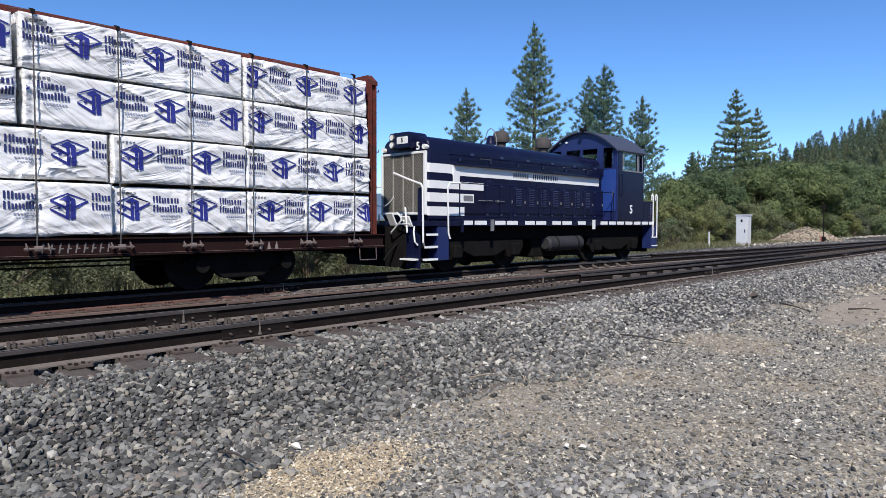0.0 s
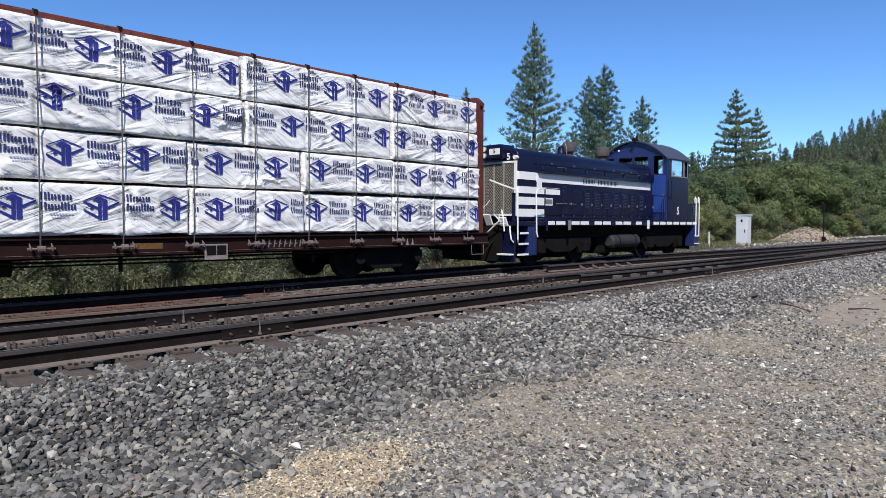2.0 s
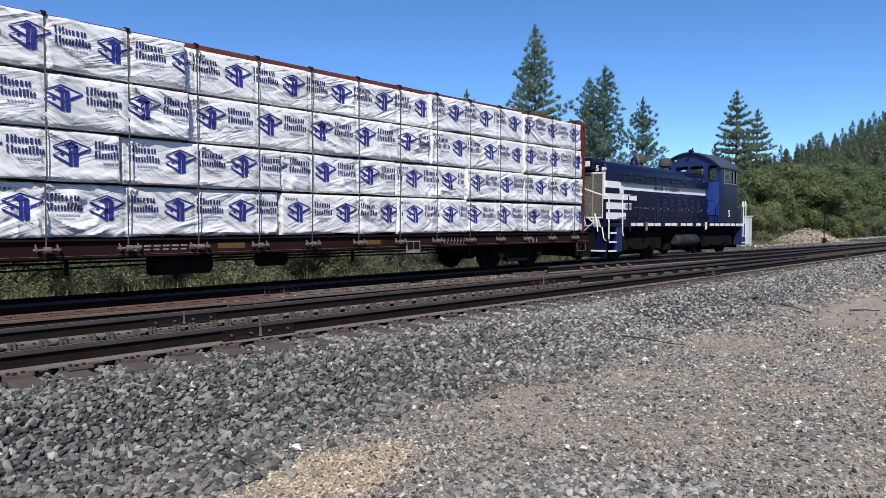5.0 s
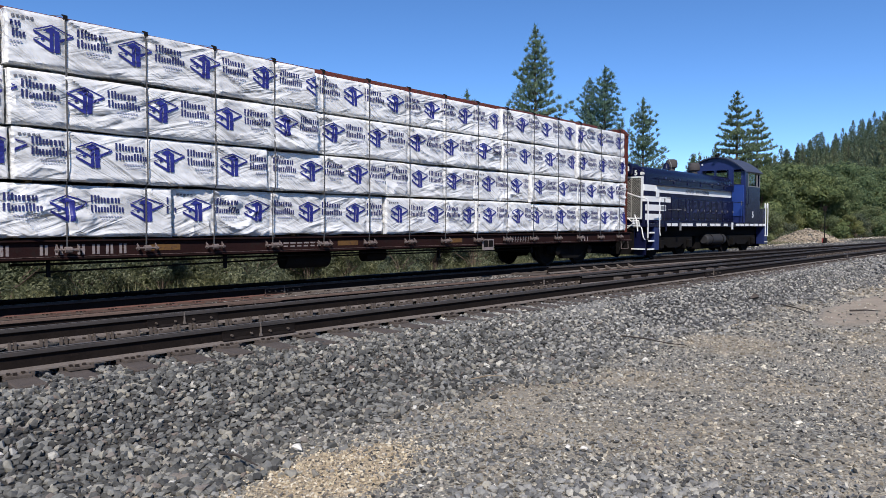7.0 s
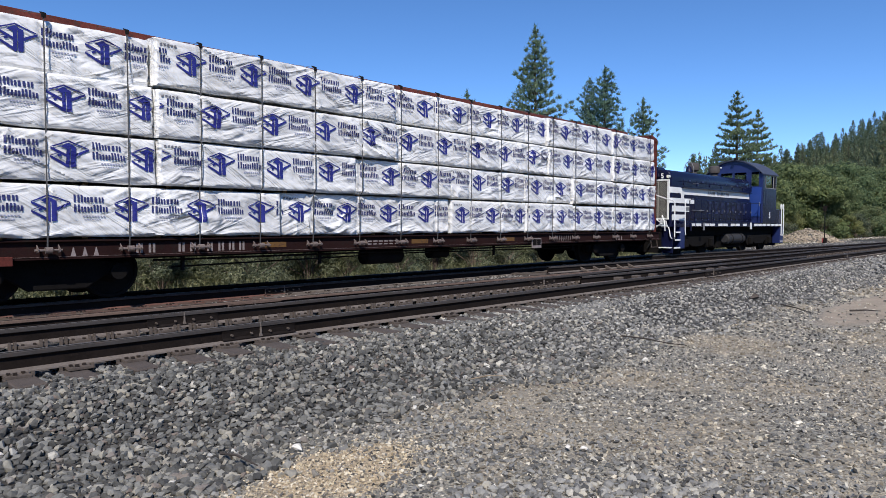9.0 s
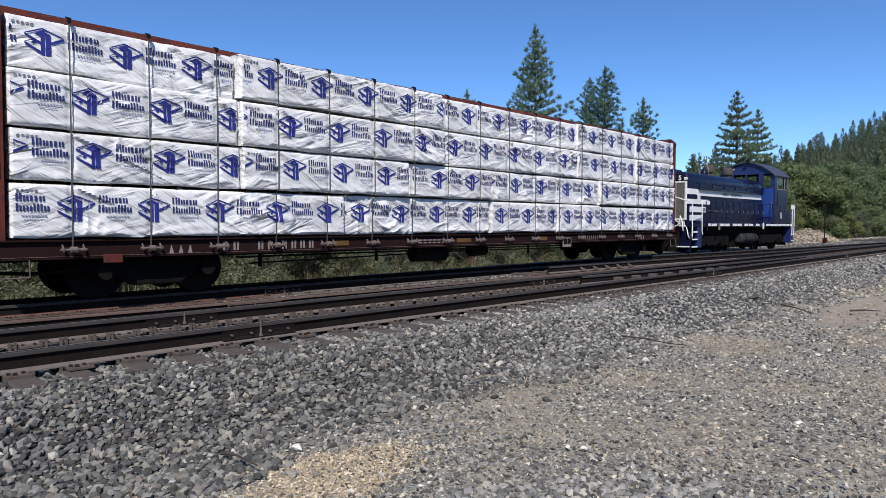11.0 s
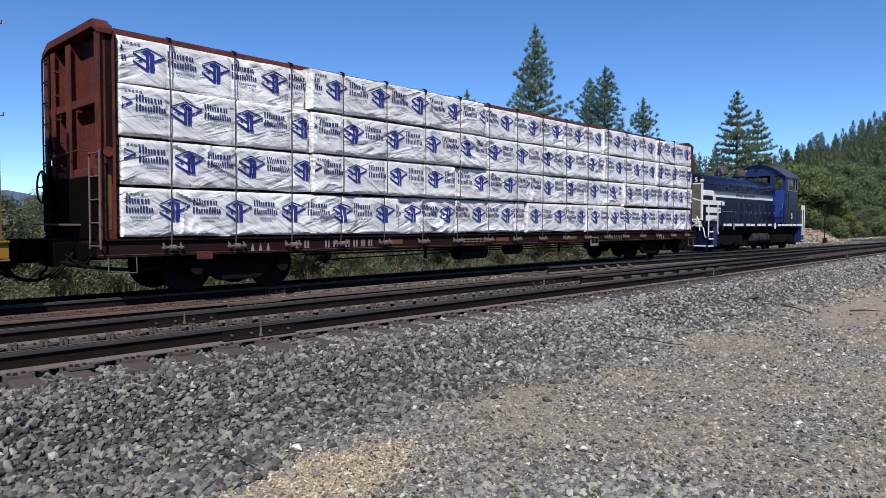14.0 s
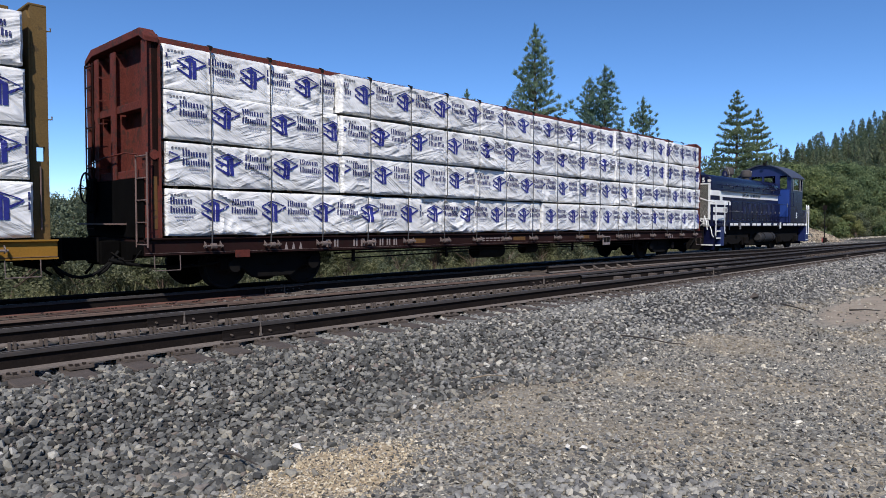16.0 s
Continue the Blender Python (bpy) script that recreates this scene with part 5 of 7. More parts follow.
# lit copy of the navy: sunlight on end faces is put into the colour
M_NAVY2 = paint("sunlit_navy_cab_paint", (0.014, 0.024, 0.10), 0.4, 0.0, 0.12, 2.0)
M_LENS = paint("pale_lamp_lens", (0.8, 0.78, 0.7), 0.12, 0.0, 0.05)
M_GRILLE = paint("dull_grille_mesh", (0.30, 0.29, 0.25), 0.6, 0.3, 0.15, 4.0)
M_CORE = paint("dark_radiator_core", (0.035, 0.033, 0.028), 0.8)
M_STACK = paint("brown_rust_stack", (0.075, 0.066, 0.062), 0.8, 0.2, 0.3, 6.0)

loco = thing("locomotive", "navy blue switcher locomotive with white stripes and white handrails", "locomotive", pose(S0, TRACK_Y, 0))
MOVING.append((loco, 0.0, 4.15, 11.05))


def digit(parent, name, text, size, m, material):
    cu = bpy.data.curves.new(name, "FONT")
    cu.body, cu.size, cu.extrude, cu.align_x, cu.align_y, cu.offset = text, size, 0.003, "CENTER", "CENTER", size * 0.025
    tmp = new("tmp", cu)
    me = bpy.data.meshes.new_from_object(tmp.evaluated_get(bpy.context.evaluated_depsgraph_get()))
    bpy.data.objects.remove(tmp)
    me.materials.clear()
    me.materials.append(material)
    ob = new(name, me)
    ob.parent, ob.matrix_basis = parent, m
    return ob


def hood_outline(w=0.87):
    """Hood cross-section: upright sides, rounded shoulders, slightly crowned top."""
    pts = [(-w, 1.30), (-w, 3.15)]
    for k in range(1, 8):
        a = math.pi / 2 * k / 7
        pts.append((-w + 0.30 - 0.30 * math.cos(a), 3.15 + 0.30 * math.sin(a)))
    pts.append((0.0, 3.485))
    return pts + [(-u, v) for u, v in pts[-2::-1]]


# underframe and deck
part("underframe", Geo().box(1.5, 13.55, -1.0, 1.0, 0.80, 1.16), M_SOOTSHADE, loco, bevel=0.02)
part("walkway", Geo().box(1.45, 13.62, -1.40, 1.40, 1.17, 1.30), M_NAVY, loco, bevel=0.012)
for s in (-1, 1):
    for x, wide in ((2.85, 0.44), (3.37, 0.48), (4.20, 0.44), (4.71, 0.48), (5.54, 0.45), (6.07, 0.48), (6.88, 0.44), (7.41, 0.50), (8.28, 0.43), (9.62, 0.43), (10.15, 0.44), (10.68, 0.46), (11.26, 0.48), (11.86, 0.46), (12.44, 0.46), (12.99, 0.37)):
        part("edge_dash", Geo().box(x, x + wide, s * 1.406 - 0.004, s * 1.406 + 0.004, 1.205, 1.31), M_WHITE, loco, "white painted deck edge dash")
# hood
hood = part("hood", Geo().prism(hood_outline(), "x", 2.22, 10.50), M_NAVY, loco, "glossy navy hood", bevel=0.09, smooth=True, segments=4)
part("hood_end", Geo().prism([(-0.80, 1.30), (-0.80, 3.02), (-0.62, 3.22), (0.62, 3.22), (0.80, 3.02), (0.80, 1.30)], "x", 10.50, 10.70), M_NAVY, hood, "lower navy hood end against the cab", bevel=0.02)
nose = Geo().prism([(-0.83, 1.40), (-0.83, 3.12), (-0.56, 3.40), (0.56, 3.40), (0.83, 3.12), (0.83, 1.40)], "x", 2.185, 2.25)
part("nose_panel", nose, M_NAVY, hood, bevel=0.02)
part("radiator_core", Geo().box(2.168, 2.184, -0.77, 0.77, 1.50, 3.0), M_CORE, hood, "dark radiator core")
for y, wide in ((-0.845, 0.085), (0.77, 0.06)):
    part("grille_frame", Geo().box(2.13, 2.19, y, y + wide, 1.46, 3.06), M_WHITE, hood, "white grille frame", bevel=0.008)
for z in (1.46, 3.0):
    part("grille_frame", Geo().box(2.13, 2.19, -0.759, 0.769, z, z + 0.06), M_WHITE, hood, "white grille frame", bevel=0.008)
for y in (-0.39, -0.02, 0.35):
    part("grille_bar", Geo().box(2.135, 2.165, y, y + 0.035, 1.52, 2.99), M_GRILLE, hood)
g = Geo()
for k in range(-18, 34):
    for sl in (1, -1):
        za = 1.52 + 0.09 * k
        lo, hi = max(0.0, (1.52 - za) / 1.53), min(1.0, (3.0 - za) / 1.53)
        if hi > lo:
            p0, p1 = (2.155, sl * (-0.765 + 1.53 * lo), za + 1.53 * lo), (2.155, sl * (-0.765 + 1.53 * hi), za + 1.53 * hi)
            g.tube([p0, p1], 0.0058, 4, cap=False)
part("grille_mesh", g, M_GRILLE, hood, "diagonal wire grille mesh")
lamp = part("headlight_box", Geo().prism([(-0.44, 3.14), (0.33, 3.14), (0.36, 3.5), (0.30, 3.56), (-0.38, 3.56), (-0.44, 3.5)], "x", 1.98, 2.6), M_NAVY, hood, bevel=0.03)
for z in (3.25, 3.44):
    part("headlight_rim", Geo().lathe([(0.085, 1.95), (0.085, 2.0)], (0, 0.22, z), "x", 18), M_GREY, lamp)
    part("headlight_lens", Geo().lathe([(0.068, 1.942), (0.068, 1.951)], (0, 0.22, z), "x", 18), M_LENS, lamp, "pale headlight lens")
board = part("number_board", Geo().box(1.966, 1.982, -0.36, 0.04, 3.26, 3.44), M_WHITE, lamp, "white number board", bevel=0.006)
digit(board, "digit", "5", 0.15, Matrix.Translation((1.962, -0.16, 3.35)) @ Matrix(((0, 0, -1, 0), (-1, 0, 0, 0), (0, 1, 0, 0), (0, 0, 0, 1))), M_BLACK)
digit(hood, "digit", "5", 0.27, Matrix.Translation((2.172, -0.53, 3.19)) @ Matrix(((0, 0, -1, 0), (-1, 0, 0, 0), (0, 1, 0, 0), (0, 0, 0, 1))), M_WHITE)
for y in (0.72, -0.80):
    part("marker_light", Geo().lathe([(0.062, 2.10), (0.062, 2.2), (0.05, 2.26)], (0, y, 3.16), "x", 16), M_LENS, hood, "white marker light")
# stripes on the hood side
for s in (-1, 1):
    def stripe(name, x0, x1, z0, z1, mat=M_WHITE, lab="white painted stripe"):
        y = s * 0.8745
        return part(name, Geo().box(x0, x1, y - 0.0035, y + 0.0035, z0, z1), mat, hood, lab)
    stripe("stripe", 2.31, 3.08, 2.53, 2.76)
    stripe("stripe", 3.081, 10.38, 2.49, 2.755)
    stripe("stripe", 2.31, 4.34, 2.13, 2.33)
    stripe("stripe", 2.31, 3.94, 1.79, 2.02)
    stripe("stripe", 2.31, 3.56, 1.44, 1.67)
    for z0, z1 in ((2.53, 2.76), (2.13, 2.33), (1.79, 2.02), (1.44, 1.67)):
        turn = [(2.312, s * 0.8775), (2.25, s * 0.866), (2.215, s * 0.838), (2.178, s * 0.845), (2.178, s * 0.852), (2.205, s * 0.862), (2.24, s * 0.878), (2.312, s * 0.8785)]
        part("stripe", Geo().prism(turn, "z", z0, z1), M_WHITE, hood, "white stripe turned round the hood corner")
    for k in range(24):
        if k not in (8, 9):
            part("lettering_bar", Geo().box(5.67 + 0.095 * k, 5.715 + 0.095 * k, s * 0.8805 - 0.002, s * 0.8805 + 0.002, 2.55, 2.69), M_NAVY, hood, "navy lettering bar")
    gutter = Geo().box(3.1, 10.45, min(s * 0.86, s * 1.0), max(s * 0.86, s * 1.0), 2.76, 2.785)
    part("hood_ledge", gutter, M_NAVY, hood, bevel=0.006)
    # hood doors, seams and latches
    for k in range(10):
        x = 4.42 + 0.625 * k
        door = part("hood_door", Geo().box(x, x + 0.60, min(s * 0.865, s * 0.886), max(s * 0.865, s * 0.886), 1.40, 2.34), M_NAVY, hood, bevel=0.008)
        part("latch", Geo().box(x + 0.52, x + 0.565, min(s * 0.886, s * 0.905), max(s * 0.886, s * 0.905), 1.82, 1.90), M_GREY, door)
        for hz in (1.46, 2.27):
            part("hinge", Geo().box(x + 0.03, x + 0.11, min(s * 0.886, s * 0.899), max(s * 0.886, s * 0.899), hz, hz + 0.045), M_LOUVER, door)
        if k in (2, 3, 4, 5, 6, 7, 8):
            lv = Geo()
            for q in range(10):
                z = 1.74 + 0.052 * q
                lv.prism([(s * 0.886, z), (s * 0.922, z + 0.006), (s * 0.886, z + 0.034)], "x", x + 0.12, x + 0.36)
            part("louver", lv, M_LOUVER, door)
    for x in (4.15, 4.35, 4.85):
        part("grab_iron", Geo().tube([(x, s * 0.87, 1.86), (x, s * 0.93, 1.86), (x + 0.34, s * 0.93, 1.86), (x + 0.34, s * 0.87, 1.86)], 0.012, 6), M_GREY, hood)
    for x, z in ((4.2, 2.98), (8.2, 3.0), (9.4, 3.0)):
        part("grab_iron", Geo().tube([(x, s * 0.86, z), (x, s * 0.94, z), (x + 0.4, s * 0.94, z), (x + 0.4, s * 0.86, z)], 0.012, 6), M_GREY, hood)
    for x in (3.3, 4.55, 5.8, 7.05, 8.3, 9.55):
        hatch = part("top_hatch", Geo().box(x, x + 1.15, min(s * 0.862, s * 0.880), max(s * 0.862, s * 0.880), 2.84, 3.10), M_NAVY, hood, bevel=0.006)
        part("hinge", Geo().box(x + 0.48, x + 0.62, min(s * 0.879, s * 0.905), max(s * 0.879, s * 0.905), 3.04, 3.10), M_LOUVER, hatch)
        part("latch", Geo().box(x + 0.04, x + 0.09, min(s * 0.879, s * 0.91), max(s * 0.879, s * 0.91), 2.88, 2.96), M_LOUVER, hatch)
    part("hood_handrail", Geo().tube([(2.9, s * 0.96, 3.02), (6.0, s * 0.96, 3.02), (10.5, s * 0.96, 3.02)], 0.012, 6), M_NAVY, hood)
    for x in (3.0, 5.0, 7.0, 9.0, 10.4):
        part("rail_bracket", Geo().tube([(x, s * 0.84, 3.02), (x, s * 0.96, 3.02)], 0.012, 6), M_NAVY, hood)
    if s < 0:
        part("nameplate", Geo().box(3.52, 3.90, -0.883, -0.8785, 1.83, 1.98), M_GREY, hood, "small pale maker's plate")
        part("battery_box", Geo().box(2.95, 10.4, -1.05, -0.87, 1.301, 1.39), M_NAVY, loco, bevel=0.01)
        part("sand_hatch", Geo().box(3.10, 3.36, -0.893, -0.872, 2.30, 2.74), M_WHITE, hood, "white sand hatch", bevel=0.01)
# stacks, bell and horns
for x, r in ((6.18, 0.24), (8.37, 0.25)):
    part("exhaust_pipe", Geo().lathe([(r * 0.62, 3.46), (r * 0.62, 3.64), (r * 0.95, 3.67), (r, 3.72), (r * 1.02, 3.86), (r * 0.92, 3.96), (r * 0.6, 4.01), (r * 0.2, 4.02)], (x, 0.0, 0), "z", 20), M_STACK, hood, "sooty grey-brown capped exhaust pipe", smooth=True)
bell = part("bell", Geo().lathe([(0.18, 3.56), (0.14, 3.62), (0.11, 3.77), (0.05, 3.83)], (5.70, 0.0, 0), "z", 18), M_NAVY, hood, "navy painted bell", smooth=True)
part("bell_yoke", Geo().tube([(5.70, -0.22, 3.46), (5.70, -0.22, 3.74), (5.70, -0.12, 3.98), (5.70, 0.0, 4.05), (5.70, 0.12, 3.98), (5.70, 0.22, 3.74), (5.70, 0.22, 3.46)], 0.014, 6), M_GREY, bell)


# cab with arched roof
def arch(y, top=4.44, drop=0.74, half=1.46):
    return top - drop * (abs(y) / half) ** 2.0


cab = part("cab", Geo().box(10.70, 12.58, -1.36, 1.36, 1.301, 1.36), M_NAVY, loco, "navy cab with arched roof")
shell = [(y, arch(y)) for y in np.linspace(-1.44, 1.44, 25)]
outline = shell + [(y, z - 0.05) for y, z in shell[::-1]]
part("cab_roof", Geo().prism([(float(u), float(v)) for u, v in outline], "x", 10.56, 12.70), M_ROOF, cab, "weathered blue grey arched roof", smooth=True)


def end_wall(x0, x1, mat, holes):
    """Cab end wall with window openings (y0, y1, z0, z1) that all share their height."""
    z0, z1 = holes[0][2], holes[0][3]
    lo = Geo().box(x0, x1, -1.38, 1.38, 1.36, z0)
    part("cab_wall", lo, mat, cab)
    ys = [-1.38] + [v for h in holes for v in h[:2]] + [1.38]
    for a, b in zip(ys[::2], ys[1::2]):
        part("window_post", Geo().box(x0, x1, a, b, z0, min(z1, arch(max(abs(a), abs(b))) - 0.055)), mat, cab)
    top = [(float(y), float(min(arch(y), 4.44)) - 0.052) for y in np.linspace(-1.38, 1.38, 21)]
    g2 = Geo()
    n = len(top)
    vs = [(x, y, min(z1, z)) for x in (x0, x1) for y, z in top] + [(x, y, z) for x in (x0, x1) for y, z in top]
    fs = []
    for i in range(n - 1):
        fs += [(i, i + 1, 2 * n + i + 1, 2 * n + i), (n + i, 3 * n + i, 3 * n + i + 1, n + i + 1), (i, n + i, n + i + 1, i + 1)]
    g2.add(vs, fs)
    part("cab_wall", g2, mat, cab)
    for a, b, c, d in holes:
        pane = part("window_pane", Geo().box((x0 + x1) / 2 - 0.003, (x0 + x1) / 2 + 0.003, a, b, c, d), M_GLASS, cab, "cab window glass")
        pane.visible_shadow = False
        for (ya, yb, za, zb) in ((a, a + 0.035, c, d), (b - 0.035, b, c, d), (a + 0.036, b - 0.036, c, c + 0.035), (a + 0.036, b - 0.036, d - 0.035, d)):
            part("window_frame", Geo().box(x0 - 0.018, x0 - 0.002, ya, yb, za, zb), M_NAVY2, cab)


end_wall(10.70, 10.76, M_NAVY2, [(-1.24, -0.82, 3.09, 3.84), (-0.65, -0.02, 3.09, 3.84), (0.02, 0.65, 3.09, 3.84), (0.82, 1.24, 3.09, 3.84)])
end_wall(12.52, 12.58, M_NAVY, [(-1.25, -0.12, 3.02, 3.86), (0.12, 1.25, 3.02, 3.86)])
for s in (-1, 1):
    y0, y1 = sorted((s * 1.33, s * 1.39))
    part("cab_side", Geo().box(10.762, 12.518, y0, y1, 1.361, 3.02), M_NAVY, cab)
    part("cab_side", Geo().box(10.762, 12.518, y0, y1, 3.68, arch(1.39) - 0.052), M_NAVY, cab)
    for a, b in ((10.762, 11.03), (12.08, 12.13), (12.46, 12.518)):
        part("cab_side", Geo().box(a, b, y0, y1, 3.02, 3.68), M_NAVY, cab)
    for a, b in ((11.03, 12.08), (12.13, 12.46)):
        pane = part("window_pane", Geo().box(a, b, s * 1.355 - 0.003, s * 1.355 + 0.003, 3.02, 3.68), M_GLASS, cab, "cab window glass")
        pane.visible_shadow = False
        for xa, xb, za, zb in ((a, a + 0.04, 3.02, 3.68), (b - 0.04, b, 3.02, 3.68), (a + 0.041, b - 0.041, 3.02, 3.06), (a + 0.041, b - 0.041, 3.64, 3.68)):
            part("window_frame", Geo().box(xa, xb, min(s * 1.39, s * 1.405), max(s * 1.39, s * 1.405), za, zb), M_GREY, cab)
    part("cab_handrail", Geo().tube([(10.95, s * 1.40, 2.2), (10.95, s * 1.45, 2.2), (10.95, s * 1.45, 2.9), (10.95, s * 1.40, 2.9)], 0.014, 6), M_NAVY, cab)
    part("sun_visor", Geo().prism([(s * 1.39, 3.74), (s * 1.39, 3.71), (s * 1.47, 3.68), (s * 1.47, 3.70)], "x", 10.95, 12.5), M_ROOF, cab)
    if s < 0:
        digit(cab, "digit", "5", 0.40, Matrix.Translation((11.66, -1.394, 1.72)) @ Matrix(((1, 0, 0, 0), (0, 0, -1, 0), (0, 1, 0, 0), (0, 0, 0, 1))), M_WHITE)
door = part("cab_door", Geo().box(10.668, 10.698, -1.33, -0.765, 1.66, 3.07), M_BLUE, cab, "brighter blue cab front door", bevel=0.01)
part("door_handle", Geo().tube([(10.64, -1.26, 2.15), (10.64, -1.26, 2.35)], 0.014, 6), M_GREY, door)
box_end = part("equipment_box", Geo().box(12.582, 13.38, -1.38, 1.38, 1.301, 2.03), M_NAVY, loco, "navy equipment box behind the cab", bevel=0.02)
for q in range(6):
    part("vent_slat", Geo().prism([(-1.382, 1.58 + 0.065 * q), (-1.405, 1.585 + 0.065 * q), (-1.382, 1.615 + 0.065 * q)], "x", 13.06, 13.26), M_LOUVER, box_end)

horn = part("horn", Geo().tube([(10.40, -0.15, 4.46), (10.75, -0.15, 4.48)], 0.075, 12, 0.03), M_BLACK, cab, "black roof horn", smooth=True)
part("horn_bracket", Geo().box(10.62, 10.70, -0.17, -0.13, 4.38, 4.62), M_BLACK, horn)
part("beacon", Geo().tube([(10.9, 0.0, 4.43), (10.9, 0.0, 4.57)], 0.06, 12), M_BLACK, cab, smooth=True)
for y in (0.62, 0.88):
    part("cab_lamp", Geo().lathe([(0.035, 10.65), (0.035, 10.699)], (0, y, 4.10), "x", 12), M_LENS, cab)

# front steps, pilot and platform
for s in (-1, 1):
    ys = sorted((s * 1.02, s * 1.38))
    well = part("step_well", Geo().box(2.02, 2.42, ys[0], ys[1], 0.33, 1.165), M_NAVY2, loco, "navy step well side", bevel=0.012)
    for k, z in enumerate((0.36, 0.66, 0.96)):
        st = part("step", Geo().box(1.50 + 0.06 * k, 2.018, ys[0], ys[1], z, z + 0.03), M_BLACK, well)
        part("step_edge", Geo().box(1.50 + 0.06 * k, 2.018, min(s * 1.381, s * 1.395), max(s * 1.381, s * 1.395), z - 0.02, z + 0.035), M_WHITE, st, "white step edge")
    part("step_back", Geo().box(1.5, 2.018, s * 1.0 - 0.01, s * 1.0 + 0.01, 0.36, 1.165), M_NAVY, well)
    white = Geo().tube([(1.56, s * 1.36, 0.72), (1.50, s * 1.40, 0.78), (1.48, s * 1.40, 2.10), (1.48, s * 1.34, 2.18), (1.45, s * 0.95, 2.30), (1.42, s * 0.45, 2.48)], 0.024, 8)
    part("front_handrail", white, M_WHITE, loco, "white front handrail", smooth=True)
    part("side_handrail", Geo().tube([(2.42, s * 1.42, 0.86), (2.36, s * 1.42, 1.0), (2.33, s * 1.42, 2.14), (2.42, s * 1.42, 2.24), (2.8, s * 1.42, 2.26)], 0.022, 8), M_WHITE, loco, "white side handrail", smooth=True)
    part("walkway_rail", Geo().tube([(2.8, s * 1.40, 2.26), (10.5, s * 1.40, 2.26)], 0.016, 6), M_NAVY, loco, smooth=True)
    for x in (2.8, 4.9, 6.4, 8.2, 10.45):
        part("rail_post", Geo().tube([(x, s * 1.39, 1.25), (x, s * 1.39, 2.26)], 0.018, 6), M_NAVY, loco, smooth=True)
    for x in (13.16, 13.46):
        part("rear_handrail", Geo().tube([(x - 0.02, s * 1.42, 2.08), (x - 0.02, s * 1.42, 2.24), (x + 0.03, s * 1.42, 2.31), (x + 0.10, s * 1.42, 2.26), (x + 0.10, s * 1.42, 0.78), (x + 0.05, s * 1.40, 0.74)], 0.022, 8), M_WHITE, loco, "white rear handrail", smooth=True)
    rear = part("rear_step_well", Geo().box(13.20, 13.66, ys[0], ys[1], 0.34, 1.165), M_NAVY2, loco, bevel=0.012)
    for z in (0.42, 0.72):
        part("step_edge", Geo().box(13.24, 13.68, min(s * 1.381, s * 1.395), max(s * 1.381, s * 1.395), z, z + 0.04), M_WHITE, rear, "white step edge")
    part("post_block", Geo().box(2.82, 2.92, min(s * 1.41, s * 1.43), max(s * 1.41, s * 1.43), 1.02, 1.33), M_NAVY, loco)
    part("edge_bracket", Geo().box(9.10, 9.24, min(s * 1.412, s * 1.44), max(s * 1.412, s * 1.44), 1.06, 1.36), M_WHITE, loco, "white painted bracket")
    for x in (4.0,):
        part("edge_bracket", Geo().box(x, x + 0.12, min(s * 1.412, s * 1.44), max(s * 1.412, s * 1.44), 1.04, 1.34), M_GREY, loco)
# pilot split in two: shaded middle coloured black, lit wing left navy
pilot = part("pilot", Geo().prism([(-0.92, 0.16), (1.38, 0.16), (1.38, 0.95), (1.0, 1.16), (-0.92, 1.16)], "x", 1.38, 1.44), M_SOOTSHADE, loco, "pilot plate painted black for the shade on it", bevel=0.01)
part("pilot_wing", Geo().prism([(-1.38, 0.16), (-0.925, 0.16), (-0.925, 1.16), (-1.0, 1.16), (-1.38, 0.95)], "x", 1.38, 1.44), M_NAVY, pilot, "navy pilot wing", bevel=0.01)
part("pilot_step", Geo().box(1.20, 1.378, -1.36, -0.9, 0.36, 0.40), M_WHITE, pilot, "white pilot step")
part("rear_pilot", Geo().box(13.60, 13.66, -1.0, 1.0, 0.2, 1.165), M_NAVY, loco, bevel=0.01)
for y in (-0.40, 0.40):
    part("cut_lever_bracket", Geo().tube([(1.37, y, 0.98), (1.20, y - 0.2, 1.02), (1.15, y - 0.6, 1.30), (1.15, y - 0.62, 1.46)], 0.022, 6), M_WHITE, pilot, "white cut lever", smooth=True)
part("brake_stand", Geo().tube([(1.62, -1.16, 1.29), (1.62, -1.16, 2.1)], 0.055, 10), M_NAVY, loco, smooth=True)
part("platform_post", Geo().tube([(1.62, 0.5, 1.29), (1.62, 0.5, 2.4)], 0.045, 10), M_NAVY, loco, smooth=True)
part("drop_step", Geo().prism([(1.36, 1.18), (1.40, 1.18), (1.24, 1.50), (1.20, 1.48)], "y", -0.62, -0.38), M_WHITE, pilot, "white folding step plate", bevel=0.008)
part("chain", Geo().tube(arc_pts((1.42, -0.45, 1.9), (1.42, 0.45, 1.9), 0.25), 0.012, 6), M_WHITE, loco, "white painted safety chain")
for pts in ([(1.36, -0.95, 1.55), (1.30, -0.98, 1.62), (1.22, -1.10, 1.40), (1.20, -1.16, 1.02)], [(1.40, -1.20, 1.16), (1.30, -1.28, 1.05), (1.28, -1.34, 0.80), (1.36, -1.36, 0.72)],
            [(1.40, -0.55, 1.20), (1.24, -0.80, 1.22), (1.20, -1.25, 1.22)], [(1.30, -0.7, 1.50), (1.26, -1.0, 1.28)]):
    part("cut_lever", Geo().tube(pts, 0.020, 6), M_WHITE, pilot, "white painted uncoupling lever", smooth=True)
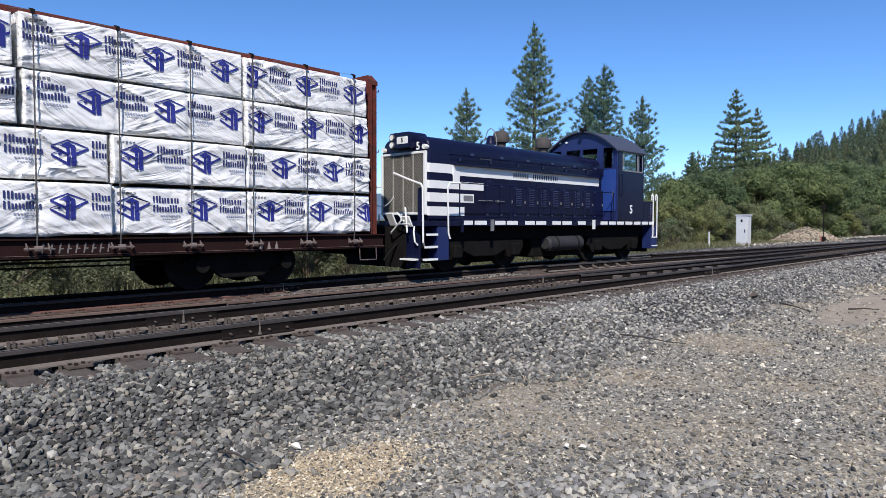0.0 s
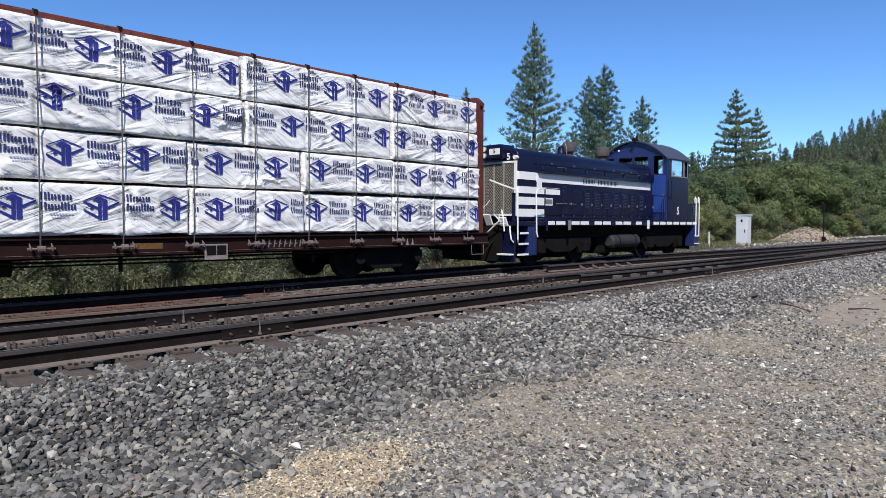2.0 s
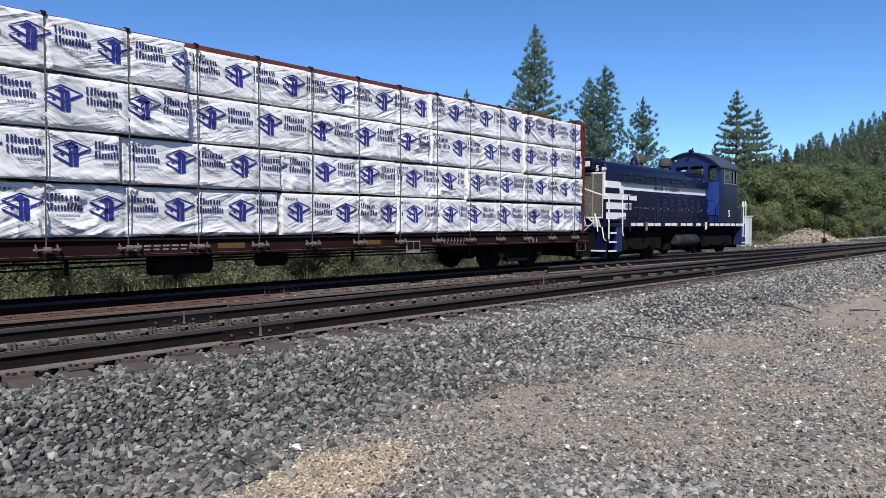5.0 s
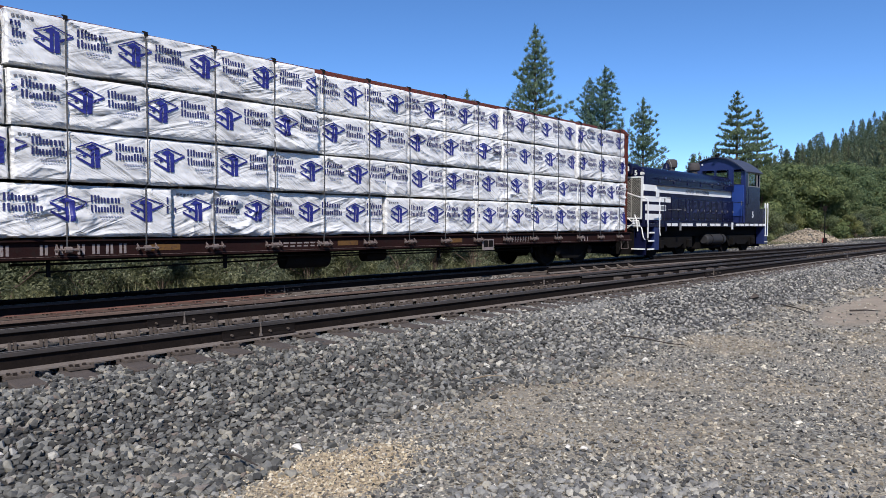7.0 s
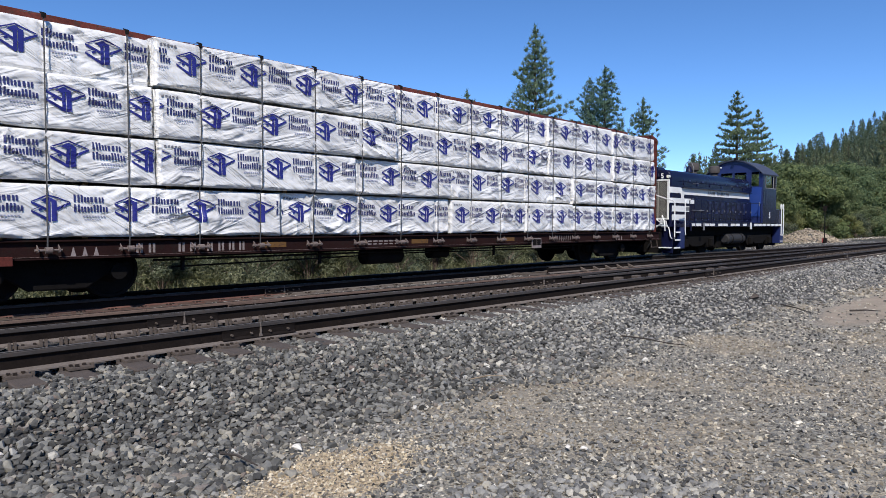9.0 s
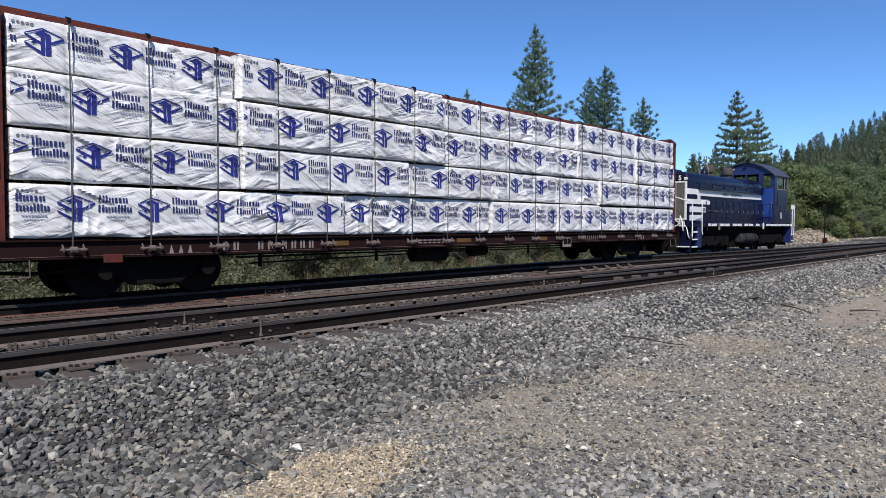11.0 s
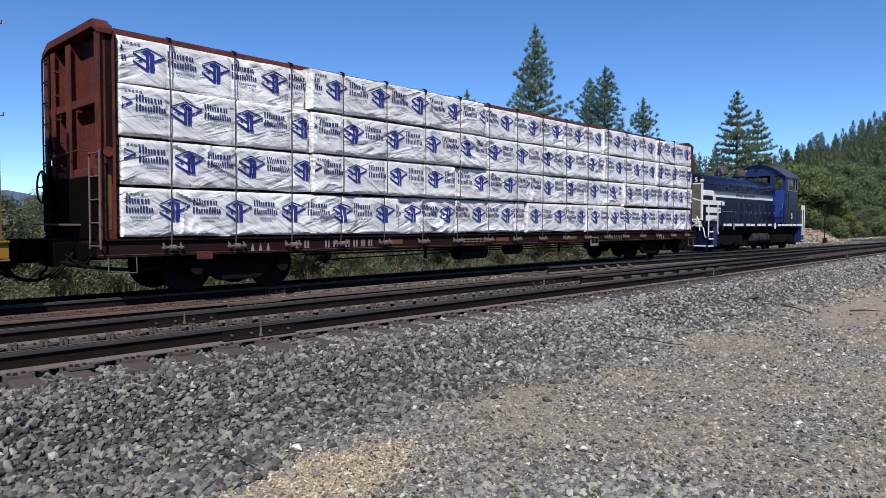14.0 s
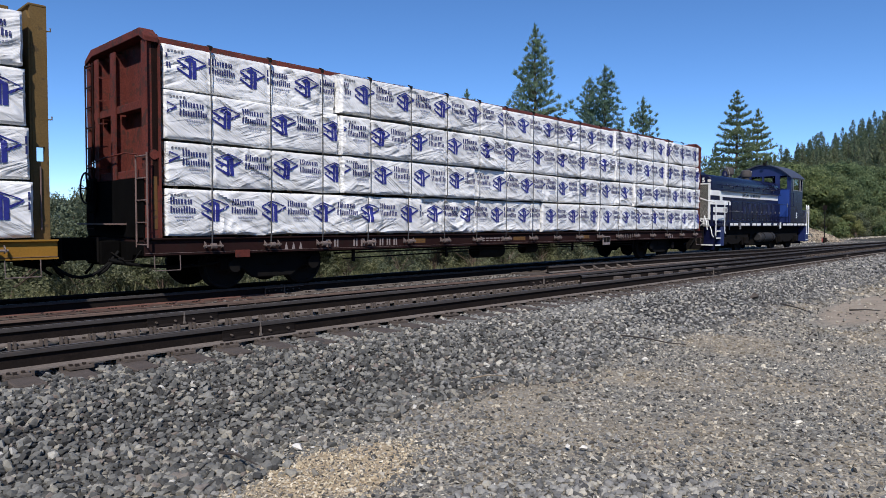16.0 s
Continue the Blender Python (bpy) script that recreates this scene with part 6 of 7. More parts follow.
part("step_plate", Geo().prism([(1.34, 1.16), (1.38, 1.17), (1.25, 1.42), (1.21, 1.40)], "y", -1.18, -0.92), M_WHITE, pilot, "white folding step plate", bevel=0.006)
hose(loco, arc_pts((1.38, -0.62, 0.75), (1.05, -0.5, 0.34), -0.02))
coupler(loco, 1.40, -1)
coupler(loco, 13.60, 1)


def loco_truck(parent, xc, base=2.44, r=0.51):
    truck = part("truck", Geo().box(xc - 0.3, xc + 0.3, -1.1, 1.1, 0.50, 0.80), M_SOOTSHADE, parent, "sooty black locomotive truck, walkway shade in its colour", bevel=0.03)
    h = base / 2
    for s in (-1, 1):
        y0, y1 = s * 0.98, s * 1.12
        o = [(-h - 0.45, 0.55), (-h - 0.45, 0.80), (h + 0.45, 0.80), (h + 0.45, 0.55), (h + 0.24, 0.30), (h - 0.24, 0.30), (h - 0.34, 0.52), (0.45, 0.36), (-0.45, 0.36), (-h + 0.34, 0.52), (-h + 0.24, 0.30), (-h - 0.24, 0.30)]
        part("side_frame", Geo().prism([(xc + u, v) for u, v in o], "y", y0, y1), M_SOOTSHADE, truck, bevel=0.02)
        for e in (-1, 1):
            part("journal_box", Geo().box(xc + e * h - 0.15, xc + e * h + 0.15, min(s * 1.12, s * 1.26), max(s * 1.12, s * 1.26), 0.36, 0.68), M_SOOTSHADE, truck, bevel=0.03)
            part("brake_shoe", Geo().box(xc + e * (h + 0.54), xc + e * (h + 0.62), min(s * 0.7, s * 0.82), max(s * 0.7, s * 0.82), 0.3, 0.75), M_SOOTSHADE, truck)
    for e in (-1, 1):
        wheelset(truck, xc + e * h, r)
        part("traction_motor", Geo().box(xc + e * 0.62 - 0.42, xc + e * 0.62 + 0.42, -0.62, 0.62, 0.16, 0.78), M_SOOTSHADE, truck, bevel=0.05)


loco_truck(loco, 4.15)
loco_truck(loco, 11.05)
tank = part("air_tank", Geo().tube([(6.90, -1.12, 0.64), (6.98, -1.12, 0.64)], 0.16, 18, 0.22).tube([(6.98, -1.12, 0.64), (8.72, -1.12, 0.64)], 0.23, 18).tube([(8.72, -1.12, 0.64), (8.80, -1.12, 0.64)], 0.22, 18, 0.16), M_TANK, loco, "dull grey cylindrical air tank", smooth=True)
for x in (7.3, 8.4):
    part("tank_strap", Geo().lathe([(0.245, x), (0.245, x + 0.05)], (0, -1.12, 0.64), "x", 18), M_BLACK, tank)
part("fuel_tank", Geo().box(6.5, 9.2, -0.95, 0.95, 0.24, 0.80), M_SOOTSHADE, loco, bevel=0.05)
# ---- trees and scrub ----


def leaf_material(name, stops, rough=0.6, trans=0.25):
    m, nt, b, co = start(name)
    geo_n, info = nt.nodes.new("ShaderNodeNewGeometry"), nt.nodes.new("ShaderNodeObjectInfo")
    c = ramp(nt, geo_n.outputs["Random Per Island"], stops)
    t = ramp(nt, info.outputs["Random"], [(0.0, (0.84, 0.94, 0.95)), (0.5, (0.98, 1.0, 0.97)), (1.0, (1.05, 1.04, 0.86))])
    c = mix(nt, 1.0, c, t, "MULTIPLY")
    big = noise_node(nt, co, 0.6, 3)
    c = mix(nt, 1.0, c, ramp(nt, big, [(0.3, (0.75, 0.8, 0.8)), (0.7, (1.15, 1.1, 1.0))]), "MULTIPLY")
    nt.links.new(c, b.inputs["Base Color"])
    b.inputs["Roughness"].default_value = rough
    b.inputs["Specular IOR Level"].default_value = 0.12
    tr = nt.nodes.new("ShaderNodeBsdfTranslucent")
    nt.links.new(c, tr.inputs["Color"])
    mx = nt.nodes.new("ShaderNodeMixShader")
    mx.inputs[0].default_value = trans
    nt.links.new(b.outputs[0], mx.inputs[1])
    nt.links.new(tr.outputs[0], mx.inputs[2])
    nt.links.new(mx.outputs[0], nt.nodes["Material Output"].inputs["Surface"])
    return m


M_PINE = leaf_material("pine_needles", [(0.0, (0.115, 0.18, 0.135)), (0.5, (0.21, 0.295, 0.215)), (1.0, (0.32, 0.415, 0.305))], 0.5, 0.5)
M_FIR = leaf_material("dark_fir_needles", [(0.0, (0.105, 0.155, 0.10)), (0.5, (0.185, 0.25, 0.155)), (1.0, (0.29, 0.345, 0.21))], 0.55, 0.4)
# far needles greyer than near ones: distance haze is mixed into the colour
M_FAR = leaf_material("hazy_hillside_needles", [(0.0, (0.115, 0.145, 0.10)), (0.5, (0.19, 0.22, 0.14)), (1.0, (0.29, 0.31, 0.19))], 0.6, 0.45)
M_OAK = leaf_material("broad_green_leaves", [(0.0, (0.105, 0.145, 0.075)), (0.5, (0.175, 0.22, 0.112)), (1.0, (0.27, 0.31, 0.165))], 0.8, 0.5)
M_SAPLING = leaf_material("pale_yellow_green_leaves", [(0.0, (0.16, 0.18, 0.09)), (0.5, (0.25, 0.27, 0.14)), (1.0, (0.36, 0.36, 0.20))], 0.8, 0.5)
M_SCRUB = leaf_material("dry_green_scrub_leaves", [(0.0, (0.075, 0.09, 0.06)), (0.5, (0.15, 0.165, 0.105)), (1.0, (0.30, 0.31, 0.225))], 0.7, 0.4)
M_DRYGRASS = leaf_material("dry_grass_blades", [(0.0, (0.09, 0.10, 0.05)), (0.5, (0.17, 0.165, 0.085)), (1.0, (0.30, 0.27, 0.16))], 0.7, 0.3)
M_BARK = paint("brown_bark", (0.10, 0.07, 0.052), 0.95, 0.0, 0.35, 4.0, (0.05, 0.04, 0.034), 0.55, 0.8, 20)


def tri_mesh(name, V, F, material):
    V, F = np.asarray(V, np.float32), np.asarray(F, np.int32)
    me = bpy.data.meshes.new(name)
    k = F.shape[1]
    me.vertices.add(len(V))
    me.vertices.foreach_set("co", V.ravel())
    me.loops.add(F.size)
    me.loops.foreach_set("vertex_index", F.ravel())
    me.polygons.add(len(F))
    me.polygons.foreach_set("loop_start", (np.arange(len(F)) * k).astype(np.int32))
    me.update(calc_edges=True)
    me.materials.append(material)
    return me


def blades(centres, dirs, length, width, rng, spread=0.8, normals=None):
    """Pointed leaves from each centre, roughly along dirs."""
    n = len(centres)
    d = dirs + rng.normal(0, spread, (n, 3))
    d /= np.linalg.norm(d, axis=1)[:, None] + 1e-9
    a = np.cross(d, rng.normal(0, 1, (n, 3)) if normals is None else normals + rng.normal(0, 0.38, (n, 3)))
    a /= np.linalg.norm(a, axis=1)[:, None] + 1e-9
    ln = (length * rng.uniform(0.6, 1.2, n))[:, None]
    w = (width * rng.uniform(0.7, 1.2, n))[:, None]
    V = np.stack([centres + a * w, centres + d * ln, centres - a * w], 1).reshape(-1, 3)
    return V, np.arange(3 * n).reshape(n, 3)


def conifer(name, label, height, radius, crown_from, seed_n, material, m, whorl=0.5, tuft=0.42, per=14, gap=0.42, lift=(-0.1, 0.7), shape=1.0, slim=0.09, fan=0.22, spread=0.6, inner=0.25, seg=4, taper=False, group="conifers beyond the line"):
    """Tapered trunk, limbs in whorls, needle tufts along each limb and its side twigs."""
    rng = np.random.default_rng(seed_n)
    tree = thing(name, label, "tree", m, group=group)
    wood = Geo()
    lean = rng.normal(0, 0.008, 2)
    wood.tube([(lean[0] * z + 0.05 * math.sin(z), lean[1] * z + 0.05 * math.cos(z * 0.8), z) for z in np.linspace(-0.4, height * 0.98, 9)], 0.016 * height, 7, 0.02)
    C, D = [], []
    z = crown_from
    while z < height - 0.25:
        f = (z - crown_from) / (height - crown_from)
        reach = radius * ((1 - f) ** shape) * (0.55 + 0.45 * min(1.0, f / 0.15)) + 0.18
        turn, count = rng.uniform(0, 6.283), int(rng.integers(5, 7))
        for k in range(count):
            ang = turn + 6.283 * k / count + rng.normal(0, 0.22)
            ln = reach * rng.uniform(0.68, 1.12)
            up = lift[0] + (lift[1] - lift[0]) * f + rng.normal(0, 0.09)
            base = np.array([lean[0] * z, lean[1] * z, z + rng.uniform(-0.12, 0.12) * whorl])
            out = np.array([math.cos(ang), math.sin(ang), 0.0])
            side = np.array([-out[1], out[0], 0.0])
            tip = base + out * ln + np.array([0, 0, up * ln])
            wood.tube([tuple(base), tuple(tip)], 0.010 + 0.012 * ln, seg, 0.006, cap=False)
            s = inner
            while s < 1.02:
                for off in ((0.0,) if ln < 0.9 else (-1, 1, 0.0)):
                    p = base + (tip - base) * s + side * off * fan * ln * min(1.0, 1.3 - s) * rng.uniform(0.5, 1.1) + np.array([0, 0, 0.10 * ln * s * s])
                    C.append(p + rng.normal(0, 0.05, 3))
                    D.append(out * 0.5 + side * off * 0.4 + np.array([0, 0, 0.75 + 0.6 * max(up, -0.3)]))
                s += gap / ln * rng.uniform(0.7, 1.3)
        z += whorl * rng.uniform(0.75, 1.25) * (1.15 - 0.5 * f)
    for k in range(4):
        C.append(np.array([lean[0] * height, lean[1] * height, height - 0.28 * k]))
        D.append(np.array([0, 0, 1.5]))
    C, D = np.array(C), np.array(D)
    size = tuft * np.repeat(np.clip(1.1 - 0.62 * (C[:, 2] - crown_from) / (height - crown_from), 0.3, 1) if taper else np.ones(len(C)), per)
    C2, D2 = np.repeat(C, per, 0) + rng.normal(0, tuft * 0.12, (len(C) * per, 3)), np.repeat(D, per, 0)
    N2 = np.stack([C2[:, 0], C2[:, 1], np.full(len(C2), 1.2)], 1)
    N2 /= np.linalg.norm(N2, axis=1)[:, None]
    V, F = blades(C2, D2, size, size * slim, rng, spread, N2)
    part("trunk", wood, M_BARK, tree, "brown bark trunk and limbs")
    crown = new("crown", tri_mesh("crown", V, F, material))
    crown.parent = tree
    return tree


def broadleaf(name, label, height, width, seed_n, material, n_leaves, leaf, m, group, base=0.12, lobes=16, category="tree", spread_r=1.15, inner_leaf=1.9):
    """Forked trunk and a crown of many leaves gathered in uneven lobes, coarser inside."""
    rng = np.random.default_rng(seed_n)
    tree = thing(name, label, category, m, group=group)
    wood = Geo()
    C, D, N, L = [], [], [], []
    for k in range(lobes):
        ang, f = rng.uniform(0, 6.283), rng.uniform(0.0, 1.0)
        z = height * (base + (0.86 - base) * f)
        rad = width / 2 * (0.25 + 0.62 * math.sin(math.pi * min(1, 0.25 + 0.68 * f)) * rng.uniform(0.55, 1.0))
        if f > 0.85:
            rad *= 0.5
        c = np.array([math.cos(ang) * rad, math.sin(ang) * rad, z])
        r = np.array([1, 1, 0.75]) * width * rng.uniform(0.10, 0.19) * spread_r
        wood.tube([(0, 0, -0.2), (c[0] * 0.25, c[1] * 0.25, z * 0.45), tuple(c)], 0.02 * height * 0.5, 4, 0.015, cap=False)
        for n, lo, hi, size in ((n_leaves // lobes, 0.78, 1.06, leaf), (n_leaves // lobes // 7, 0.35, 0.8, leaf * inner_leaf)):
            d = rng.normal(0, 1, (n, 3))
            d /= np.linalg.norm(d, axis=1)[:, None]
            lump = 1 + 0.24 * np.sin(5 * d[:, 0] + k) * np.cos(4 * d[:, 1] + 2 * k) + 0.12 * np.sin(11 * d[:, 2] + 9 * d[:, 0] + k) + 0.06 * rng.normal(0, 1, n)
            C.append(c + d * r * (lump * rng.uniform(lo, hi, n))[:, None])
            N.append(d)
            D.append(np.cross(d, rng.normal(0, 1, (n, 3))) + np.array([0, 0, -0.2]))
            L.append(np.full(n, size))
    size = np.concatenate(L)
    V, F = blades(np.concatenate(C), np.concatenate(D), size, size * 0.34, rng, 0.3, np.concatenate(N))
    V[:, 2] = np.maximum(V[:, 2], -0.1)
    part("trunk", wood, M_BARK, tree, "brown trunk and limbs")
    crown = new("crown", tri_mesh("crown", V, F, material))
    crown.parent = tree
    return tree


def stand(x, y, turn=0.0, scale=1.0, sink=0.1):
    return Matrix.Translation((x, y, float(ground_z(x, y)) - sink)) @ Matrix.Rotation(turn, 4, "Z") @ Matrix.Scale(scale, 4)


PINE = "tall ponderosa pine with open dark green crown"
pine_a = conifer("pine_tree", PINE, 19.4, 4.9, 3.5, 1, M_PINE, stand(50.7, 36.6), 0.74, 0.40, 15, 0.50, (0.0, 0.85), 0.9, 0.10, 0.22, 0.8)
pine_b = conifer("pine_tree", "dense young pine with green needle tufts", 18.0, 3.9, 1.5, 2, M_PINE, stand(63.9, 37.3), 0.74, 0.40, 14, 0.50, (0.1, 0.9), 0.75, 0.10, 0.22, 0.8)
pine_c = conifer("pine_tree", "layered fir with spreading flat branches", 17.9, 5.2, 2.5, 7, M_FIR, stand(86.9, 32.0), 1.0, 0.42, 13, 0.40, (-0.18, 0.45), 0.9, 0.12, 0.34, 0.7)
pine_d = conifer("pine_tree", "broad young pine with an open pointed crown", 15.2, 4.2, 1.2, 9, M_PINE, stand(69.6, 35.7), 0.74, 0.40, 14, 0.50, (0.05, 0.85), 0.85, 0.10, 0.24, 0.8)
copy_thing(pine_d, stand(52.5, 46.5, 1.0, 0.99))
copy_thing(pine_b, stand(65.5, 40.0, 2.2, 0.97))
copy_thing(pine_c, stand(91.7, 31.2, 4.0, 0.90))
FAR = "dark conifer on the wooded hillside"
far_a = conifer("fir_tree", FAR, 14.0, 3.2, 0.6, 21, M_FAR, stand(149.0, 28.0), 0.95, 1.1, 4, 1.1, (-0.45, 0.35), 0.9, 0.21, 0.3, 0.45, 0.3, 3, True, "conifers of the far hillside")
far_b = conifer("fir_tree", FAR, 15.5, 3.3, 1.0, 22, M_FAR, stand(95.0, 41.0, 0, 0.72), 1.0, 1.1, 4, 1.1, (-0.4, 0.4), 0.8, 0.21, 0.3, 0.45, 0.3, 3, True, "conifers of the far hillside")
far_c = conifer("fir_tree", FAR, 12.5, 3.0, 0.6, 23, M_FAR, stand(171.0, 32.0), 0.9, 1.05, 4, 1.1, (-0.35, 0.4), 1.0, 0.21, 0.3, 0.45, 0.3, 3, True, "conifers of the far hillside")
_rf = random.Random(77)
hill_spots = []
while len(hill_spots) < 760:
    d, ang = _rf.uniform(105, 300), radians(_rf.uniform(66.5, 85.0))
    if (d < 135 and ang < radians(71)) or d * math.cos(ang) < 20:
        continue
    hill_spots.append((d, ang, _rf.uniform(0, 6.28), _rf.uniform(0.46, 0.80)))
hill_spots.sort()
for k, (d, ang, turn_a, size) in enumerate(hill_spots[:250]):
    copy_thing((far_a, far_b, far_c)[k % 3], stand(d * math.sin(ang), d * math.cos(ang), turn_a, size))


def wood_crowns(spots, seed_n, height=14.0):
    """Far conifers in one mesh: drooping sprays round each stem, in tiers."""
    rng = np.random.default_rng(seed_n)
    C, D, L = [], [], []
    for d, ang, turn_a, size in spots:
        x, y = d * math.sin(ang), d * math.cos(ang)
        h, n = height * size, 420
        f = rng.random(n) ** 0.8
        a, r = rng.uniform(0, 6.283, n), (1 - f) * 3.1 * size * rng.uniform(0.3, 1.0, n) + 0.06
        z = float(ground_z(x, y)) + 0.4 + f * (h - 0.4)
        C.append(np.stack([x + r * np.cos(a), y + r * np.sin(a), z], 1))
        D.append(np.stack([np.cos(a), np.sin(a), -0.1 + 1.4 * f ** 2], 1))
        L.append(size * (1.35 - 0.85 * f))
    C, D, L = np.concatenate(C), np.concatenate(D), np.concatenate(L)
    up = np.tile([0.0, 0.0, 1.0], (len(C), 1))
    V, F = blades(C, D, L, L * 0.24, rng, 0.35, up)
    return tagged(new("far_wood", tri_mesh("far_wood", V, F, M_FAR)), "dense dark conifer wood covering the far hillside", kind="stuff")


wood_crowns(hill_spots[250:], 5)

for k, (x, y, s) in enumerate(((101.0, 42.5, 0.85), (105.0, 42.0, 0.8), (98.0, 43.0, 0.62), (108.0, 41.0, 0.85), (112.0, 43.5, 0.8))):
    copy_thing((far_a, far_c)[k % 2], stand(x, y, 1.3 * k, s))

for k, (x, y, s) in enumerate(((73.3, 31.7, 0.66), (79.2, 32.7, 0.67), (85.0, 33.9, 0.82), (82.0, 36.0, 0.70), (88.0, 38.0, 0.75), (76.5, 32.6, 0.60), (81.5, 33.0, 0.66))):
    copy_thing((pine_c, far_a, pine_c, far_b)[k % 4], stand(x, y, 0.9 * k, s * (0.78 if k % 2 == 0 else 1.0)))

OAK = "dense broad-leaved tree in full summer leaf"
oak = [broadleaf("oak_tree", OAK, 7.6, 8.0, 31 + k, M_OAK, 13500, 0.24, stand(*p), "leafy trees beyond the line", 0.06, 34, "tree", 1.0, 2.6)
       for k, p in enumerate(((58.9, 19.0), (60.4, 21.3), (62.0, 26.5)))]
for k, (x, y, s) in enumerate(((55.7, 25.8, 0.74), (60.8, 27.5, 0.84), (64.3, 25.6, 0.90), (71.7, 26.5, 0.96), (69.2, 23.4, 1.0), (76.6, 23.3, 1.1), (85.8, 22.9, 1.2),
                               (80.0, 21.5, 1.1), (88.0, 20.5, 1.2), (95.0, 21.0, 1.25), (76.0, 25.0, 1.05), (100.0, 24.0, 1.3), (104.0, 20.0, 1.25), (50.5, 28.5, 0.72), (80.0, 24.0, 1.1),
                               (84.0, 24.5, 1.15), (90.0, 26.0, 1.15), (109.0, 22.0, 1.3), (57.5, 32.0, 0.85), (46.0, 33.0, 0.62))):
    copy_thing(oak[k % 3], stand(x, y, 1.7 * k, s, 0.3))
for ob, p in zip(oak, ((77.0, 20.5), (82.5, 27.5), (75.0, 30.0))):
    ob.matrix_basis = stand(*p)

SCRUB = "dusty green scrub bush beside the tracks"
scrub = [broadleaf("scrub_bush", SCRUB, 2.6, 3.2, 51 + k, M_SCRUB, 7000, 0.088, stand(p[0], p[1]), "scrub behind the line", 0.05, 14, "bush")
         for k, p in enumerate(((4.0, 20.5), (8.5, 22.0), (13.0, 21.0)))]
_rb = random.Random(8)
for k in range(46):
    x = -6.0 + 1.05 * k
    y = 17.9 + _rb.uniform(0, 2.0) + (2.2 if k % 2 else 0)
    copy_thing(scrub[k % 3], stand(x, y, _rb.uniform(0, 6.28), _rb.uniform(0.55, 1.0), 0.15))
for k in range(12):
    x = -8.0 + 3.0 * k
    copy_thing(scrub[k % 3], stand(x, 26.0 + _rb.uniform(0, 4), _rb.uniform(0, 6.28), _rb.uniform(1.1, 1.5), 0.2))
tall = broadleaf("scrub_bush", "tall grey-green bush beyond the tracks", 4.9, 5.8, 61, M_SCRUB, 15000, 0.13, stand(11.9, 28.5), "scrub behind the line", 0.05, 26, "bush")
for x, y, s in ((14.6, 30.0, 0.95), (9.5, 42.0, 0.9), (14.0, 40.0, 0.95), (6.5, 50.0, 0.9), (16.0, 55.0, 1.0)):
    copy_thing(tall, stand(x, y, x, s, 0.2))
for x, y, s in ((8.2, 33.0, 0.9), (5.0, 36.0, 1.0), (2.0, 40.0, 1.3)):
    copy_thing(scrub[int(x) % 3], stand(x, y, x, s, 0.2))
sapling = [broadleaf("sapling_bush", "pale yellow-green leafy bush beyond the track", 3.1, 2.9, 71 + k, M_SAPLING, 6500, 0.12, stand(p[0], p[1]), "leafy bushes beyond the line", 0.04, 18, "bush")
           for k, p in enumerate(((50.0, 20.6), (53.3, 20.4), (57.0, 22.0)))]
for k, (x, y, s) in enumerate(((48.2, 21.8, 0.75), (51.4, 21.5, 0.7), (55.4, 21.5, 0.85), (59.9, 19.8, 1.1), (66.9, 21.0, 1.1), (78.0, 17.6, 0.9), (74.5, 21.0, 1.1), (44.0, 20.5, 0.65),
                               (47.0, 24.5, 1.1), (52.5, 24.5, 1.2), (57.5, 23.0, 1.2), (62.0, 22.0, 1.2), (80.0, 17.4, 1.1), (84.0, 17.2, 1.2), (88.0, 17.6, 1.3), (76.0, 19.6, 1.1), (92.0, 17.4, 1.4), (97.0, 17.8, 1.5), (72.0, 21.5, 1.0), (101.0, 17.5, 1.5))):
    copy_thing((sapling if k % 4 else scrub)[k % 3], stand(x, y, 2.1 * k, s, 0.1))


def grass(name, label, xs, ys, length, seed_n):
    rng = np.random.default_rng(seed_n)
    C = np.stack([xs, ys, ground_z(xs, ys) - 0.03], 1)
    V, F = blades(C, np.tile([0.0, 0.0, 1.6], (len(xs), 1)), length, length * 0.05, rng, 0.55)
    return tagged(new(name, tri_mesh(name, V, F, M_DRYGRASS)), label, kind="stuff")


_rg = np.random.default_rng(9)
xs, ys = jitter_grid(-6, 46, 16.4, 20.5, 0.16, _rg, 0.45)
grass("dry_grass", "dry grass and weeds on the bank behind the track", xs, ys, 0.28, 1)
xs, ys = jitter_grid(38, 70, 15.2, 22.0, 0.13, _rg, 0.6)
grass("dry_grass", "dry grass and weeds round the cabinet", xs, ys, 0.32, 2)

# distant wooded ridge, its colour blued in place of haze in the air
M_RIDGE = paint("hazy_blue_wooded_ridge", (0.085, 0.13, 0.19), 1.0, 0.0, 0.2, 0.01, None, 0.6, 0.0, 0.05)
ridge_geo = Geo()
n_r = 90
rv = []
for k in range(n_r + 1):
    a_r = radians(-40 + 110 * k / n_r)
    top_r = 34 + 9 * math.sin(k * 0.21) + 4 * math.sin(k * 0.73 + 1) + 1.5 * math.sin(k * 2.3)
    for rr, zz in ((900, -5.0), (980, top_r), (1120, -5.0)):
        rv.append((rr * math.sin(a_r), rr * math.cos(a_r), zz))
ridge_geo.add(rv, [(3 * k + j, 3 * k + 3 + j, 3 * k + 4 + j, 3 * k + 1 + j) for k in range(n_r) for j in range(2)])
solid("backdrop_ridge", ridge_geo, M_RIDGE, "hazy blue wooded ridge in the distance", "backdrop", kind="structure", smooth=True)

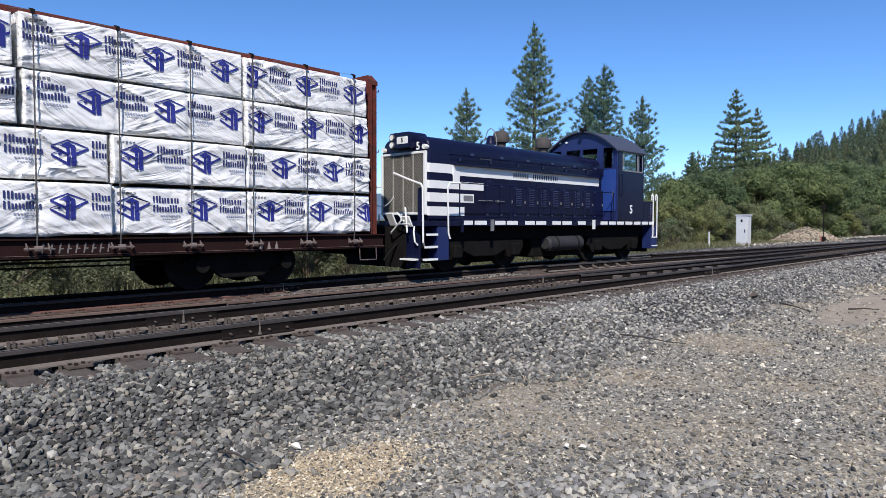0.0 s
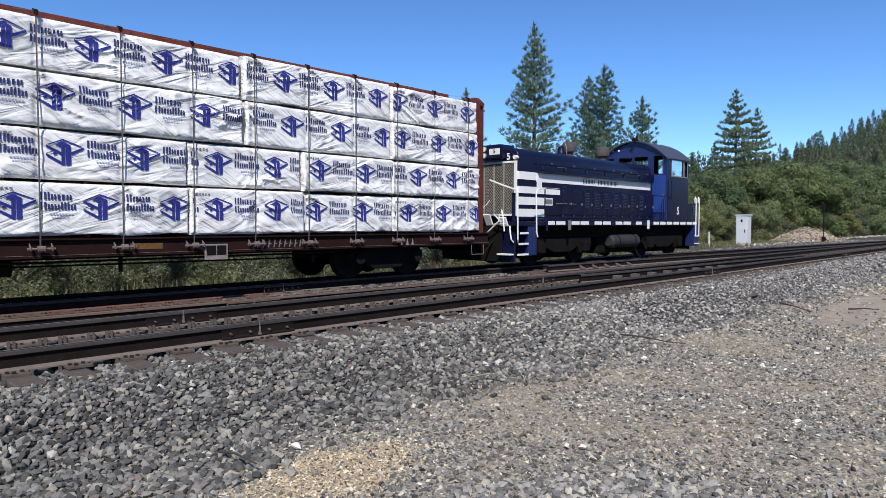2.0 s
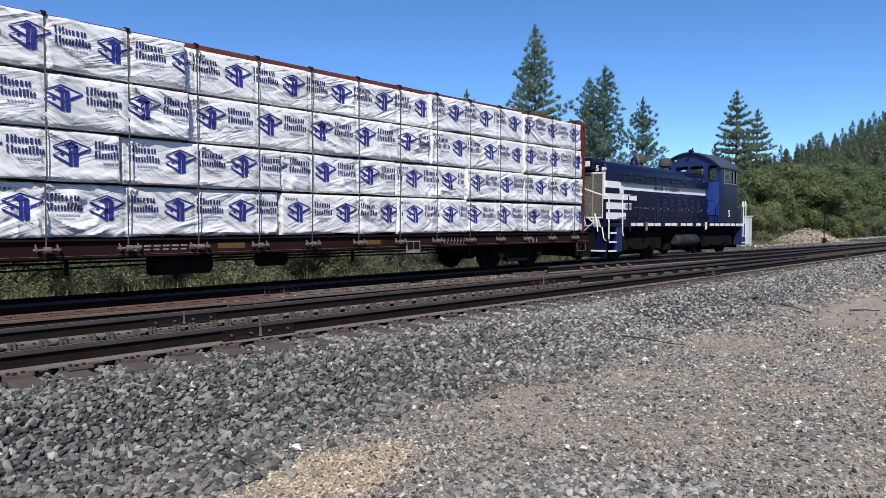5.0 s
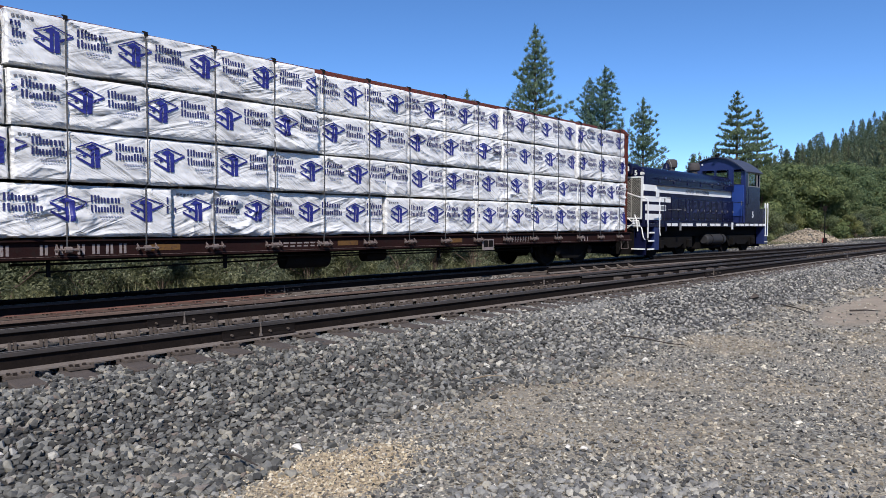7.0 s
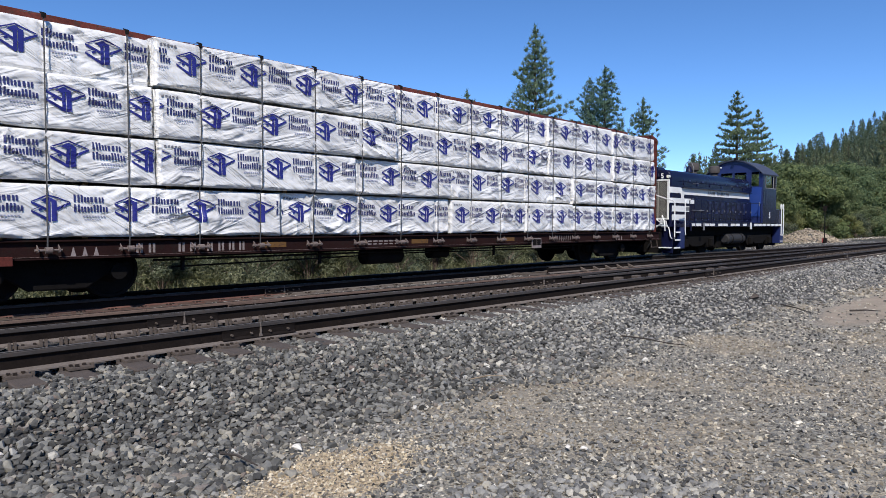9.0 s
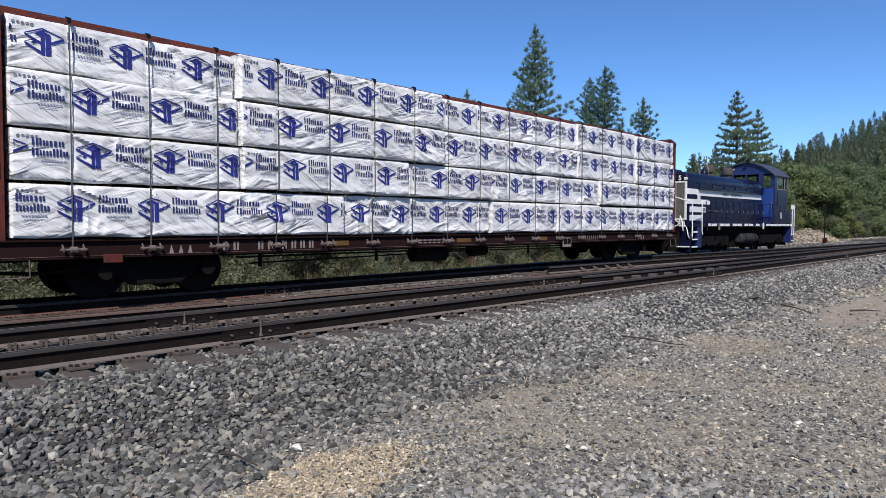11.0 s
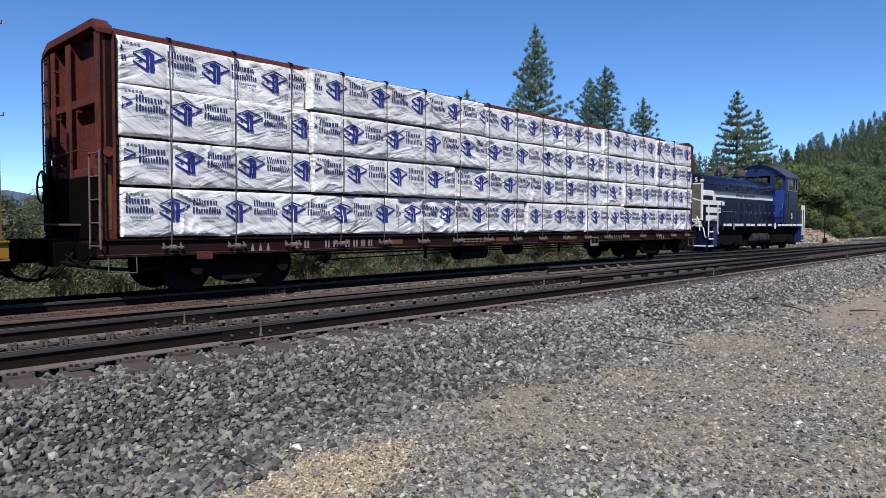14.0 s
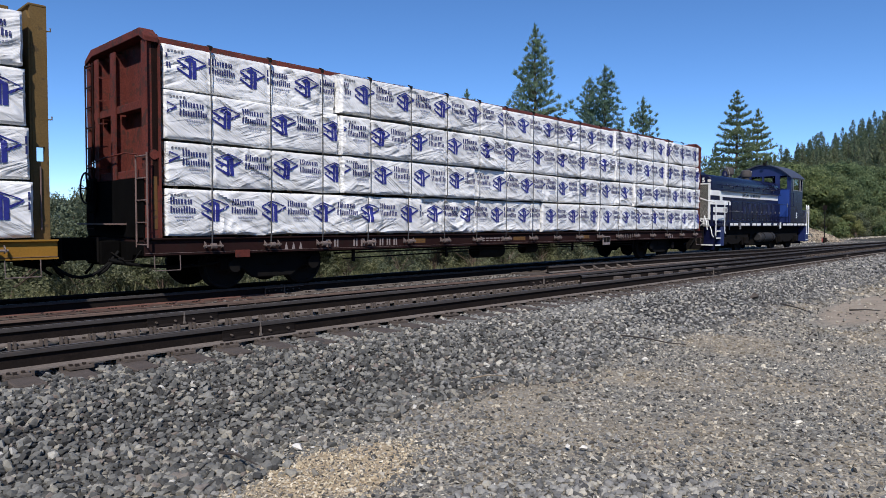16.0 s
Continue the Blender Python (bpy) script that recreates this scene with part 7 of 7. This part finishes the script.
# ---- trackside things ----
cab_box = thing("relay_cabinet", "weathered silver relay cabinet standing beside the track", "signal cabinet", pose(45.8, 16.05, -0.46))
part("body", Geo().box(0, 0.72, 0, 0.72, 0.05, 2.10), M_GREYBOX, cab_box, bevel=0.015)
part("lid", Geo().box(-0.05, 0.77, -0.05, 0.77, 2.101, 2.18), M_GREYBOX, cab_box, "overhanging grey lid", bevel=0.015)
part("plinth", Geo().box(0.03, 0.69, 0.03, 0.69, -0.2, 0.049), M_TIE, cab_box, "dark concrete plinth")
bdoor = part("door", Geo().box(-0.018, -0.002, 0.06, 0.66, 0.2, 2.02), M_GREYBOX, cab_box, bevel=0.006)
part("handle", Geo().box(-0.04, -0.019, 0.13, 0.17, 1.0, 1.2), M_BLACK, bdoor)
part("vent", Geo().box(-0.025, -0.0185, 0.3, 0.42, 1.68, 1.86), M_BLACK, bdoor, "dark vent")
part("side_panel", Geo().box(0.06, 0.66, -0.014, -0.002, 0.2, 2.02), M_GREYBOX, cab_box, bevel=0.005)

M_REDFLAG = paint("faded_red_paint", (0.30, 0.04, 0.035), 0.6)
stand_ob = thing("switch_stand", "dark switch stand with a thin mast beside the track", "switch stand", pose(55.0, 13.9, -0.34))
part("base", Geo().box(-0.5, 0.5, -0.25, 0.25, 0, 0.12), M_TIE, stand_ob, bevel=0.015)
part("housing", Geo().box(-0.16, 0.16, -0.14, 0.14, 0.121, 0.5), M_RAIL, stand_ob, "rusty lever housing", bevel=0.03)
part("mast", Geo().tube([(0, 0, 0.5), (0, 0, 2.75)], 0.035, 8), M_BLACK, stand_ob)
part("target", Geo().box(-0.015, 0.015, -0.14, 0.14, 2.5, 2.85), M_RAIL, stand_ob, "rusty target plate", bevel=0.005)
part("flag", Geo().box(-0.62, -0.42, -0.02, 0.02, 0.2, 0.5), M_REDFLAG, stand_ob, "small red flag plate", bevel=0.005)
part("lever", Geo().tube([(0.1, -0.16, 0.3), (0.7, -0.2, 0.16)], 0.022, 6), M_BLACK, stand_ob)

marker = thing("marker_post", "thin pale marker post in the weeds", "post", pose(43.0, 17.4, -0.5))
part("post", Geo().box(-0.04, 0.04, -0.04, 0.04, 0, 1.1), M_GREYBOX, marker, bevel=0.006)
part("cap", Geo().box(-0.05, 0.05, -0.05, 0.05, 1.101, 1.16), M_GREY, marker)


bare_ground = ground_z


def mound_z(x, y):
    r = np.hypot((x - 57.8) / 1.15, (y - 15.9) / 0.95)
    return bare_ground(x, y) - 0.18 + 1.32 * np.clip(1 - r / 2.9, 0, 1) ** 0.85 * (1 + 0.10 * np.sin(3.1 * x + 1.7 * y) + 0.07 * np.sin(7 * x - 5 * y))


M_HEAP = stone_material("pale_gravel_heap", [(0.0, (0.11, 0.097, 0.082)), (0.45, (0.27, 0.222, 0.16)), (1.0, (0.50, 0.41, 0.285))])
heap_xs, heap_ys = np.arange(54.0, 61.8, 0.2), np.arange(12.9, 19.0, 0.2)
heap = sheet("gravel_mound", heap_xs, heap_ys, mound_z, M_HEAP)
tagged(heap, "mound of tan and grey gravel behind the track", "gravel mound")
xs, ys = jitter_grid(54.2, 61.6, 13.0, 18.9, 0.085, _rng, 0.85)
keep = np.hypot((xs - 57.8) / 1.15, (ys - 15.9) / 0.95) < 2.8
ground_z = mound_z
scatter("heap_stone", "loose stones of the gravel heap", xs[keep], ys[keep], _rng.uniform(0.03, 0.12, keep.sum()), SMALL_T, M_HEAP, 0.1, 12)
ground_z = bare_ground


# ---- sticks and odd pieces lying on the stone ----
M_STICK = paint("dry_grey_brown_stick", (0.045, 0.036, 0.03), 0.95, 0.0, 0.3, 12.0)
M_DRIFT = paint("pale_dry_twig", (0.26, 0.20, 0.13), 0.95, 0.0, 0.3, 12.0)


def stick(points, r, material, label):
    pts = [(x, y, float(ground_z(x, y)) + h) for x, y, h in points]
    solid("stick", Geo().tube(pts, r, 6, r * 0.5), material, label, "stick")


stick([(8.30, 4.55, 0.10), (8.38, 4.2, 0.09), (8.42, 3.95, 0.06), (8.50, 3.72, 0.05)], 0.012, M_STICK, "dark dry stick lying at the ballast edge")
stick([(13.6, 4.15, 0.10), (13.3, 3.8, 0.09), (12.94, 3.43, 0.06)], 0.014, M_STICK, "dark dry stick lying on the gravel")
stick([(13.8, 3.05, 0.06), (14.0, 2.85, 0.07), (14.2, 2.66, 0.05)], 0.018, M_STICK, "short dark stick lying on bare ground")
stick([(2.25, 4.22, 0.075), (2.27, 4.05, 0.10), (2.30, 3.84, 0.075)], 0.010, M_STICK, "thin dark twig lying on the ballast")
stick([(5.05, 4.42, 0.08), (5.25, 4.36, 0.09), (5.42, 4.25, 0.075)], 0.008, M_DRIFT, "pale dry twig lying on the ballast")
M_WHITESTONE = paint("white_quartz", (0.70, 0.66, 0.58), 0.8, 0.0, 0.15, 20.0, (0.5, 0.42, 0.3), 0.6, 0.5)


def loose_stone(x, y, r, material, label, k, lift=0.03):
    vs, fs = BIG_T[k]
    ob = solid("loose_stone", Geo().add([tuple(v * r) for v in vs], [tuple(int(i) for i in f) for f in fs]), material, label, "stone")
    ob.matrix_basis = pose(x, y, float(ground_z(x, y)) + lift, 0, 0, 40 * k)


loose_stone(2.75, 4.05, 0.055, M_WHITESTONE, "flat white stone on the sandy gravel", 1)
loose_stone(4.16, 2.57, 0.035, M_WHITESTONE, "pale cream stone on the yard gravel", 3)
loose_stone(4.10, 2.66, 0.03, M_WHITESTONE, "pale cream stone on the yard gravel", 5)
loose_stone(7.35, 3.72, 0.045, M_WHITESTONE, "white stone on the yard gravel", 2)
loose_stone(14.12, 4.82, 0.10, M_TIE, "dark chunk of old tie wood on the ballast", 4, 0.09)


def motions():
    times = [k * 0.25 for k in range(65)]
    for ob, along, rear, front in MOVING:
        rows = [(t, ride(travel(t) + along + (slack(t) if along < -20 else 0.0), rear, front)) for t in times]
        walk(ob, rows)
    for ob, x, r in ROLLING:
        walk(ob, [(t, pose(x, 0, r, 0, math.degrees((travel(t) - S0) / r), 0)) for t in times])


motions()
